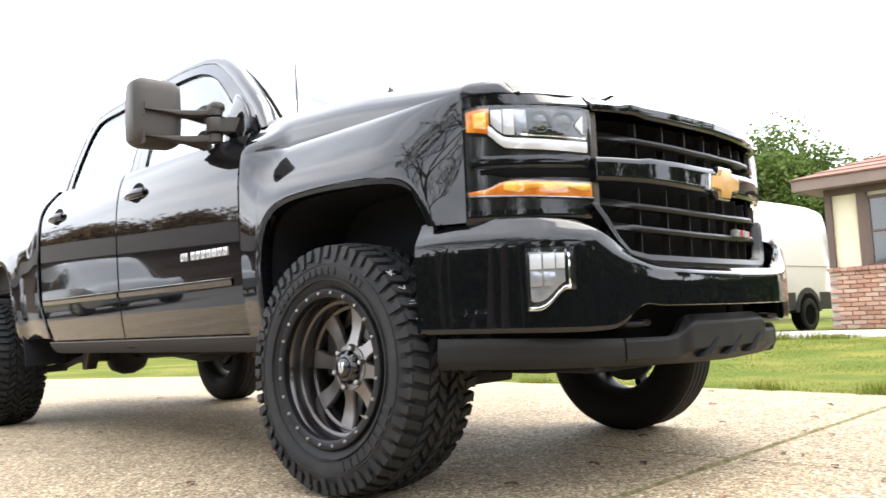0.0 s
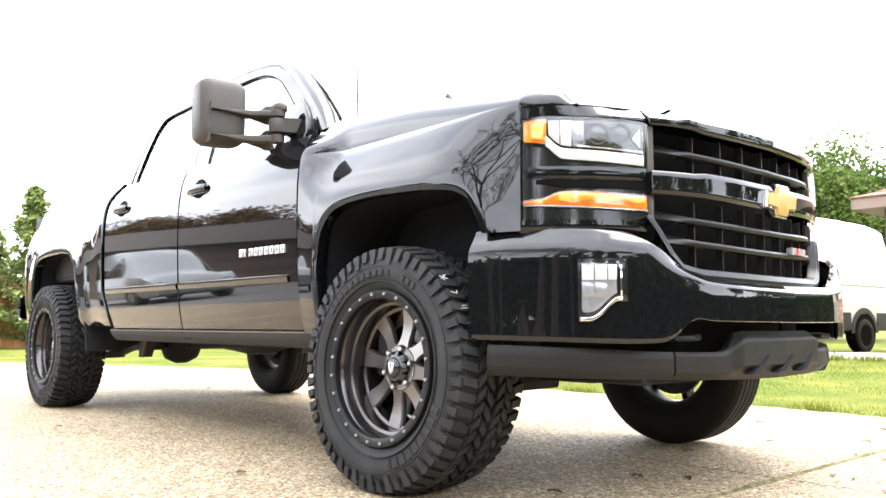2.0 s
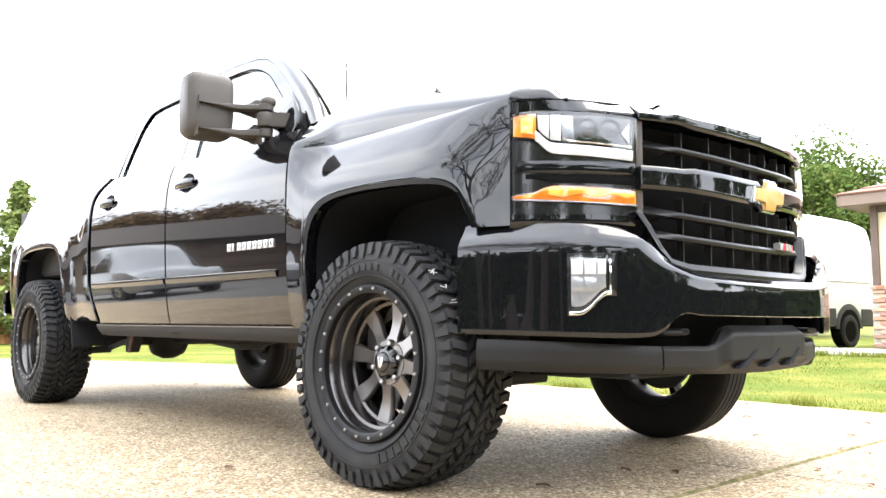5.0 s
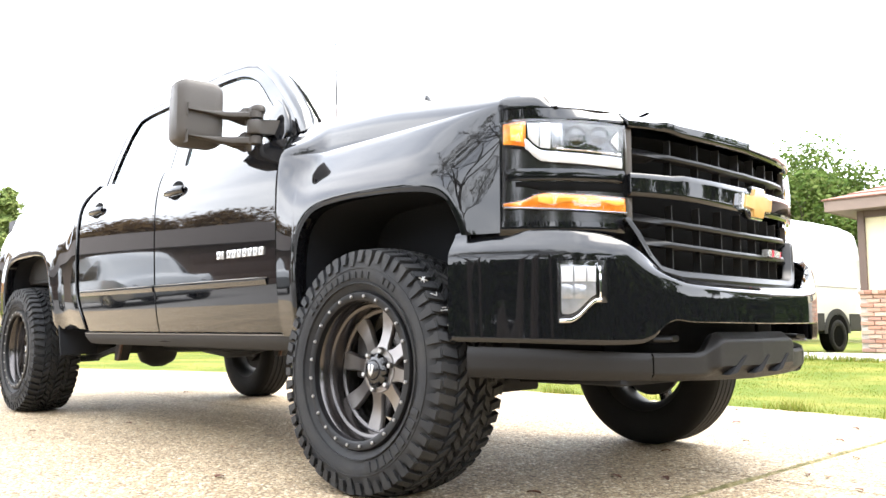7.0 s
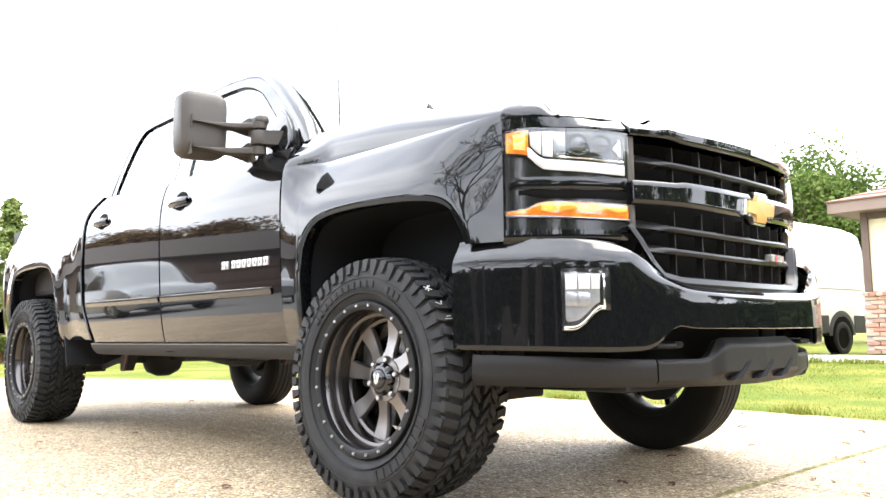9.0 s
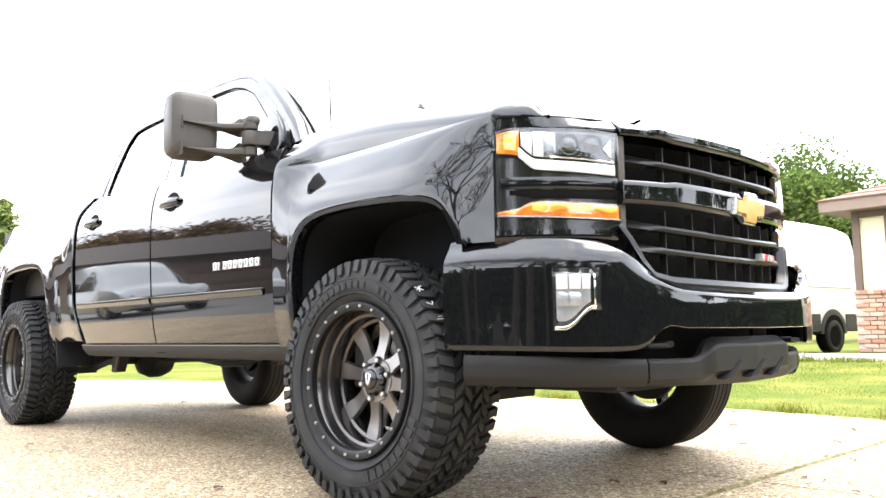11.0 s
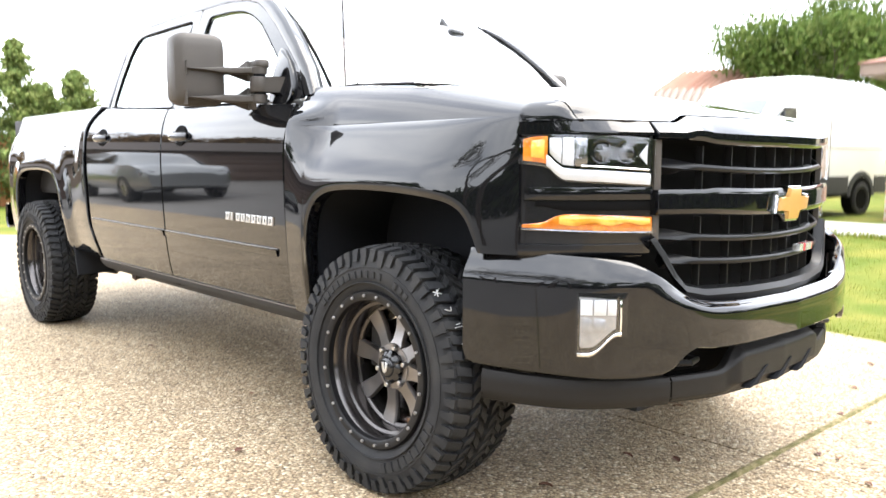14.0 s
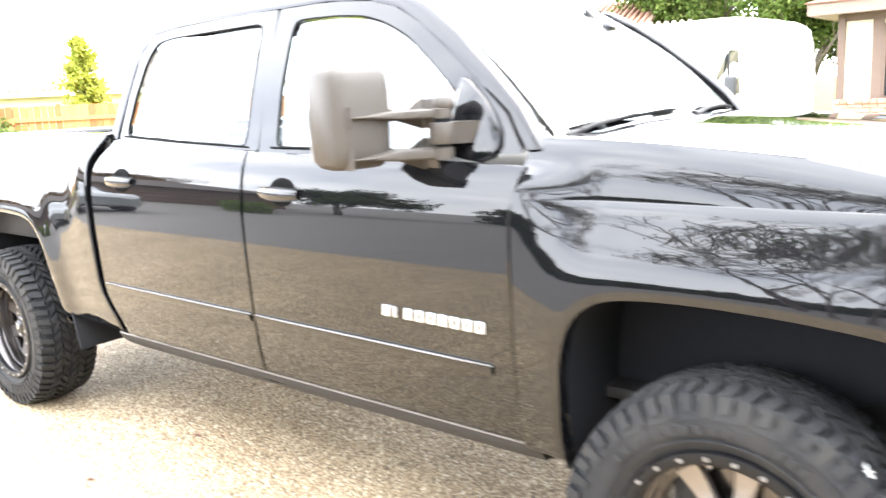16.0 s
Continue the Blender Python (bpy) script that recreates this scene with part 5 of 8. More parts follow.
def road_wheel():
    """The older wheel still fitted on the driver's side: a ribbed road tyre on a plain alloy rim."""
    w = thing("wheel", "", "")
    w.parent = truck
    tagged(w, "older alloy wheel with a worn ribbed road tyre")
    bm = bmesh.new()
    prof = [(-0.100, 0.232), (-0.118, 0.240), (-0.132, 0.275), (-0.134, 0.320), (-0.126, 0.360), (-0.112, 0.386), (-0.100, 0.394)]
    for k in range(5):
        a = -0.082 + 0.041 * k
        prof += [(a - 0.012, 0.398), (a - 0.004, 0.399)] + ([(a - 0.003, 0.391), (a + 0.003, 0.391), (a + 0.004, 0.399)] if k < 5 else [])
    prof += [(0.100, 0.394), (0.112, 0.386), (0.126, 0.360), (0.134, 0.320), (0.132, 0.275), (0.118, 0.240), (0.100, 0.232)]
    lathe(bm, prof, 80, "y", closed=True)
    part("tyre", bm, SHADERUBBER, w, "worn ribbed road tyre", smooth=30)
    bm = bmesh.new()
    lathe(bm, [(-0.115, 0.236), (-0.10, 0.222), (-0.04, 0.205), (0.06, 0.200), (0.105, 0.222), (0.118, 0.238), (0.10, 0.242), (-0.10, 0.242)], 60, "y", closed=True)
    # barrel and disc near black: the shade below the truck is in their colour
    part("barrel", bm, FRAMEBLACK, w, "wheel barrel with the shade below the truck in its colour")
    bm = bmesh.new()
    rows = []
    for k in range(7):
        r = 0.06 + 0.15 * k / 6
        rows.append([Vector((x * (0.036 - 0.008 * k / 6), -0.075 + 0.004 * abs(x), r)) for x in (-1, -0.5, 0, 0.5, 1)])
    sheet(bm, rows, 0.03, (0, -1, 0), 0.001)
    sp = part("spoke", bm, BARREL, w)
    for k in range(6):
        m = Matrix.Rotation(2 * math.pi * k / 6 + 0.2, 4, "Y")
        if k == 0:
            sp.matrix_basis = m
        else:
            share(sp, "spoke", m, w)
    bm = bmesh.new(); lathe(bm, [(-0.095, 0.002), (-0.095, 0.05), (-0.08, 0.085), (-0.03, 0.085)], 32, "y"); part("hub_cap", bm, BARREL, w)
    bm = bmesh.new(); lathe(bm, [(0.0, 0.05), (0.0, 0.165), (0.026, 0.165), (0.026, 0.05)], 48, "y", closed=True); part("brake_disc", bm, FRAMEBLACK, w, "dark brake disc")
    bm = bmesh.new()
    box(bm, (-0.135, 0.012, 0.05), (0.075, 0.085, 0.17), bevel=0.015)
    box(bm, (0.0, 0.05, 0.0), (0.16, 0.05, 0.20), bevel=0.03)
    part("caliper", bm, FRAMEBLACK, w)
    return w


WY = 0.8665
w1 = wheel()
w1.matrix_basis = pose(FRONT_X - 0.002, -WY, HUB - 0.006, -2.2, 0, 2.0)
copy_thing(w1, pose(REAR_X, -WY, HUB, 0, 17, 0))
w2 = road_wheel()
w2.matrix_basis = pose(FRONT_X - 0.015, 0.872, 0.398, 0, 0, 182)
copy_thing(w2, pose(REAR_X, 0.885, 0.398, 0, 31, 180))
# chalk strokes left on the front tread
for a, y, strokes in ((0.77, -0.972, ((-0.016, 0.0, 0.016, 0.022), (-0.016, 0.014, 0.014, 0.002), (0.004, 0.020, -0.006, -0.006))), (0.63, -0.962, ((-0.016, 0.006, 0.006, -0.002), (0.006, -0.002, 0.012, 0.012))),
                      (0.49, -0.952, ((-0.014, 0.002, 0.016, 0.004), (-0.004, 0.012, 0.014, 0.014))), (0.34, -0.944, ((-0.014, 0.014, 0.006, 0.020), (0.006, 0.020, -0.004, 0.002), (-0.004, 0.002, 0.016, -0.006)))):
    bm = bmesh.new()
    for u0, v0, u1, v1 in strokes:
        p = []
        for u, v in ((u0, v0), (u1, v1)):
            q = a + v / 0.43
            p.append((0.4305 * math.cos(q), y + u, HUB - 0.006 + 0.4305 * math.sin(q)))
        tube(bm, p, 0.0016, 5)
    part("chalk_mark", bm, CHALK, truck, "white chalk stroke on the tread")

# ---- mirrors, wipers, antenna ----
def mirror(s):
    m = thing("tow_mirror", "", ""); m.parent = truck
    tagged(m, "large grey plastic towing mirror on two arms")
    fx = (lambda b: b) if s == 1 else flip
    turn = pose(-1.027, -1.118, 1.495, 0, 0, -8)
    bm = bmesh.new()
    # rounded head, deeper at its outer edge
    rows = []
    for i in range(13):
        a = i / 12
        y = -0.102 + 0.204 * a
        rows.append([])
        for k in range(20):
            q = 2 * math.pi * k / 20
            ex = lambda v: math.copysign(abs(v) ** 0.42, v)
            rr = (1 - abs(2 * a - 1) ** 7) ** 0.35 if 0 < a < 1 else 0.0
            rr = max(rr, 0.72)
            dx, dz = 0.078 * ex(math.cos(q)), 0.147 * ex(math.sin(q))
            rows[-1].append(turn @ Vector((dx * rr * (0.86 + 0.14 * (1 - a)), y, dz * (0.5 + 0.5 * rr) + 0.006)))
    vs = [[bm.verts.new(p) for p in r] for r in rows]
    for A, B in zip(vs, vs[1:]):
        for k in range(20):
            bm.faces.new((A[k], A[(k + 1) % 20], B[(k + 1) % 20], B[k]))
    bm.faces.new(vs[0][::-1]); bm.faces.new(vs[-1])
    bmesh.ops.bevel(bm, geom=[e for e in bm.edges if e.is_boundary], offset=0.002, segments=1, affect="EDGES")
    part("mirror_head", fx(bm), PLASTIC, m, "grey textured mirror housing", smooth=50)
    bm = bmesh.new()
    box(bm, turn @ Vector((-0.072, 0, 0.004)), (0.012, 0.185, 0.235), pose(0, 0, 0, 0, 0, -8), 0.006)
    part("mirror_glass", fx(bm), CHROME, m, "mirror glass")
    # two ribs on the head and the straight arms that leave it
    for z, nm, d in ((1.500, "upper_arm", 0.0135), (1.386, "lower_arm", 0.0165)):
        bm = bmesh.new()
        pts = [(-0.958, -1.195, z), (-0.946, -1.12, z), (-0.936, -1.06, z), (-0.922, -1.015, z), (-0.866, -0.952, z), (-0.862, -0.948, z)]
        rows = []
        for i, p in enumerate(pts):
            h = d * (0.08, 0.40, 0.85, 1.0, 1.0, 0.9)[i]
            rows.append([Vector(p) + Vector((o, 0, v)) for o, v in ((-0.036, h), (0.004, h), (0.014, h * 0.7), (0.016, 0), (0.014, -h * 0.7), (0.004, -h), (-0.036, -h))])
        sheet(bm, rows, 0.03, (1, -0.4, 0), 0.001)
        part(nm, fx(bm), PLASTIC, m)
        bm = bmesh.new()
        lathe(bm, [(z - d * 1.12, 0.026), (z - d, 0.031), (z + d * 0.9, 0.031), (z + d * 1.12, 0.027)], 20, "z", (-0.848, -0.925, 0))
        part("knuckle", fx(bm), PLASTIC, m)
    bm = bmesh.new()
    lathe(bm, [(1.40, 0.024), (1.486, 0.024)], 16, "z", (-0.848, -0.925, 0))
    part("pivot_pin", fx(bm), LINER, m, "dark pivot between the two arms")
    bm = bmesh.new()
    lathe(bm, [(1.512, 0.030), (1.518, 0.033), (1.536, 0.032), (1.544, 0.025), (1.546, 0.001)], 20, "z", (-0.846, -0.918, 0))
    part("pivot_cap", fx(bm), PLASTIC, m, "rounded pivot cap")
    # bracket: a rounded barrel that runs back into the base
    bm = bmesh.new()
    c = Vector((-0.848, -0.925))
    ring = [(c.x + 0.040 * math.cos(q), c.y + 0.040 * math.sin(q)) for q in [math.radians(120 + 270 * k / 16 - 15) for k in range(17)]]
    ring += [(-0.758, -0.835), (-0.775, -0.812), (-0.83, -0.80)]
    prism(bm, ring, "z", 1.412, 1.474, 0.006)
    for v in bm.verts:
        v.co.x -= 0.30 * (v.co.z - 1.412) * smoothstep(-0.90, -0.81, v.co.y) * -1
    part("mount_arm", fx(bm), PLASTIC, m, "grey mounting bracket")
    bm = bmesh.new()
    sail = [(-0.87, 1.372), (-0.80, 1.362), (-0.745, 1.353), (-0.708, 1.368), (-0.688, 1.402), (-0.692, 1.445), (-0.72, 1.492), (-0.77, 1.545), (-0.822, 1.592), (-0.850, 1.602), (-0.862, 1.575), (-0.868, 1.47)]
    prism(bm, sail, "y", -0.884, -0.850, 0.011)
    for v in bm.verts:
        v.co.y += 0.24 * (v.co.z - 1.36)
    part("sail_panel", fx(bm), PAINT, m, "glossy black rounded mirror base")
    return m


mirror(1)
mirror(-1)
bm = bmesh.new()
tube(bm, [(-0.50, -0.742, 1.40), (-0.50, -0.742, 1.425)], [0.014, 0.010], 10)
tube(bm, [(-0.50, -0.742, 1.42), (-0.515, -0.742, 1.75), (-0.55, -0.742, 2.18)], [0.0032, 0.0028, 0.0022], 6)
part("antenna", bm, FRAMEBLACK, truck, "thin black whip antenna")
for ya, yb in ((-0.68, -0.10), (0.02, 0.62)):
    n = 12
    on = lambda k, t, lift: screen(ya + (yb - ya) * k / n, t) + Vector((0.6 * lift, 0, 0.8 * lift))
    bm = bmesh.new()
    tube(bm, [on(k, 0.022 + 0.012 * k / n, 0.007) for k in range(n + 1)], [0.006 if 0 < k < n else 0.003 for k in range(n + 1)], 6)
    wiper = part("wiper", bm, SEAM, truck, "black windscreen wiper blade resting on the glass")
    bm = bmesh.new()
    tube(bm, [on(-0.3, 0.0, 0.004), on(2, 0.012, 0.016), on(n * 0.52, 0.028, 0.016)], [0.011, 0.007, 0.004], 8)
    part("arm", bm, FRAMEBLACK, wiper)
    for k in (1.0, n * 0.28, n * 0.52):
        bm = bmesh.new(); tube(bm, [on(k, 0.023 + 0.012 * k / n, 0.006), on(k, 0.026 + 0.012 * k / n, 0.022)], [0.005, 0.004], 8)
        part("clip", bm, FRAMEBLACK, wiper)

# ---- chassis ----
for y in (-0.45, 0.45):
    bm = bmesh.new(); box(bm, (-2.1, y, 0.545), (5.2, 0.08, 0.13), bevel=0.012); part("chassis_rail", bm, FRAMEBLACK, truck)
for x in (-0.75, -2.35, -3.3):
    bm = bmesh.new(); box(bm, (x, 0, 0.535), (0.10, 0.9, 0.09), bevel=0.02); part("cross_member", bm, FRAMEBLACK, truck)
bm = bmesh.new()
tube(bm, [(REAR_X, -0.72, HUB), (REAR_X, 0.72, HUB)], 0.045, 16)
lathe(bm, [(-0.15, 0.05), (-0.11, 0.12), (-0.04, 0.15), (0.04, 0.15), (0.11, 0.12), (0.15, 0.05)], 24, "y", (REAR_X, 0, HUB))
part("rear_axle", bm, FRAMEBLACK, truck, "dark rear axle with differential")
bm = bmesh.new(); tube(bm, [(-0.9, 0.05, 0.50), (-3.75, 0.02, 0.44)], 0.045, 16); part("drive_shaft", bm, FRAMEBLACK, truck)
bm = bmesh.new()
lathe(bm, [(-0.30, 0.06), (-0.26, 0.13), (0.26, 0.13), (0.30, 0.06)], 24, "x", (-1.95, 0.30, 0.44))
tube(bm, [(-0.9, 0.30, 0.47), (-1.66, 0.30, 0.45)], 0.035, 12); tube(bm, [(-2.24, 0.30, 0.45), (-3.3, 0.42, 0.52), (-4.4, 0.5, 0.55)], 0.035, 12)
part("exhaust", bm, RUST, truck, "dull exhaust pipe and muffler")
bm = bmesh.new(); box(bm, (-0.95, 0, 0.47), (0.75, 0.42, 0.20), bevel=0.06, seg=3); part("gearbox", bm, FRAMEBLACK, truck)
bm = bmesh.new(); box(bm, (0.05, 0, 0.42), (0.45, 0.30, 0.16), bevel=0.06, seg=3); part("differential", bm, FRAMEBLACK, truck)
# front suspension arms and half shafts
for s in (-1, 1):
    bm = bmesh.new()
    tube(bm, [(0.20, s * 0.30, 0.36), (0.02, s * 0.70, 0.33), (-0.20, s * 0.30, 0.36)], 0.028, 10)
    tube(bm, [(0.14, s * 0.42, 0.66), (0.0, s * 0.68, 0.64), (-0.14, s * 0.42, 0.66)], 0.020, 10)
    tube(bm, [(0.05, s * 0.15, 0.42), (0.0, s * 0.78, 0.42)], 0.022, 10)
    tube(bm, [(0.02, s * 0.50, 0.38), (0.02, s * 0.48, 0.80)], 0.045, 14)
    tube(bm, [(-0.20, s * 0.2, 0.40), (-0.14, s * 0.70, 0.40)], 0.014, 8)
    part("suspension_arm", bm, FRAMEBLACK, truck)
# spring hanger and leaf springs
for s in (-1, 1):
    bm = bmesh.new()
    pts = [(-3.05, s * 0.60, 0.46), (-3.45, s * 0.60, 0.385), (REAR_X, s * 0.60, 0.365), (-4.3, s * 0.60, 0.40), (-4.65, s * 0.60, 0.50)]
    for k in range(3):
        tube(bm, [(x, y, z - 0.014 * k) for x, y, z in pts[k // 2:len(pts) - k // 2]], 0.011, 6)
    part("leaf_spring", bm, FRAMEBLACK, truck)
    bm = bmesh.new()
    prism(bm, [(-3.02, 0.56), (-2.93, 0.56), (-2.99, 0.42), (-3.03, 0.36), (-3.09, 0.36), (-3.09, 0.42)], "y", s * 0.60 - 0.035, s * 0.60 + 0.035, 0.006)
    part("spring_hanger", bm, FRAMEBLACK, truck, "dark spring hanger bracket")
    bm = bmesh.new()
    prism(bm, [(-2.935, 0.55), (-2.905, 0.55), (-2.985, 0.36), (-3.02, 0.36)], "y", s * 0.60 - 0.05, s * 0.60 - 0.036, 0.003)
    part("hanger_plate", bm, RUST, truck, "rusty bracket plate")
# spare tyre hung below the bed
bm = bmesh.new()
lathe(bm, [(-0.11, 0.20), (-0.12, 0.34), (-0.08, 0.38), (0.08, 0.38), (0.12, 0.34), (0.11, 0.20)], 40, "z", (-4.45, 0, 0.62), closed=True)
part("spare_tyre", bm, RUBBER, truck, "spare tyre below the bed")
# dark cover above the running gear
bm = bmesh.new(); box(bm, (-2.1, 0, 0.64), (4.9, 1.30, 0.04), bevel=0.01); part("floor_pan", bm, FRAMEBLACK, truck)

# ---- ground ----
def aggregate():
    """Washed pebble concrete: rounded stones of many tints in a darker sandy bed, with stains and a pebbly relief."""
    m = bpy.data.materials.new("pebble_concrete")
    m.use_nodes = True
    n, l = m.node_tree.nodes, m.node_tree.links
    b = n["Principled BSDF"]
    tc = n.new("ShaderNodeTexCoord")

    def tex(kind, **kw):
        t = n.new(kind)
        for k, v in kw.items():
            t.inputs[k].default_value = v
        l.new(tc.outputs["Object"], t.inputs["Vector"])
        return t

    def ranged(src, a, b_, lo, hi):
        r = n.new("ShaderNodeMapRange")
        for k, v in (("From Min", a), ("From Max", b_), ("To Min", lo), ("To Max", hi)):
            r.inputs[k].default_value = v
        l.new(src, r.inputs["Value"])
        return r.outputs[0]

    def times(a, b_):
        q = n.new("ShaderNodeMath"); q.operation = "MULTIPLY"
        l.new(a, q.inputs[0]); l.new(b_, q.inputs[1])
        return q.outputs[0]

    stone = tex("ShaderNodeTexVoronoi", Scale=88.0)
    grit = tex("ShaderNodeTexVoronoi", Scale=190.0)
    big = tex("ShaderNodeTexNoise", Scale=1.3, Detail=6.0)
    dirt = tex("ShaderNodeTexNoise", Scale=9.0, Detail=8.0)
    clump = tex("ShaderNodeTexNoise", Scale=34.0, Detail=3.0)

    def tints(src, cols):
        sep = n.new("ShaderNodeSeparateColor")
        l.new(src.outputs["Color"], sep.inputs[0])
        rp = n.new("ShaderNodeValToRGB")
        rp.color_ramp.elements[0].color, rp.color_ramp.elements[1].color = (*cols[0][1], 1), (*cols[-1][1], 1)
        for p, c in cols[1:-1]:
            e = rp.color_ramp.elements.new(p); e.color = (*c, 1)
        l.new(sep.outputs[0], rp.inputs[0])
        return rp.outputs[0]

    cs = tints(stone, ((0, (0.111, 0.075, 0.042)), (0.12, (0.212, 0.148, 0.086)), (0.32, (0.333, 0.241, 0.142)), (0.58, (0.444, 0.340, 0.216)), (0.82, (0.576, 0.468, 0.310)), (1, (0.747, 0.650, 0.477))))
    cg = tints(grit, ((0, (0.172, 0.118, 0.068)), (0.4, (0.333, 0.241, 0.140)), (1, (0.525, 0.414, 0.261))))
    mix = n.new("ShaderNodeMixRGB")
    l.new(ranged(clump.outputs["Fac"], 0.47, 0.60, 0.0, 1.0), mix.inputs[0])
    l.new(cs, mix.inputs[1]); l.new(cg, mix.inputs[2])
    bed = ranged(stone.outputs["Distance"], 0.30, 0.75, 1.13, 0.58)
    shade = times(times(ranged(big.outputs["Fac"], 0.3, 0.7, 0.80, 1.06), ranged(dirt.outputs["Fac"], 0.25, 0.75, 0.84, 1.14)), bed)
    sc = n.new("ShaderNodeVectorMath"); sc.operation = "SCALE"
    l.new(mix.outputs[0], sc.inputs[0]); l.new(shade, sc.inputs["Scale"])
    l.new(sc.outputs[0], b.inputs["Base Color"])
    b.inputs["Roughness"].default_value = 0.72
    b.inputs["Specular IOR Level"].default_value = 0.3
    bu = n.new("ShaderNodeBump"); bu.inputs["Strength"].default_value = 0.75; bu.inputs["Distance"].default_value = 0.007; bu.invert = True
    l.new(stone.outputs["Distance"], bu.inputs["Height"])
    l.new(bu.outputs[0], b.inputs["Normal"])
    return m


PEBBLE = aggregate()
STREET = mk("street_asphalt", (0.165, 0.157, 0.148), 0.88, var=0.2, scale=0.8, fine=0.2, fscale=160, bump=0.3, bscale=220)
GRASSMAT = mk("lawn_soil", (0.090, 0.120, 0.020), 0.9, var=0.3, scale=1.1, fine=0.3, fscale=140, col2=(0.155, 0.145, 0.034), bump=0.5, bscale=200, spec=0.06)
MOSS = mk("moss", (0.13, 0.115, 0.035), 0.95, var=0.4, scale=25, col2=(0.22, 0.18, 0.085), bump=0.8, bscale=300)
CONCRETE = mk("pale_concrete", (0.52, 0.50, 0.46), 0.85, var=0.12, scale=1.5, fine=0.08, fscale=120, bump=0.2, bscale=200)


def rand_mat(name, cols, rough=0.8, spread_by="object", bump=0.0, bscale=80.0, trans=0.0):
    """Pieces that differ in colour, one by one."""
    m = bpy.data.materials.new(name)
    m.use_nodes = True
    n, l = m.node_tree.nodes, m.node_tree.links
    b = n["Principled BSDF"]
    if spread_by == "object":
        src = n.new("ShaderNodeObjectInfo").outputs["Random"]
    else:
        src = n.new("ShaderNodeNewGeometry").outputs["Random Per Island"]
    rp = n.new("ShaderNodeValToRGB")
    rp.color_ramp.elements[0].color = (*cols[0], 1)
    rp.color_ramp.elements[1].color = (*cols[-1], 1)
    for i, c in enumerate(cols[1:-1]):
        e = rp.color_ramp.elements.new((i + 1) / (len(cols) - 1)); e.color = (*c, 1)
    l.new(src, rp.inputs[0])
    tc = n.new("ShaderNodeTexCoord")
    no = n.new("ShaderNodeTexNoise"); no.inputs["Scale"].default_value = bscale; no.inputs["Detail"].default_value = 4
    l.new(tc.outputs["Object"], no.inputs["Vector"])
    mr = n.new("ShaderNodeMapRange"); mr.inputs["To Min"].default_value = 0.72; mr.inputs["To Max"].default_value = 1.28
    l.new(no.outputs["Fac"], mr.inputs["Value"])
    sc = n.new("ShaderNodeVectorMath"); sc.operation = "SCALE"
    l.new(rp.outputs[0], sc.inputs[0]); l.new(mr.outputs[0], sc.inputs["Scale"])
    l.new(sc.outputs[0], b.inputs["Base Color"])
    b.inputs["Roughness"].default_value = rough
    b.inputs["Specular IOR Level"].default_value = 0.06 if trans else 0.4
    if bump:
        bu = n.new("ShaderNodeBump"); bu.inputs["Strength"].default_value = bump; bu.inputs["Distance"].default_value = 0.008
        l.new(no.outputs["Fac"], bu.inputs["Height"]); l.new(bu.outputs[0], b.inputs["Normal"])
    if trans:
        out = n["Material Output"]
        tl = n.new("ShaderNodeBsdfTranslucent")
        l.new(sc.outputs[0], tl.inputs[0])
        mx = n.new("ShaderNodeMixShader"); mx.inputs[0].default_value = trans
        l.new(b.outputs[0], mx.inputs[1]); l.new(tl.outputs[0], mx.inputs[2]); l.new(mx.outputs[0], out.inputs[0])
    return m


def ground_z(x, y):
    """The lawn rises gently away from the driveway towards the house."""
    return 0.15 * smoothstep(3.2, 12.0, y) * (0.25 + 0.75 * smoothstep(-4.6, -2.8, x))


EDGE_Y = Curve([(-30, -9.0), (-14, -1.2), (-11.3, 0.6), (-9.1, 1.75), (-7.0, 2.55), (-5.0, 2.85), (-0.5, 2.85), (0.7, 2.74), (1.8, 2.74), (2.6, 2.76), (5, 2.8), (8, 2.9), (30, 3.4)])
bm = bmesh.new()
xs = [-900, -300, -120, -50] + [-30 + 0.75 * i for i in range(67)] + [40, 100, 300, 900]
rows = []
for x in xs:
    ys = [EDGE_Y(x) + d for d in (0, 0.03, 0.2, 0.5, 1, 1.5, 2, 3, 4, 5, 6, 7, 8, 9.5, 12, 16, 25, 60, 150, 900)]
    rows.append([bm.verts.new((x, y, ground_z(x, y) - 0.012 + (0.012 if i == 1 else 0.018 if i > 1 else 0))) for i, y in enumerate(ys)])
for A, B in zip(rows, rows[1:]):
    for j in range(len(A) - 1):
        bm.faces.new((A[j], B[j], B[j + 1], A[j + 1]))
tagged(part("lawn", bm, GRASSMAT), "short green lawn with yellowish patches", kind="structure")

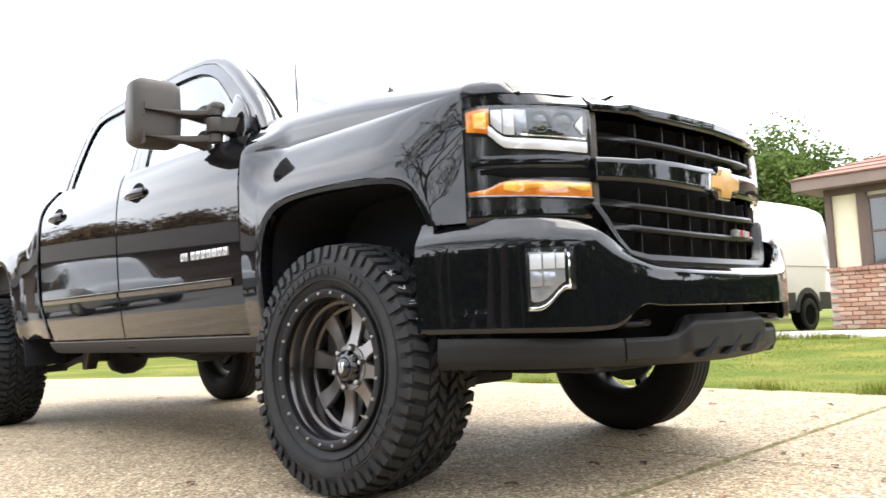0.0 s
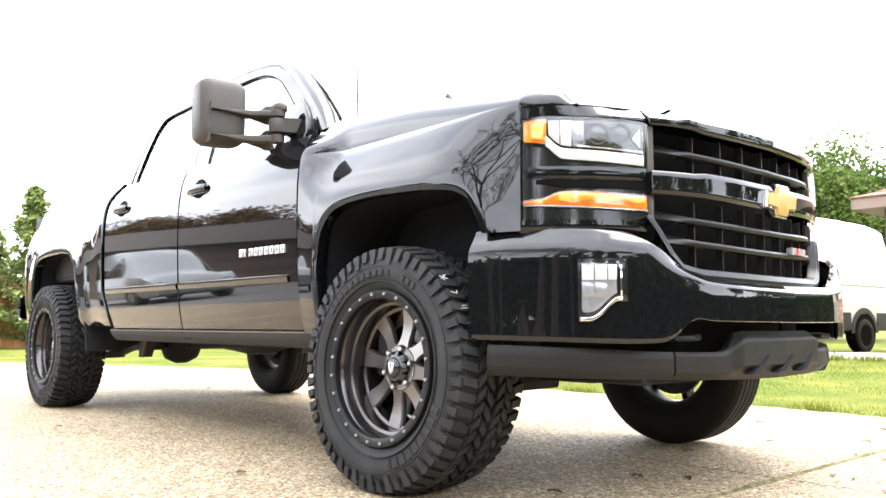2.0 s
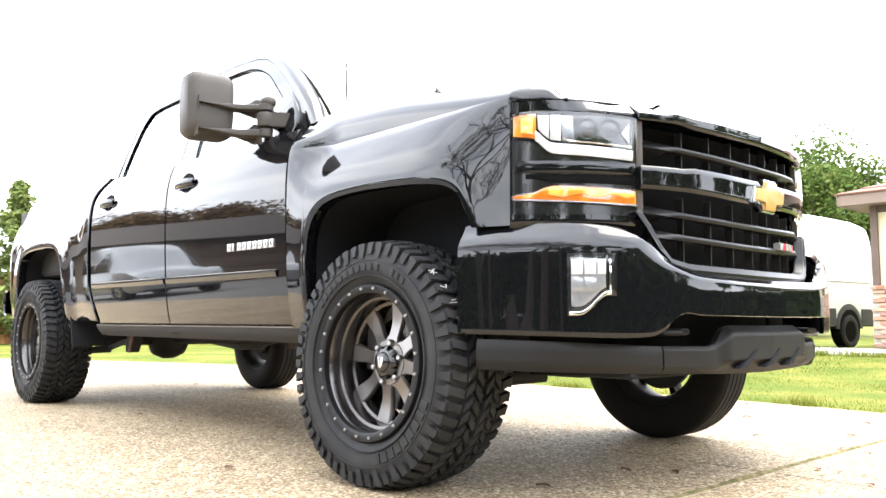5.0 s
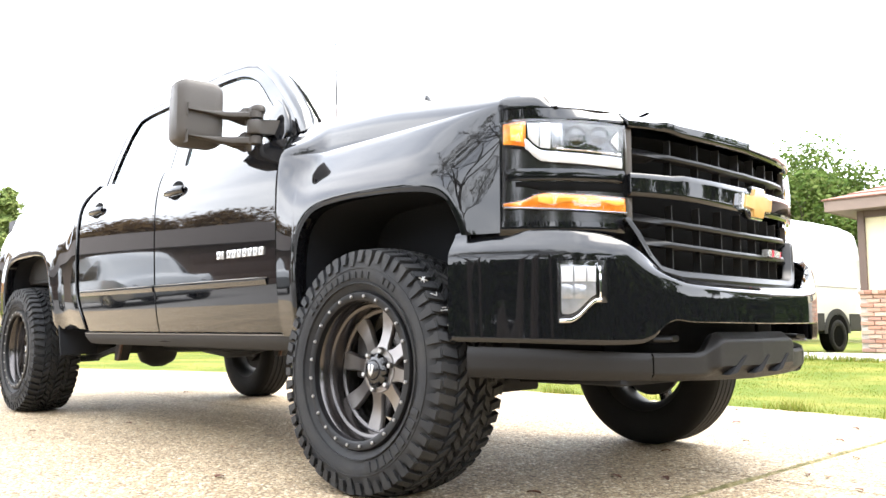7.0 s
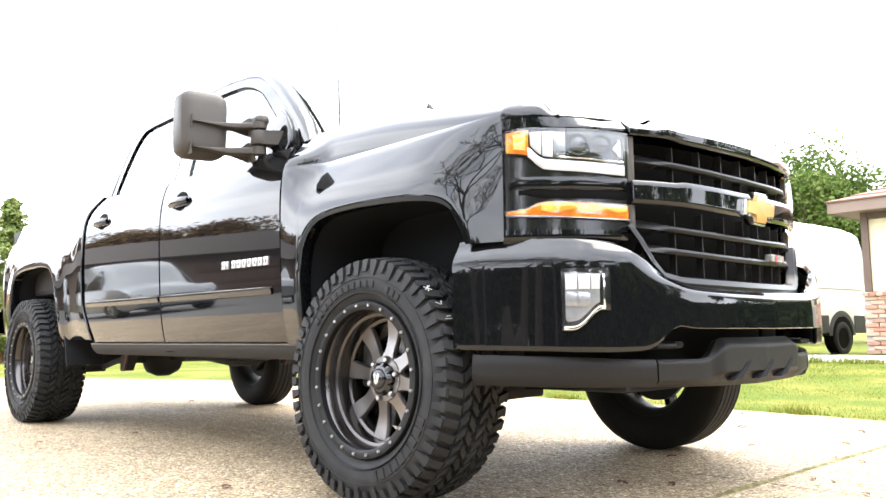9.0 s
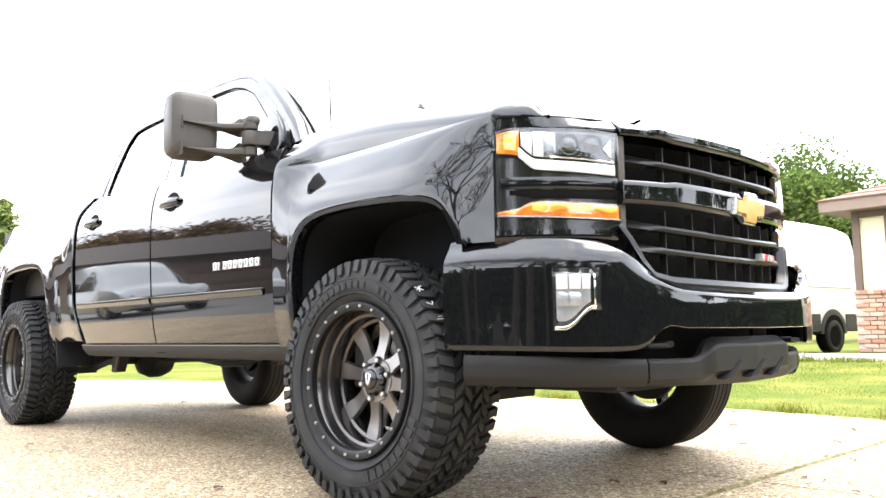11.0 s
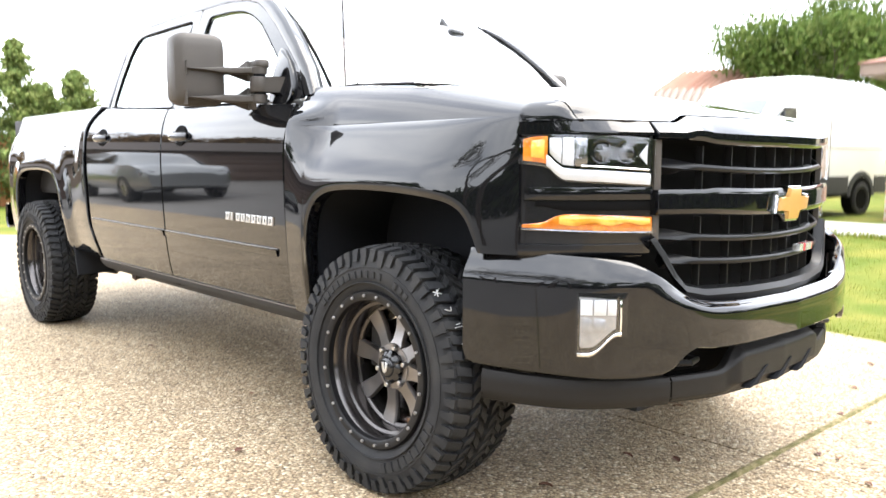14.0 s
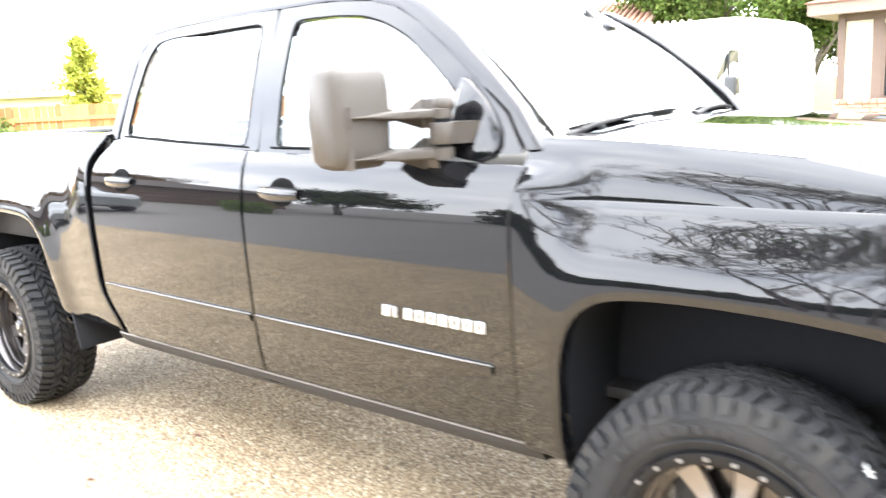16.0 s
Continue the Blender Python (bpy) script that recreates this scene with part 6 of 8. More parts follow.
# driveway slabs, with joints between them
driveway = thing("driveway", "washed pebble concrete driveway with narrow joints", "driveway", kind="structure")
JX = [-900, -60, -30, -12.7, -10.0, -7.3, -4.6, -1.80, 0.78, 3.48, 6.2, 8.9, 25, 900]
JY = [-900, -60, -14, -7.2, -4.4, -2.2, 0.30, 4.2, 9, 60]
for a, b in zip(JX, JX[1:]):
    for c, d in zip(JY, JY[1:]):
        x0, x1 = a + (0.015 if a == 0.78 else 0.003), b - (0.015 if b == 0.78 else 0.003)
        y0, y1 = c + 0.005, d - 0.005
        n = 12 if b - a < 20 else 2
        cols = []
        for i in range(n + 1):
            x = x0 + (x1 - x0) * i / n
            cols.append((x, min(y1, EDGE_Y(x) + 0.01)))
        cols = [q for q in cols if q[1] > y0 + 0.02]
        if len(cols) < 2:
            continue
        bm = bmesh.new()
        T0 = [bm.verts.new((x, y0, 0)) for x, y in cols]; T1 = [bm.verts.new((x, y, 0)) for x, y in cols]
        U0 = [bm.verts.new((x, y0 - 0.002, -0.003)) for x, y in cols]; U1 = [bm.verts.new((x, y + 0.002, -0.003)) for x, y in cols]
        L0 = [bm.verts.new((x, y0 - 0.002, -0.03)) for x, y in cols]; L1 = [bm.verts.new((x, y + 0.002, -0.03)) for x, y in cols]
        for i in range(len(cols) - 1):
            for P, Q in ((T0, T1), (U0, T0), (L0, U0), (T1, U1), (U1, L1)):
                bm.faces.new((P[i], P[i + 1], Q[i + 1], Q[i]))
        for i in (0, -1):
            bm.faces.new((T0[i], T1[i], U1[i], L1[i], L0[i], U0[i]))
        if d <= -4.4:
            part("street_slab", bm, STREET, driveway, "grey worn asphalt of the street", smooth=0)
        else:
            part("slab", bm, PEBBLE, driveway, smooth=0)
bm = bmesh.new()
box(bm, (0, -400, -0.022), (1800, 1100, 0.02))
tagged(part("joint_bed", bm, mk("joint_dirt", (0.11, 0.09, 0.06), 0.95), smooth=0), "dark dirt at the bottom of the driveway joints", kind="structure")
# moss that fills the wide joint
rnd = random.Random(11)
bm = bmesh.new()
rows = []
for i in range(420):
    y = -4.38 + 7.13 * i / 419
    h = 0.004 + 0.006 * noise.noise(Vector((y * 3, 0, 0))) + rnd.uniform(-0.002, 0.003)
    w = 0.017 + 0.006 * noise.noise(Vector((y * 2.2, 5, 0)))
    rows.append([bm.verts.new((0.78 + o * w + rnd.uniform(-0.002, 0.002), y, z)) for o, z in ((-1.25, -0.004), (-0.6, h * 0.7), (0, h), (0.6, h * 0.7), (1.25, -0.004))])
for A, B in zip(rows, rows[1:]):
    for j in range(4):
        bm.faces.new((A[j], A[j + 1], B[j + 1], B[j]))
tagged(part("moss", bm, MOSS), "dry olive moss filling a driveway joint", "moss", kind="stuff")

# grass blades
def blades(name, count, xr, yr, keep, seed, hmax=0.024):
    r = random.Random(seed)
    V, F = [], []
    while len(F) < count:
        x, y = r.uniform(*xr), r.uniform(*yr)
        p = keep(x, y)
        if r.random() > p:
            continue
        h = r.uniform(0.4, 1.0) * hmax * (0.7 + 0.6 * (noise.noise(Vector((x * 0.9, y * 0.9, 3))) + 0.5))
        a = r.uniform(0, 6.283)
        w = r.uniform(0.0025, 0.005) + 0.0006 * max(0, y - 3)
        lx, ly = r.uniform(-0.5, 0.5) * h, r.uniform(-0.5, 0.5) * h
        z = ground_z(x, y) - 0.002
        k = len(V)
        V += [(x - w * math.cos(a), y - w * math.sin(a), z), (x + w * math.cos(a), y + w * math.sin(a), z), (x + lx, y + ly, z + h)]
        F.append((k, k + 1, k + 2))
    me = bpy.data.meshes.new(name)
    me.from_pydata(V, [], F)
    me.materials.append(BLADE)
    return tagged(new(name, me), "short mown grass blades", "grass", kind="stuff")


BLADE = rand_mat("grass_blade", ((0.085, 0.118, 0.014), (0.125, 0.160, 0.020), (0.175, 0.190, 0.032), (0.25, 0.22, 0.065)), 0.6, "island", trans=0.35)
blades("lawn_grass", 90000, (-7.5, 2.2), (2.75, 10.2), lambda x, y: (1.0 if y > EDGE_Y(x) + 0.02 else 0) * (1.0 if y < 5 else 0.55), 3)
blades("lawn_grass", 36000, (-16, -6), (0.0, 9.0), lambda x, y: 1.0 if y > EDGE_Y(x) + 0.02 else 0, 4)
blades("lawn_edge_tufts", 1500, (-2.5, 2.2), (2.72, 2.95), lambda x, y: max(0.0, noise.noise(Vector((x * 2.5, 1, 1)))) * 1.5 if y > EDGE_Y(x) - 0.03 else 0, 8, 0.09)
blades("path_tufts", 2500, (-7, 3), (8.55, 8.95), lambda x, y: max(0.0, 0.25 + noise.noise(Vector((x * 1.3, 7, 1)))), 9, 0.16)

# fallen leaves
LEAFBROWN = rand_mat("dry_leaf", ((0.09, 0.035, 0.02), (0.16, 0.07, 0.035), (0.24, 0.12, 0.06), (0.13, 0.05, 0.04)), 0.7, bump=0.4, bscale=60)
bm = bmesh.new()
L, rows = 0.05, []
for i in range(7):
    t = i / 6
    w = 0.016 * math.sin(math.pi * min(1, t * 0.94 + 0.04)) ** 0.8
    rows.append([bm.verts.new((-L / 2 + L * t, o * w, 0.002 + 0.005 * abs(o) ** 1.5 + 0.005 * math.sin(3 * t))) for o in (-1, -0.5, 0, 0.5, 1)])
for A, B in zip(rows, rows[1:]):
    for j in range(4):
        bm.faces.new((A[j], A[j + 1], B[j + 1], B[j]))
leaf0 = part("fallen_leaf", bm, LEAFBROWN)
tagged(leaf0, "curled dry brown leaf lying on the driveway", "leaf", "fallen leaves")
rnd = random.Random(7)
spots = [(0.39, -0.54), (0.41, -0.08), (0.56, 0.02), (1.14, 0.32), (0.90, 0.48), (0.97, 0.49), (-2.61, -0.72), (-2.50, -0.65), (-0.64, -1.17), (0.75, 1.07), (0.88, 1.03), (-2.62, -1.25), (-0.46, 2.60),
         (0.62, 1.55), (-0.1, 1.9), (1.3, 0.9), (0.2, 0.62), (-0.35, -0.35), (1.05, -0.35), (-1.3, -0.75), (-3.4, -1.6), (0.5, 2.1), (1.5, 1.6), (-4.6, 0.6), (-0.2, -1.55), (1.35, 0.15), (0.3, 1.2), (-5.4, -1.1)]
for i, (x, y) in enumerate(spots):
    k = rnd.uniform(0.6, 1.15)
    m = pose(x, y, 0.001, rnd.uniform(-6, 6), rnd.uniform(-6, 6), rnd.uniform(0, 360))
    if i == 0:
        leaf0.matrix_basis = m
    else:
        o = copy_thing(leaf0, m)
        o.scale = (k, k * rnd.uniform(0.7, 1.2), k)

# ---- trees ----
BARK = mk("bark", (0.09, 0.07, 0.055), 0.9, var=0.3, scale=14, bump=0.8, bscale=40, col2=(0.14, 0.12, 0.10))
FOL_OAK = rand_mat("oak_leaf", ((0.055, 0.095, 0.022), (0.085, 0.135, 0.03), (0.125, 0.175, 0.042), (0.17, 0.20, 0.065)), 0.6, "island", trans=0.3)
FOL_CONIFER = rand_mat("conifer_leaf", ((0.10, 0.14, 0.045), (0.165, 0.215, 0.065), (0.26, 0.285, 0.10)), 0.7, "island", trans=0.25)
FOL_AUTUMN = rand_mat("autumn_leaf", ((0.10, 0.065, 0.030), (0.16, 0.10, 0.045), (0.20, 0.14, 0.07)), 0.7, "island", trans=0.15)
FOL_DARK = rand_mat("dark_leaf", ((0.030, 0.050, 0.014), (0.045, 0.070, 0.020), (0.060, 0.085, 0.025)), 0.7, "island", trans=0.1)
FOL_BRIGHT = rand_mat("bright_leaf", ((0.20, 0.24, 0.035), (0.30, 0.32, 0.05), (0.40, 0.38, 0.08)), 0.6, "island", trans=0.35)


def grow(seed, height, spread_r, levels=4, lean=0.0, split=3, start=0.25, droop=0.0, thick=0.035):
    """Limbs as lists of points with radii, and the twig ends."""
    r = random.Random(seed)
    limbs, tips = [], []

    def limb(p, d, length, rad, lev):
        pts, rs = [p.copy()], [rad]
        q = p.copy()
        n = 5
        for i in range(n):
            d = (d + Vector((r.uniform(-1, 1), r.uniform(-1, 1), r.uniform(-0.5, 0.7) - droop * lev)) * 0.22).normalized()
            q = q + d * length / n
            pts.append(q.copy())
            rs.append(rad * (1 - 0.62 * (i + 1) / n))
        limbs.append((pts, rs, lev))
        if lev >= levels:
            tips.append((q, d))
            return
        k = split + (1 if lev == 0 else 0)
        for j in range(k):
            i = r.randint(2, n) if j else n
            az, up = r.uniform(0, 6.283), r.uniform(0.15, 0.8)
            side = Vector((math.cos(az), math.sin(az), 0))
            nd = (d * 0.55 + side * spread_r * (1.0 if lev == 0 else 0.8) + Vector((0, 0, up * 0.5))).normalized()
            limb(pts[i], nd, length * r.uniform(0.52, 0.78), rs[i] * r.uniform(0.55, 0.75), lev + 1)
    limb(Vector((0, 0, -0.1)), Vector((lean, 0, 1)).normalized(), height * 0.42, height * thick, 0)
    return limbs, tips


def leaf_cloud(bm_or_name, centers, per, size, rad, seed, flat=0.7):
    """Many small leaf faces scattered round points, as vertex and face lists."""
    r = random.Random(seed)
    V, F = [], []
    for c in centers:
        for _ in range(per):
            d = Vector((r.gauss(0, 1), r.gauss(0, 1), r.gauss(0, flat)))
            d = d.normalized() * rad * r.random() ** 0.4
            p = c + d
            u = Vector((r.uniform(-1, 1), r.uniform(-1, 1), r.uniform(-0.6, 0.6))).normalized()
            v = u.cross(Vector((r.uniform(-1, 1), r.uniform(-1, 1), r.uniform(-1, 1)))).normalized()
            s = size * r.uniform(0.6, 1.3)
            k = len(V)
            V += [p - u * s, p + v * s * 0.5, p + u * s, p - v * s * 0.5]
            F.append((k, k + 1, k + 2, k + 3))
    return V, F


def leaf_mesh(name, V, F, mat, parent):
    me = bpy.data.meshes.new(name)
    me.from_pydata([tuple(v) for v in V], [], F)
    me.materials.append(mat)
    o = new(name, me)
    o.parent = parent
    tagged(o, kind="stuff")
    return o


def broad_tree(at, height, seed, mat, label, leaves=46, size=0.16, clump=0.85, spread_r=0.9, levels=3, split=3):
    t = thing("tree", label, "tree", at=Matrix.Translation(at))
    limbs, tips = grow(seed, height, spread_r, levels, split=split)
    bm = bmesh.new()
    for pts, rs, lev in limbs:
        tube(bm, pts, [max(0.012, q) for q in rs], 7 if lev < 2 else 4, cap=False)
    part("trunk", bm, BARK, t, smooth=60)
    cs = [p for p, d in tips] + [p.lerp(Vector((0, 0, height * 0.62)), 0.25) for p, d in tips[::2]]
    V, F = leaf_cloud("", cs, leaves, size, clump, seed + 1)
    leaf_mesh("crown", V, F, mat, t)
    return t


def conifer(at, height, seed, mat, label, base_r=1.1, dense_k=1.0, size=0.07):
    t = thing("conifer", label, "tree", "young conifers", at=Matrix.Translation(at))
    r = random.Random(seed)
    bm = bmesh.new()
    tube(bm, [(0, 0, -0.1), (0.03, 0, height * 0.5), (0, 0.02, height)], [height * 0.02, height * 0.012, 0.006], 7)
    cs = []
    z = 0.25
    while z < height * 0.99:
        k = 1 - z / height
        n = 6
        for j in range(n):
            az = r.uniform(0, 6.283)
            ln = base_r * k ** 0.85 * r.uniform(0.65, 1.1) + 0.04
            end = Vector((math.cos(az) * ln, math.sin(az) * ln, z + ln * r.uniform(0.15, 0.55)))
            tube(bm, [(0, 0, z), end * 0.6 + Vector((0, 0, z)) * 0.4, end], [0.014, 0.009, 0.004], 4, cap=False)
            for m in range(1, 6):
                cs.append(Vector((0, 0, z)).lerp(end, m / 5))
        z += height * 0.042
    part("trunk", bm, BARK, t, smooth=60)
    V, F = leaf_cloud("", cs, int(9 * dense_k), size, 0.17, seed + 2)
    leaf_mesh("crown", V, F, mat, t)
    return t


def gz(x, y):
    return ground_z(x, y)


# big evergreen oaks beyond the van
for i, (x, y, h, sd) in enumerate(((-11.2, 29.2, 10.0, 21), (-8.5, 30.6, 7.9, 22), (-5.6, 31.0, 6.0, 23), (-13.6, 30.5, 7.4, 24), (-2.2, 33.5, 6.0, 25))):
    broad_tree((x, y, gz(x, y)), h, sd, FOL_OAK, "broad evergreen oak with dense dark green leaves", leaves=190, size=0.10, clump=0.95, levels=3, split=4)
# young conifers and a dark hedge at the end of the lawn
for x, y, h, sd in ((-19.2, 2.9, 3.9, 31), (-19.8, 1.5, 3.0, 32), (-18.6, 4.1, 3.3, 33), (-20.6, 0.2, 3.4, 34), (-18.9, 3.4, 2.9, 35), (-20.2, 2.1, 3.3, 36), (-18.4, 4.7, 2.0, 37)):
    conifer((x, y, gz(x, y)), h, sd, FOL_CONIFER, "young feathery conifer at the end of the lawn", base_r=1.25, dense_k=2.2, size=0.060)
conifer((-18.6, 7.3, 0.05), 3.3, 38, FOL_BRIGHT, "bright yellow-green conifer before the fence", base_r=0.9, dense_k=1.2)


def hedge(at, size, seed, mat, label, count=5200, leaf=0.06):
    t = thing("hedge", label, "hedge", at=Matrix.Translation(at))
    r = random.Random(seed)
    bm = bmesh.new()
    for k in range(int(size[0] * 2)):
        x = -size[0] / 2 + size[0] * (k + 0.5) / int(size[0] * 2)
        tube(bm, [(x, 0, -0.1), (x + r.uniform(-0.1, 0.1), r.uniform(-0.1, 0.1), size[2] * 0.7)], [0.03, 0.012], 5)
    part("stem", bm, BARK, t)
    V, F = [], []
    cs = []
    for _ in range(count // 12):
        x, y, z = r.uniform(-0.5, 0.5) * size[0], r.uniform(-0.5, 0.5) * size[1], r.uniform(0.02, 1) ** 0.8 * size[2]
        z *= 0.82 + 0.25 * noise.noise(Vector((x * 1.1, y, seed)))
        cs.append(Vector((x, y, max(0.08, z))))
    V, F = leaf_cloud("", cs, 12, leaf, 0.22, seed)
    leaf_mesh("crown", V, F, mat, t)
    return t


h1 = hedge((-20.6, 2.0, 0), (9.0, 1.2, 1.3), 41, FOL_CONIFER, "low dark hedge behind the conifers", 9000)
h1.matrix_basis = Matrix.Translation((-21.0, 1.0, 0)) @ Matrix.Rotation(math.radians(118), 4, "Z")
hedge((-12.4, 17.6, 0.15), (1.0, 1.0, 2.7), 42, FOL_OAK, "tall rounded green shrub by the fence", 6000)

# bare-limbed tree on the open side of the driveway, mirrored in the paint
def bare_tree(at, height, seed, label):
    t = thing("tree", label, "tree", at=Matrix.Translation(at))
    limbs, tips = grow(seed, height, 1.0, 6, split=3, thick=0.026)
    bm = bmesh.new()
    for pts, rs, lev in limbs:
        tube(bm, pts, [max(0.012, q) for q in rs], 7 if lev < 2 else (4 if lev < 4 else 3), cap=False)
    part("trunk", bm, BARK, t, smooth=60)
    V, F = leaf_cloud("", [p for p, d in tips[::3]], 4, 0.05, 0.25, seed)
    leaf_mesh("crown", V, F, FOL_OAK, t)
    return t


bare_tree((0.8, -9.2, 0), 9.5, 52, "nearly bare tree with many dark twigs")
bare_tree((-2.6, -13.0, 0), 9.0, 57, "nearly bare tree with many dark twigs")
bare_tree((2.3, -9.6, 0), 8.5, 58, "nearly bare tree with many dark twigs")
bare_tree((3.9, -9.0, 0), 9.0, 59, "nearly bare tree with many dark twigs")
bare_tree((1.6, -7.6, 0), 7.5, 54, "nearly bare tree with many dark twigs")
bare_tree((-0.6, -8.4, 0), 7.0, 55, "nearly bare tree with many dark twigs")
# trees out of view; the last three are added to darken the centre bar's reflection
for x, y, h, sd in ((9.5, -8.5, 6.5, 61), (13.0, -4.5, 6.0, 62), (14.5, 1.0, 5.6, 63), (7.0, -13.5, 7.0, 65), (14.0, -11.5, 7.0, 66), (19.0, 7.5, 7.0, 71), (17.0, 13.5, 7.5, 72), (13.5, 18.0, 7.5, 73)):
    broad_tree((x, y, 0), h, sd, FOL_OAK, "leafy green tree out of view, there for the reflections in the truck", leaves=60, size=0.2, clump=1.0)
for x, y, h, sd in ((-33.0, -5.5, 7.6, 67), (-34.5, -9.5, 7.0, 68), (-36.0, -14.0, 7.8, 69), (-33.0, -18.5, 7.0, 64)):
    broad_tree((x, y, 0), h, sd, FOL_AUTUMN, "thinning brown autumn tree behind a house", leaves=60, size=0.2, clump=1.0)
broad_tree((-17.0, -16.0, 0), 4.6, 70, FOL_DARK, "small dark evergreen tree across the driveway", leaves=90, size=0.16, clump=0.8)
# h3 to h5 are added out of view to block low sky in the paint
h3 = hedge((0, 0, 0), (16.0, 1.6, 2.3), 45, FOL_DARK, "added dark hedge out of view that blocks low sky from the bumper's reflection", 46000, 0.14)
h3.matrix_basis = Matrix.Translation((11.0, -7.0, 0)) @ Matrix.Rotation(math.radians(50), 4, "Z")
h4 = hedge((0, 0, 0), (30.0, 2.2, 3.2), 46, FOL_DARK, "added dark screen of shrubs out of view that darkens the side's reflection", 60000, 0.16)
h4.matrix_basis = Matrix.Translation((0.0, -20.5, 0)) @ Matrix.Rotation(math.radians(4), 4, "Z")
h5 = hedge((0, 0, 0), (28.0, 2.0, 2.2), 47, FOL_DARK, "added dark shrubs out of view that darken the front's reflection", 56000, 0.16)
h5.matrix_basis = Matrix.Translation((13.5, 9.0, 0)) @ Matrix.Rotation(math.radians(96), 4, "Z")
h6 = hedge((0, 0, 0), (7.0, 1.0, 2.0), 48, FOL_DARK, "clipped dark hedge before the brick house", 16000, 0.12)
h6.matrix_basis = Matrix.Translation((5.6, 10.6, 0.15))
h2 = hedge((0, 0, 0), (7.0, 1.0, 1.2), 44, FOL_OAK, "clipped green hedge along the driveway", 6000)
h2.matrix_basis = Matrix.Translation((-17.5, -13.0, 0)) @ Matrix.Rotation(math.radians(35), 4, "Z")

# ---- brick house ----
BRICK = rand_mat("brick", ((0.32, 0.16, 0.105), (0.40, 0.22, 0.15), (0.46, 0.28, 0.20), (0.50, 0.36, 0.27), (0.28, 0.15, 0.11)), 0.85, bump=0.4, bscale=50)
MORTAR = mk("mortar", (0.42, 0.38, 0.33), 0.9, bump=0.3)
CREAM = mk("cream_stucco", (0.70, 0.62, 0.43), 0.85, var=0.08, scale=2, bump=0.25, bscale=120)
BROWN = mk("brown_trim", (0.105, 0.068, 0.050), 0.6, var=0.2, scale=5, bump=0.1, bscale=60)
ROOFBROWN = rand_mat("roof_shingle", ((0.20, 0.095, 0.07), (0.25, 0.13, 0.095), (0.29, 0.155, 0.115)), 0.9, bump=0.5, bscale=40)
FASCIA = mk("fascia_brown", (0.19, 0.135, 0.105), 0.6, var=0.12, scale=4)
DARKGLASS = mk("dark_window", (0.02, 0.025, 0.025), 0.06, coat=1.0)
CURTAIN = mk("pale_curtain", (0.62, 0.58, 0.50), 0.9, var=0.15, scale=10)


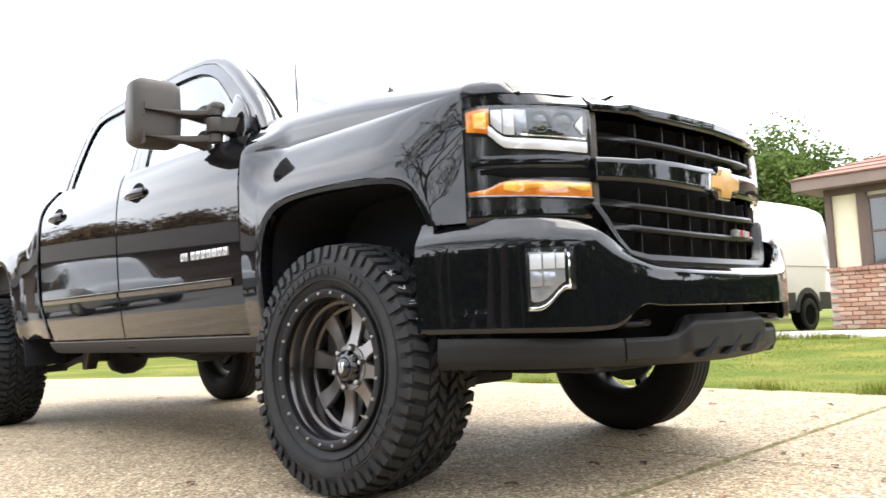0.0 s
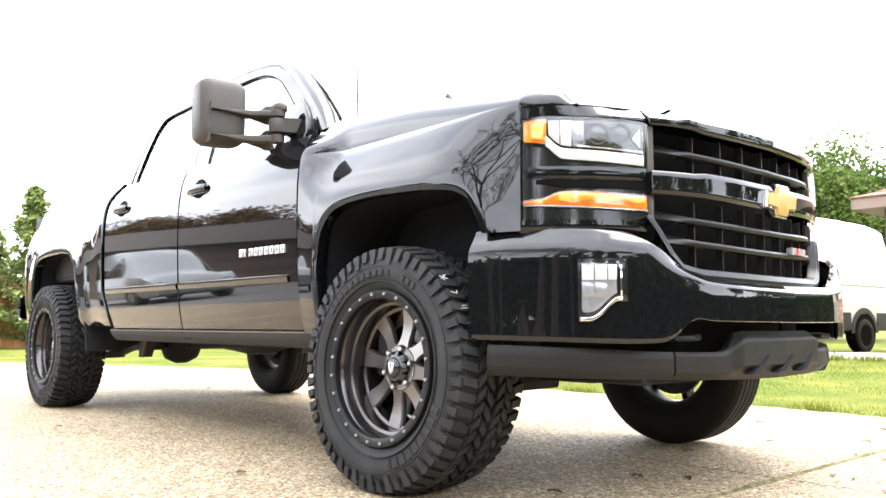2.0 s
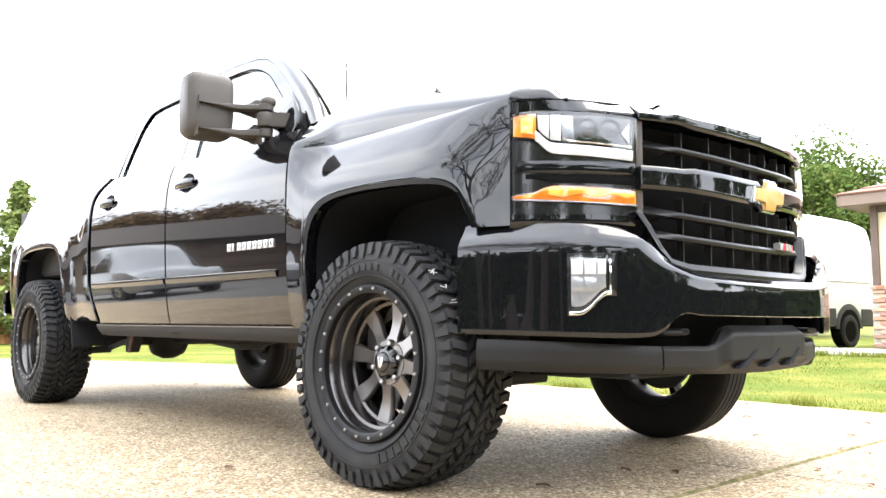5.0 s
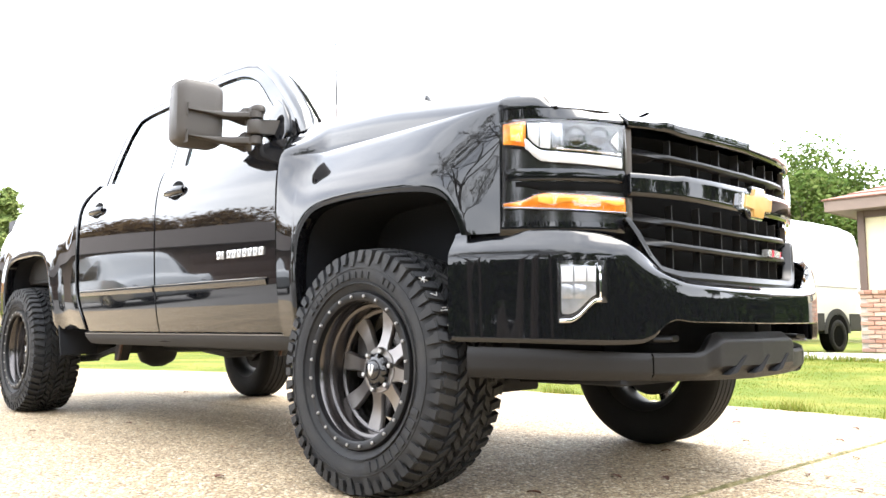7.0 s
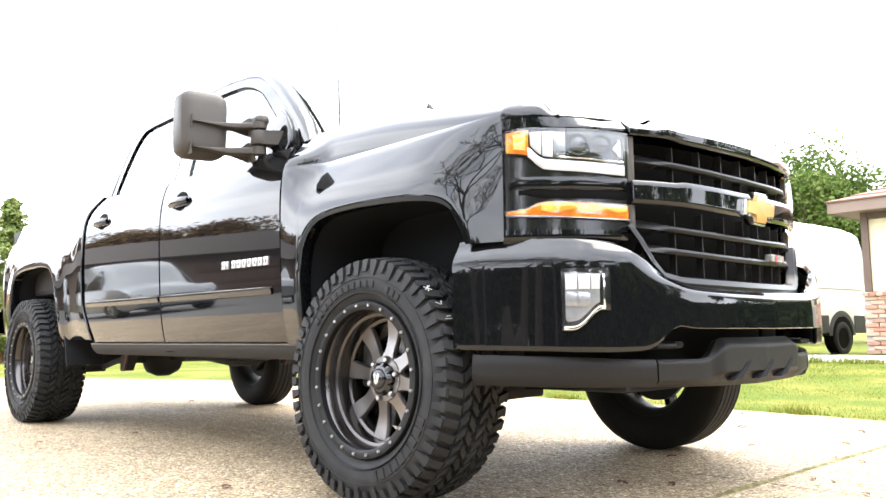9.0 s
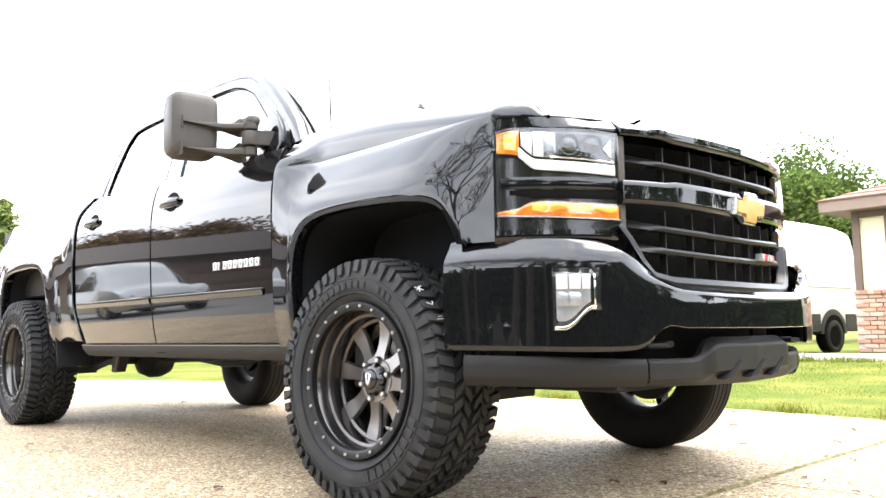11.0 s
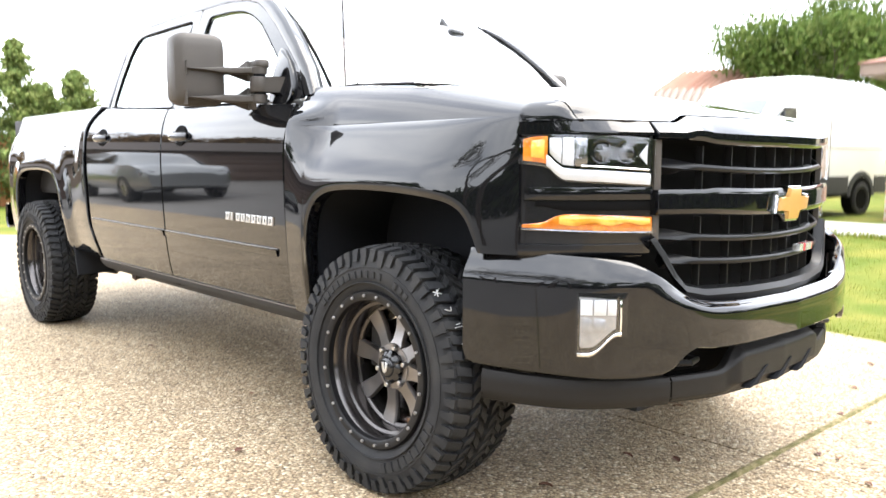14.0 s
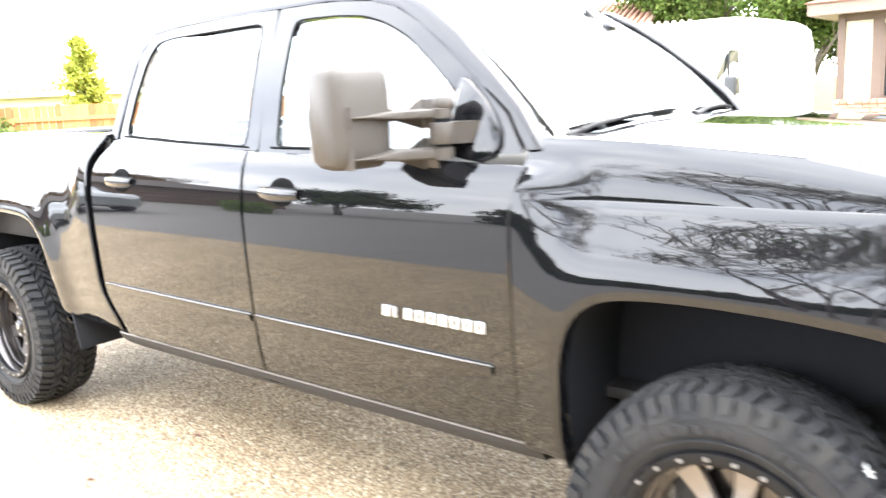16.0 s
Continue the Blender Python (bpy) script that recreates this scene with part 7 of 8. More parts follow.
def brick_house(m):
    """A low house: brick base, cream panels, brown boards, hipped shingle roof. Its corner stands at the origin, front along +x, facing -y."""
    h = thing("brick_house", "low house with brick base, cream panels, brown boards and shingle roof", "house", at=m)
    W, D, H = 10.0, 8.0, 2.52
    bm = bmesh.new()
    box(bm, (W / 2, D / 2 + 0.06, H / 2), (W - 0.02, D, H)); part("wall", bm, CREAM, h)
    bm = bmesh.new(); box(bm, (W / 2, 0.03, 0.52), (W, 0.10, 1.04)); part("brick_backing", bm, MORTAR, h)
    bm = bmesh.new(); box(bm, (0.03, 2.0, 0.52), (0.10, 4.0, 1.04)); part("brick_backing", bm, MORTAR, h)
    # bricks, in running bond
    bm = bmesh.new(); box(bm, (0, 0, 0), (0.203, 0.10, 0.066), bevel=0.005, seg=1)
    b0 = None
    rb = random.Random(2)
    for face in (0, 1):
        for r in range(13):
            n = 15 if face == 0 else 5
            for k in range(n):
                a = 0.10 + 0.215 * k + (0.107 if r % 2 else 0)
                z = 0.040 + 0.079 * r
                o = rb.uniform(-0.003, 0.004)
                mm = pose(a, -0.012 + o, z) if face == 0 else pose(-0.012 + o, a + 0.10, z, 0, 0, 90)
                if b0 is None:
                    b0 = part("brick", bm, BRICK, h, smooth=0); b0.matrix_basis = mm
                else:
                    share(b0, "brick", mm, h)
    # sloping sill course
    bm = bmesh.new(); box(bm, (0, 0, 0), (0.098, 0.17, 0.06), pose(0, 0, 0, 8, 0, 0), bevel=0.004, seg=1)
    s0 = part("sill_brick", bm, BRICK, h, smooth=0); s0.matrix_basis = pose(0.04, -0.03, 1.065)
    for k in range(1, 30):
        share(s0, "sill_brick", pose(0.04 + 0.108 * k, -0.03, 1.065), h)
    # boards and panels over the brick
    def board(name, x0, x1, z0, z1, mat, d=0.03, y0=0.055):
        bm = bmesh.new(); box(bm, ((x0 + x1) / 2, y0 - d / 2, (z0 + z1) / 2), (x1 - x0, d, z1 - z0), bevel=0.004, seg=1)
        return part(name, bm, mat, h)
    board("trim_board", 0.0, 0.11, 1.10, H, BROWN, 0.06)
    board("trim_board", 0.0, W, 2.40, 2.515, BROWN, 0.045)
    x = 0.50
    for k in range(3):
        board("trim_board", x, x + 0.16, 1.10, 2.40, BROWN, 0.05)
        w = thing("window", "", ""); w.parent = h; tagged(w, "tall narrow window with a pale frame")
        bm = bmesh.new(); box(bm, (x + 0.42, 0.045, 1.70), (0.50, 0.03, 1.16)); part("pane", bm, DARKGLASS, w)
        for q0, q1, z0, z1 in ((0.16, 0.20, 1.12, 2.30), (0.64, 0.70, 1.12, 2.30), (0.16, 0.70, 2.27, 2.33), (0.16, 0.70, 1.10, 1.14), (0.18, 0.66, 1.68, 1.72)):
            bm = bmesh.new(); box(bm, (x + (q0 + q1) / 2, 0.025, (z0 + z1) / 2), (q1 - q0, 0.05, z1 - z0), bevel=0.004, seg=1); part("frame", bm, CURTAIN if z1 > 1.8 and q0 > 0.6 else BROWN, w)
        board("trim_board", x + 0.70, x + 1.05, 1.10, 2.40, BROWN, 0.04)
        x += 2.2
    # eaves, fascia, hipped roof
    o = 0.36
    bm = bmesh.new(); box(bm, (W / 2, D / 2, H + 0.02), (W + 2 * o, D + 2 * o, 0.04)); part("soffit", bm, FASCIA, h)
    for c, s in (((W / 2, -o, H + 0.09), (W + 2 * o, 0.04, 0.20)), ((-o, D / 2, H + 0.09), (0.04, D + 2 * o + 0.04, 0.20)), ((W + o, D / 2, H + 0.09), (0.04, D + 2 * o + 0.04, 0.20)), ((W / 2, D + o, H + 0.09), (W + 2 * o, 0.04, 0.20))):
        bm = bmesh.new(); box(bm, c, s, bevel=0.006, seg=1); part("fascia", bm, FASCIA, h)
    e, zr = o + 0.05, H + 0.19
    R = 0.36 * (D / 2 + e)
    A = [Vector((-e, -e, zr)), Vector((W + e, -e, zr)), Vector((W + e, D + e, zr)), Vector((-e, D + e, zr)), Vector((D / 2, D / 2, zr + R)), Vector((W - D / 2, D / 2, zr + R))]
    bm = bmesh.new()
    vs = [bm.verts.new(p) for p in A]
    for f in ((0, 1, 5, 4), (1, 2, 5), (2, 3, 4, 5), (3, 0, 4), (3, 2, 1, 0)):
        bm.faces.new([vs[i] for i in f])
    roof = part("roof", bm, ROOFBROWN, h, smooth=0)
    # shingle courses on the two slopes in view
    for P0, P1, T0, T1 in ((A[0], A[1], A[4], A[5]), (A[3], A[0], A[4], A[4])):
        for k in range(14):
            t = k / 14
            a, b = P0.lerp(T0, t), P1.lerp(T1, t)
            a2, b2 = P0.lerp(T0, t + 1 / 14), P1.lerp(T1, t + 1 / 14)
            nrm = (b - a).cross(a2 - a).normalized()
            bm = bmesh.new()
            q = [bm.verts.new(p) for p in (a + nrm * 0.022, b + nrm * 0.022, b2 + nrm * 0.004, a2 + nrm * 0.004, a, b)]
            for f in ((0, 1, 2, 3), (4, 5, 1, 0)):
                bm.faces.new([q[i] for i in f])
            part("shingle_course", bm, ROOFBROWN, roof, smooth=0)
    return h


brick_house(Matrix.Translation((-2.70, 11.55, 0.15)) @ Matrix.Diagonal((1, 1, 0.935, 1)))
# path before the house and the van's pad
bm = bmesh.new(); box(bm, (1.2, 9.85, 0.075), (9.6, 1.75, 0.17), bevel=0.01)
tagged(part("path", bm, CONCRETE), "pale concrete path before the brick house", kind="structure")

# ---- cream house with tiled roofs, fences ----
TILE = rand_mat("clay_tile", ((0.252, 0.120, 0.078), (0.300, 0.162, 0.108), (0.276, 0.180, 0.132)), 0.85, bump=0.3, bscale=30)
PALETILE = rand_mat("pale_tile", ((0.156, 0.121, 0.098), (0.203, 0.160, 0.129), (0.179, 0.136, 0.109)), 0.85, bump=0.3, bscale=30)
FENCEWOOD = rand_mat("fence_wood", ((0.26, 0.10, 0.035), (0.35, 0.15, 0.055), (0.41, 0.19, 0.075)), 0.8, bump=0.3, bscale=40)


def tiled_house(m, W, D, H, label, tile=PALETILE, wall=CREAM, rise=1.3):
    """A gabled house with rows of half-round tiles; front along +x, facing -y."""
    h = thing("tiled_house", label, "house", at=m)
    bm = bmesh.new(); box(bm, (W / 2, D / 2, H / 2), (W, D, H)); part("wall", bm, wall, h)
    e = 0.5
    for side in (0, 1):
        bm = bmesh.new()
        P = [(-e, -e if side == 0 else D + e, H - 0.05), (W + e, -e if side == 0 else D + e, H - 0.05), (W + e, D / 2, H + rise), (-e, D / 2, H + rise)]
        A = [bm.verts.new(p) for p in P]; B = [bm.verts.new((p[0], p[1], p[2] - 0.10)) for p in P]
        bm.faces.new(A); bm.faces.new(B[::-1])
        for i in range(4):
            bm.faces.new((A[i], B[i], B[(i + 1) % 4], A[(i + 1) % 4]))
        roof = part("roof", bm, tile, h, smooth=0)
        if side == 0:
            bm = bmesh.new()
            n = 8
            p0, p1 = Vector((0, -e - 0.05, H - 0.03)), Vector((0, D / 2, H + rise + 0.02))
            ring = []
            for p in (p0, p1):
                ring.append([bm.verts.new(p + Vector((0.085 * math.cos(math.pi * k / n), 0, 0.075 * math.sin(math.pi * k / n)))) for k in range(n + 1)])
            for k in range(n):
                bm.faces.new((ring[0][k], ring[0][k + 1], ring[1][k + 1], ring[1][k]))
            bm.faces.new(ring[0])
            t0 = part("roof_tile", bm, tile, roof)
            cnt = int((W + 2 * e) / 0.25)
            t0.matrix_basis = Matrix.Translation((-e + 0.12, 0, 0))
            for k in range(1, cnt):
                share(t0, "roof_tile", Matrix.Translation((-e + 0.12 + 0.25 * k, 0, 0)), roof)
    bm = bmesh.new()
    for x in (0.0, W):
        A = [bm.verts.new((x + (0.01 if x else -0.01), y, z)) for y, z in ((0, H), (D, H), (D / 2, H + rise - 0.06))]
        bm.faces.new(A)
    part("gable", bm, wall, h)
    for c, s in (((W / 2, -e - 0.02, H - 0.12), (W + 2 * e, 0.04, 0.16)),):
        bm = bmesh.new(); box(bm, c, s); part("fascia", bm, CURTAIN, h)
    w = thing("window", "", ""); w.parent = h; tagged(w, "white framed window")
    for k, x in enumerate((0.55, W * 0.55)):
        bm = bmesh.new(); box(bm, (x, -0.01, H * 0.62), (0.5, 0.03, 0.6)); part("pane", bm, DARKGLASS, w)
        for dx, dz, sx, sz in ((-0.27, 0, 0.06, 0.72), (0.27, 0, 0.06, 0.72), (0, 0.33, 0.6, 0.06), (0, -0.33, 0.6, 0.06), (0, 0, 0.03, 0.6)):
            bm = bmesh.new(); box(bm, (x + dx, -0.02, H * 0.62 + dz), (sx, 0.05, sz)); part("frame", bm, LAMPWHITE, w)
    return h


tiled_house(pose(-12.5, 19.7, 0.0, 0, 0, 24), 3.6, 5.0, 2.42, "cream house with pale clay tiled roof beyond the van", PALETILE, rise=1.1)
tiled_house(pose(-16.3, 26.2, 0.0, 0, 0, 12), 2.9, 7.0, 3.75, "taller house behind with red clay tiled roof", TILE, rise=1.3)
tiled_house(pose(-27.5, 9.0, 0.05, 0, 0, 62), 9.0, 7.0, 2.3, "cream house with pale roof beyond the wooden fence", PALETILE, rise=1.4)


def board_fence(at, turn, length, height, label):
    f = thing("board_fence", label, "fence", "fences", at=pose(*at, 0, 0, turn))
    bm = bmesh.new(); box(bm, (0, 0, height / 2), (0.135, 0.020, height), bevel=0.004, seg=1)
    b0, n = None, int(length / 0.142)
    rb = random.Random(n)
    for k in range(n):
        m = pose(0.07 + 0.142 * k, rb.uniform(-0.003, 0.003), rb.uniform(-0.012, 0.012))
        if b0 is None:
            b0 = part("board", bm, FENCEWOOD, f, smooth=0); b0.matrix_basis = m
        else:
            share(b0, "board", m, f)
    for z in (0.35, height - 0.3):
        bm = bmesh.new(); box(bm, (length / 2, -0.035, z), (length, 0.045, 0.09)); part("rail", bm, FENCEWOOD, f)
    bm = bmesh.new(); box(bm, (0, 0.055, height / 2), (0.09, 0.09, height + 0.06)); p0 = part("post", bm, FENCEWOOD, f)
    for k in range(1, int(length / 2.4) + 1):
        share(p0, "post", Matrix.Translation((2.4 * k, 0, 0)), f)
    return f


board_fence((-21.6, -2.6, 0.0), 66.5, 15.5, 1.75, "orange-brown wooden board fence at the end of the lawn")
board_fence((-15.6, 11.5, 0.1), 68, 8.8, 1.75, "brown wooden board fence beside the cream house")

# ---- white cargo van ----
VANWHITE = mk("van_white", (0.80, 0.80, 0.79), 0.22, coat=1.0, var=0.04, scale=2)
VANGREY = mk("van_cladding", (0.034, 0.035, 0.037), 0.6, bump=0.1, bscale=400)


def cargo_van(m):
    """Front along +x from the rear axle; half width 1.0."""
    v = thing("cargo_van", "white high-roof cargo van with grey lower cladding on the grass", "van", at=m)
    # outline by station: x, bottom, belt half width, roof height, roof half width
    st = [(-1.20, 0.62, 0.97, 2.50, 0.80), (-1.16, 0.48, 0.985, 2.60, 0.84), (-0.6, 0.45, 1.0, 2.66, 0.87), (0.4, 0.45, 1.0, 2.68, 0.88), (1.6, 0.45, 1.0, 2.68, 0.88), (2.2, 0.45, 1.0, 2.62, 0.87),
          (2.55, 0.45, 1.0, 2.50, 0.86), (2.78, 0.45, 1.0, 2.34, 0.84), (2.95, 0.45, 1.0, 2.18, 0.82), (3.30, 0.45, 1.0, 1.82, 0.80), (3.66, 0.45, 0.995, 1.44, 0.80), (3.85, 0.44, 0.99, 1.28, 0.82), (4.2, 0.40, 0.97, 1.16, 0.80),
          (4.52, 0.36, 0.92, 1.03, 0.76), (4.68, 0.36, 0.86, 0.95, 0.70), (4.74, 0.40, 0.78, 0.80, 0.64)]
    bm = bmesh.new()
    rows = []
    for x, b, w, r, rw in st:
        prof = [(0.0, b), (w * 0.9, b), (w * 0.985, b + 0.08), (w, b + (r - b) * 0.30), (w * 0.995, b + (r - b) * 0.42), (w * 0.97 + rw * 0.03, b + (r - b) * 0.6), (rw * 0.35 + w * 0.65, b + (r - b) * 0.80),
                (rw * 0.85 + w * 0.15, b + (r - b) * 0.93), (rw * 0.92, b + (r - b) * 0.975), (rw * 0.6, r), (0.0, r + 0.012)]
        ring = [Vector((x, -y, z)) for y, z in prof] + [Vector((x, y, z)) for y, z in prof[-2:0:-1]]
        rows.append([bm.verts.new(p) for p in ring])
    k = len(rows[0])
    for A, B in zip(rows, rows[1:]):
        for i in range(k):
            bm.faces.new((A[i], A[(i + 1) % k], B[(i + 1) % k], B[i]))
    bm.faces.new(rows[0][::-1]); bm.faces.new(rows[-1])
    body = part("body", bm, VANWHITE, v, "white painted body", smooth=40)
    for s in (1, -1):
        # lower cladding and wheel arches
        def strip(x0, x1, z0, z1, mat, nm, d=0.014):
            bm = bmesh.new(); box(bm, ((x0 + x1) / 2, s * (1.0 + d / 2 - 0.006), (z0 + z1) / 2), (x1 - x0, d, z1 - z0), bevel=0.005, seg=1); return part(nm, bm, mat, v)
        strip(-1.15, -0.52, 0.46, 0.80, VANGREY, "cladding"); strip(0.52, 3.05, 0.46, 0.80, VANGREY, "cladding"); strip(4.02, 4.35, 0.46, 0.72, VANGREY, "cladding", 0.02)
        for cx in (0.0, 3.55):
            bm = bmesh.new()
            rows = []
            for q in range(17):
                a = math.pi * q / 16
                rows.append([Vector((cx + rr * math.cos(a) * 1.08, s * yy, 0.40 + rr * math.sin(a))) for rr, yy in ((0.39, 0.80), (0.39, 1.012), (0.46, 1.018), (0.50, 1.004))])
            sheet(bm, rows, 0.01, (0, s, 0), 0)
            part("wheel_arch", bm, VANGREY, v)
            # near-black drum flush with the side: the wheel well's shade as colour
            bm = bmesh.new(); lathe(bm, [(0.0, 0.385), (0.205, 0.385), (0.2055, 0.02)], 28, "y"); 
            for q in bm.verts:
                q.co = Vector((q.co.x * 1.05 + cx, s * (0.812 + q.co.y * 0.965), q.co.z + 0.40))
            part("arch_shade", bm, SEAM, v)
        # windows: cab door
        bm = bmesh.new()
        pts = [(2.42, 1.30), (3.52, 1.28), (3.38, 1.44), (2.92, 1.96), (2.80, 2.04), (2.44, 2.04)]
        A = [bm.verts.new((x, s * (1.012 - 0.11 * max(0, z - 1.70) - 0.055 * smoothstep(2.95, 3.5, x)), z)) for x, z in pts]
        B = [bm.verts.new((x, s * (0.960 - 0.11 * max(0, z - 1.70) - 0.055 * smoothstep(2.95, 3.5, x)), z)) for x, z in pts]
        bm.faces.new(A); bm.faces.new(B)
        for i in range(len(A)):
            bm.faces.new((A[i], B[i], B[(i + 1) % len(A)], A[(i + 1) % len(A)]))
        part("side_window", bm, DARKGLASS, v, "dark cab side window", smooth=0)
        bm = bmesh.new(); box(bm, (2.86, s * 0.998, 1.64), (0.035, 0.03, 0.66)); part("window_bar", bm, VANGREY, v)
        # door lines and handle
        for x in (2.52, 1.25):
            bm = bmesh.new(); box(bm, (x, s * 0.996, 1.20), (0.006, 0.012, 1.30)); part("seam", bm, SEAM, v)
        bm = bmesh.new(); box(bm, (0.4, s * 0.999, 1.33), (3.0, 0.010, 0.010)); part("side_rail", bm, VANGREY, v)
        bm = bmesh.new(); box(bm, (2.72, s * 1.012, 1.26), (0.20, 0.035, 0.035), bevel=0.01); part("handle", bm, VANGREY, v)
        # mirror
        bm = bmesh.new()
        box(bm, (3.22, s * 1.20, 1.42), (0.12, 0.20, 0.36), bevel=0.045, seg=3)
        box(bm, (3.25, s * 1.06, 1.32), (0.07, 0.16, 0.09), bevel=0.02)
        part("side_mirror", bm, VANGREY, v, "black side mirror")
        # lamps
        bm = bmesh.new(); box(bm, (4.42, s * 0.80, 0.98), (0.42, 0.20, 0.26), pose(0, 0, 0, 0, 32, s * -22), bevel=0.05, seg=3); part("headlamp", bm, REFLECTOR, v, "van headlamp")
        bm = bmesh.new(); box(bm, (4.16, s * 0.955, 1.14), (0.16, 0.06, 0.08), pose(0, 0, 0, 0, 20, 0), bevel=0.02); part("indicator", bm, AMBER, v)
        bm = bmesh.new(); box(bm, (-1.17, s * 0.93, 1.30), (0.06, 0.10, 0.62), bevel=0.02); part("tail_lamp", bm, REDLENS, v)
    # windscreen, hood lip, grille, bumper
    bm = bmesh.new()
    rows = []
    for j in range(13):
        q = -1 + 2 * j / 12
        c = 1 - q * q
        rows.append([Vector((3.62 - 0.70 * t + 0.10 * c * (1 - 0.3 * t) + 0.045, q * (0.82 - 0.07 * t), 1.40 + 0.76 * t + 0.030)) for t in (0, 0.2, 0.4, 0.6, 0.8, 1.0)])
    sheet(bm, rows, 0.01, (1, 0, 0.6), 0)
    part("windscreen", bm, mk("van_screen", (0.06, 0.07, 0.075), 0.05, coat=1.0), v, "dark raked van windscreen")
    for y0 in (-0.7, 0.0):
        bm = bmesh.new(); tube(bm, [(3.80 - 0.1 * abs(y0), y0, 1.40), (3.76, y0 + 0.6, 1.43)], 0.012, 6); part("wiper", bm, VANGREY, v)
    bm = bmesh.new(); box(bm, (4.66, 0, 0.78), (0.12, 1.10, 0.30), bevel=0.04, seg=3); part("grille", bm, VANGREY, v, "dark van grille")
    bm = bmesh.new(); box(bm, (4.66, 0, 0.47), (0.18, 1.66, 0.28), bevel=0.07, seg=3); part("bumper", bm, VANGREY, v, "grey plastic bumper")
    bm = bmesh.new(); box(bm, (-1.24, 0, 0.52), (0.16, 1.86, 0.16), bevel=0.04, seg=2); part("rear_bumper", bm, VANGREY, v)
    bm = bmesh.new(); box(bm, (1.7, 0, 0.44), (5.2, 1.5, 0.12)); part("underbody", bm, SEAM, v)
    # wheels
    w0 = None
    for x, y in ((0, -0.905), (0, 0.905), (3.55, -0.905), (3.55, 0.905)):
        mm = pose(x, y, 0.345, 0, 0, 0 if y < 0 else 180)
        if w0 is None:
            w0 = thing("wheel", "", ""); w0.parent = v; tagged(w0, "black steel van wheel")
            bm = bmesh.new(); lathe(bm, [(-0.11, 0.21), (-0.125, 0.24), (-0.12, 0.31), (-0.095, 0.342), (0.095, 0.342), (0.12, 0.31), (0.11, 0.21)], 40, "y", closed=True); part("tyre", bm, RUBBER, w0)
            bm = bmesh.new(); lathe(bm, [(-0.10, 0.215), (-0.085, 0.19), (-0.05, 0.17), (-0.06, 0.10), (-0.09, 0.07), (-0.095, 0.002)], 32, "y"); part("rim", bm, RINGBLACK, w0)
            # near-black discs on the rim carry the shade of its holes in their colour
            bm = bmesh.new(); lathe(bm, [(-0.075, 0.004), (-0.075, 0.022), (-0.04, 0.026)], 10, "y"); hb = part("hole_shade", bm, SEAM, w0)
            for k in range(10):
                a = 2 * math.pi * k / 10
                mh = pose(0.14 * math.cos(a), 0.012, 0.14 * math.sin(a))
                if k == 0:
                    hb.matrix_basis = mh
                else:
                    share(hb, "hole_shade", mh, w0)
            w0.matrix_basis = mm
        else:
            copy_thing(w0, mm)
    return v


cargo_van(pose(-5.08, 14.3, 0.042, 0, 0, 264.3))

# ---- what the paint mirrors: a parked car and houses across the driveway ----
SILVER = mk("silver_paint", (0.26, 0.27, 0.275), 0.3, metal=0.6, coat=1.0, var=0.05)


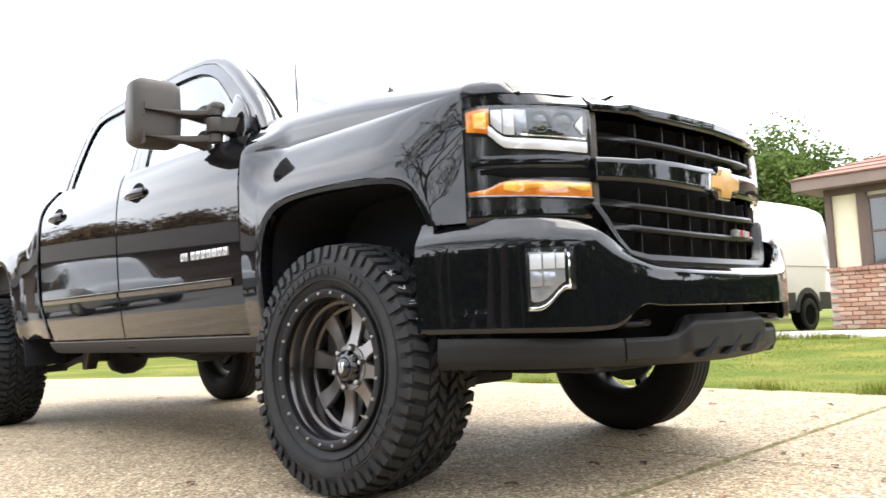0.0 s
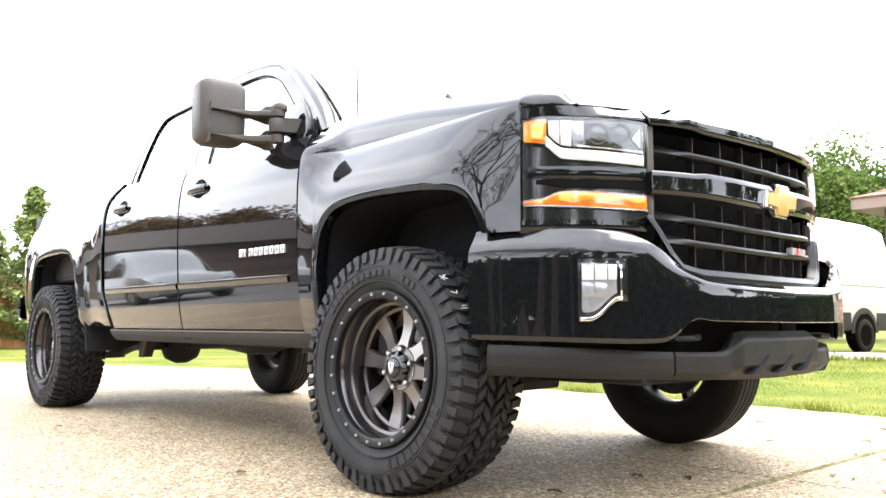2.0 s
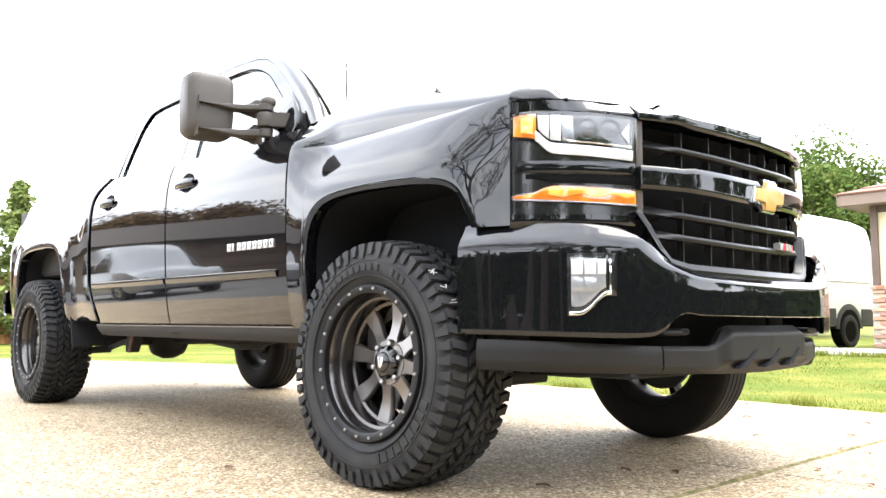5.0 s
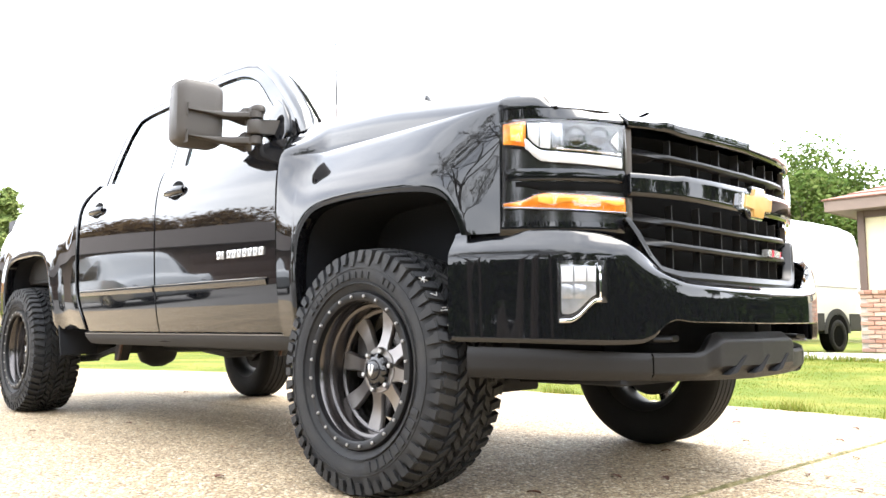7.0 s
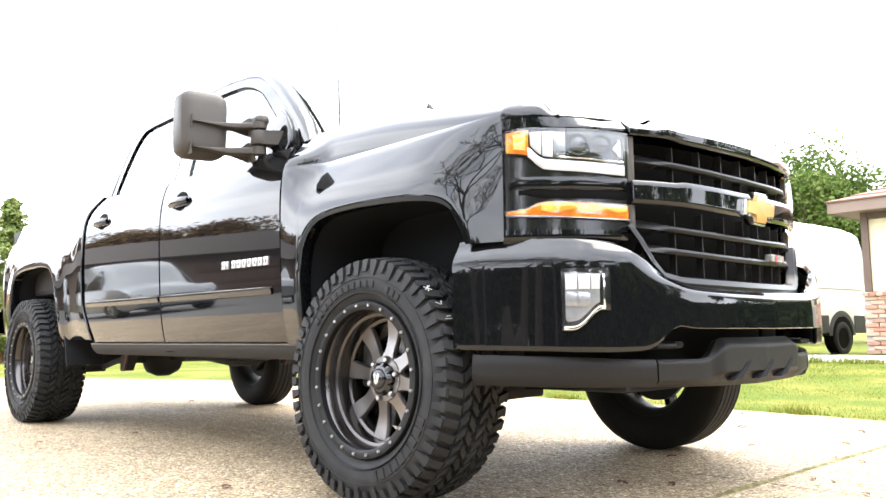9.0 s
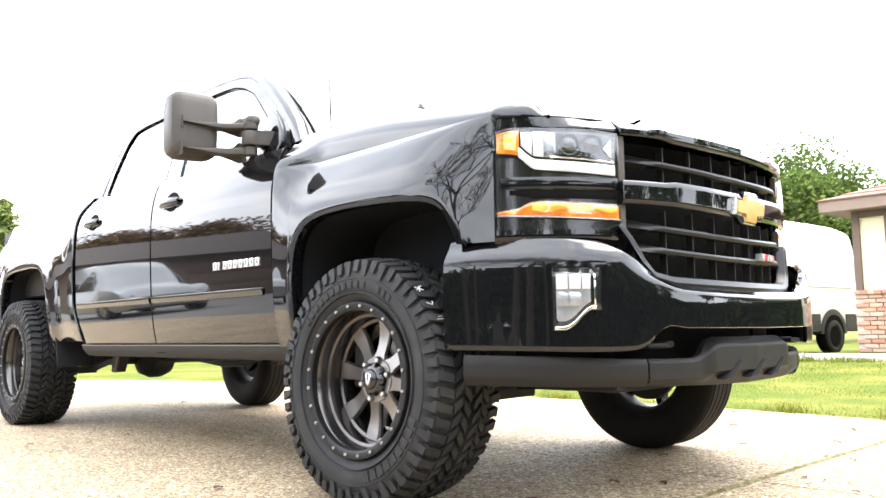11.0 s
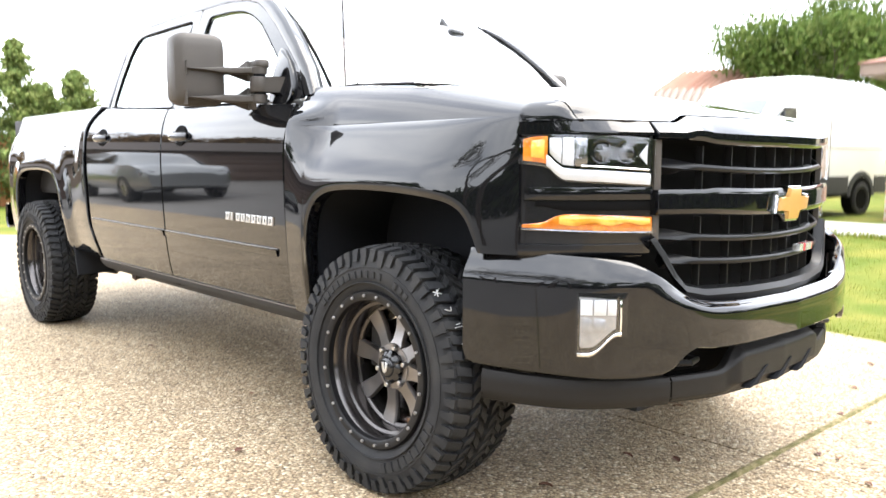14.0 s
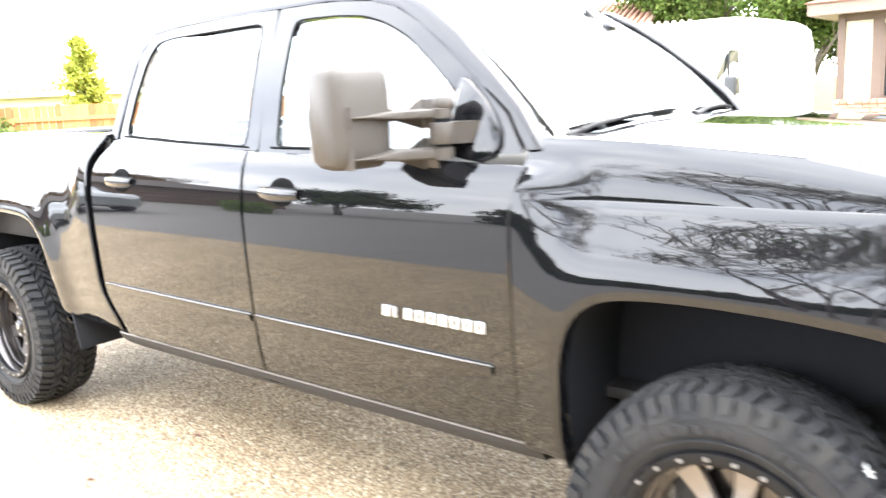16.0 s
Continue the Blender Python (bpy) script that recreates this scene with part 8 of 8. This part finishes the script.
def parked_car(m):
    c = thing("parked_suv", "silver sport utility car with dark windows standing on the driveway", "car", at=m)
    st = [(-2.3, 0.55, 0.82, 1.05, 0.80), (-2.25, 0.35, 0.88, 1.66, 0.62), (-2.0, 0.30, 0.92, 1.74, 0.66), (-0.6, 0.28, 0.94, 1.78, 0.68), (0.3, 0.28, 0.94, 1.74, 0.66), (0.75, 0.28, 0.94, 1.50, 0.64), (1.15, 0.28, 0.94, 1.16, 0.66),
          (1.9, 0.28, 0.92, 1.06, 0.66), (2.2, 0.32, 0.86, 0.95, 0.62), (2.35, 0.40, 0.74, 0.80, 0.56)]
    bm = bmesh.new()
    rows = []
    for x, b, w, r, rw in st:
        belt = min(1.06, r - 0.02)
        prof = [(0, b), (w * 0.92, b), (w, b + 0.14), (w, 0.70 if belt > 0.75 else belt * 0.8), (w * 0.97, belt), (rw + 0.03, r - 0.06), (rw * 0.8, r), (0, r + 0.02)]
        ring = [Vector((x, -y, z)) for y, z in prof] + [Vector((x, y, z)) for y, z in prof[-2:0:-1]]
        rows.append([bm.verts.new(p) for p in ring])
    k = len(rows[0])
    for A, B in zip(rows, rows[1:]):
        for i in range(k):
            bm.faces.new((A[i], A[(i + 1) % k], B[(i + 1) % k], B[i]))
    bm.faces.new(rows[0][::-1]); bm.faces.new(rows[-1])
    part("body", bm, SILVER, c, smooth=40)
    for s in (1, -1):
        for pts in (((-1.98, 1.10), (-1.05, 1.10), (-1.05, 1.62), (-1.85, 1.58)), ((-0.97, 1.10), (-0.15, 1.10), (-0.15, 1.64), (-0.97, 1.63)), ((-0.07, 1.10), (0.92, 1.10), (0.42, 1.58), (-0.07, 1.63))):
            bm = bmesh.new()
            A = [bm.verts.new((x, s * (0.935 - 0.40 * (z - 1.06)), z)) for x, z in pts]
            B = [bm.verts.new((x, s * (0.90 - 0.40 * (z - 1.06)), z)) for x, z in pts]
            bm.faces.new(A); bm.faces.new(B)
            for i in range(4):
                bm.faces.new((A[i], B[i], B[(i + 1) % 4], A[(i + 1) % 4]))
            part("side_window", bm, DARKGLASS, c, "dark car window", smooth=0)
        bm = bmesh.new(); box(bm, (2.15, s * 0.70, 0.80), (0.22, 0.30, 0.16), bevel=0.04); part("headlamp", bm, REFLECTOR, c)
        for x in (-1.35, 1.45):
            bm = bmesh.new(); lathe(bm, [(-0.12, 0.22), (-0.12, 0.34), (-0.09, 0.365), (0.09, 0.365), (0.12, 0.34), (0.12, 0.22)], 32, "y", (x, s * 0.83, 0.36), closed=True); w = part("wheel", bm, RUBBER, c)
            bm = bmesh.new(); lathe(bm, [(-0.10, 0.225), (-0.06, 0.19), (-0.07, 0.06), (-0.09, 0.002)], 24, "y")
            for q in bm.verts:
                q.co = Vector((q.co.x + x, s * (0.83 - q.co.y * 1.0), q.co.z + 0.36))
            part("rim", bm, STEEL, w)
    return c


parked_car(pose(-14.2, -5.9, 0, 0, 0, 4))


def far_house(m, wall, roofm, label):
    h = thing("far_house", label, "house", at=m)
    W, D, H = 16.0, 9.0, 2.6
    bm = bmesh.new(); box(bm, (0, D / 2, H / 2), (W, D, H)); part("wall", bm, wall, h)
    bm = bmesh.new()
    e = 0.6
    A = [bm.verts.new(p) for p in ((-W / 2 - e, -e, H), (W / 2 + e, -e, H), (W / 2 + e, D + e, H), (-W / 2 - e, D + e, H), (-W / 2 + 3.5, D / 2, H + 1.6), (W / 2 - 3.5, D / 2, H + 1.6))]
    for f in ((0, 1, 5, 4), (1, 2, 5), (2, 3, 4, 5), (3, 0, 4), (3, 2, 1, 0)):
        bm.faces.new([A[i] for i in f])
    part("roof", bm, roofm, h, smooth=0)
    bm = bmesh.new(); box(bm, (-4.0, -0.02, 1.1), (4.9, 0.06, 2.2), bevel=0.01); d = part("garage_door", bm, BROWN, h)
    for k in range(4):
        bm = bmesh.new(); box(bm, (-4.0, -0.055, 0.28 + 0.55 * k), (4.7, 0.02, 0.46), bevel=0.01); part("panel", bm, BROWN, d)
    for x in (1.2, 4.6):
        bm = bmesh.new(); box(bm, (x, -0.01, 1.45), (1.7, 0.05, 1.2)); w = part("window", bm, DARKGLASS, h)
        bm = bmesh.new(); box(bm, (x, -0.03, 0.82), (1.85, 0.07, 0.07)); part("sill", bm, LAMPWHITE, w)
        bm = bmesh.new(); box(bm, (x, -0.03, 1.45), (0.06, 0.06, 1.2)); part("frame", bm, LAMPWHITE, w)
    return h


FARROOF = mk("far_roof", (0.075, 0.063, 0.056), 0.9, var=0.2, scale=3, fine=0.15, fscale=30)
BRICKFAR = mk("far_brick", (0.14, 0.105, 0.082), 0.9, var=0.25, scale=8, fine=0.15, fscale=40)
far_house(pose(-25.0, -10.8, 0, 0, 0, 113), BRICKFAR, FARROOF, "brown brick house across the driveway")
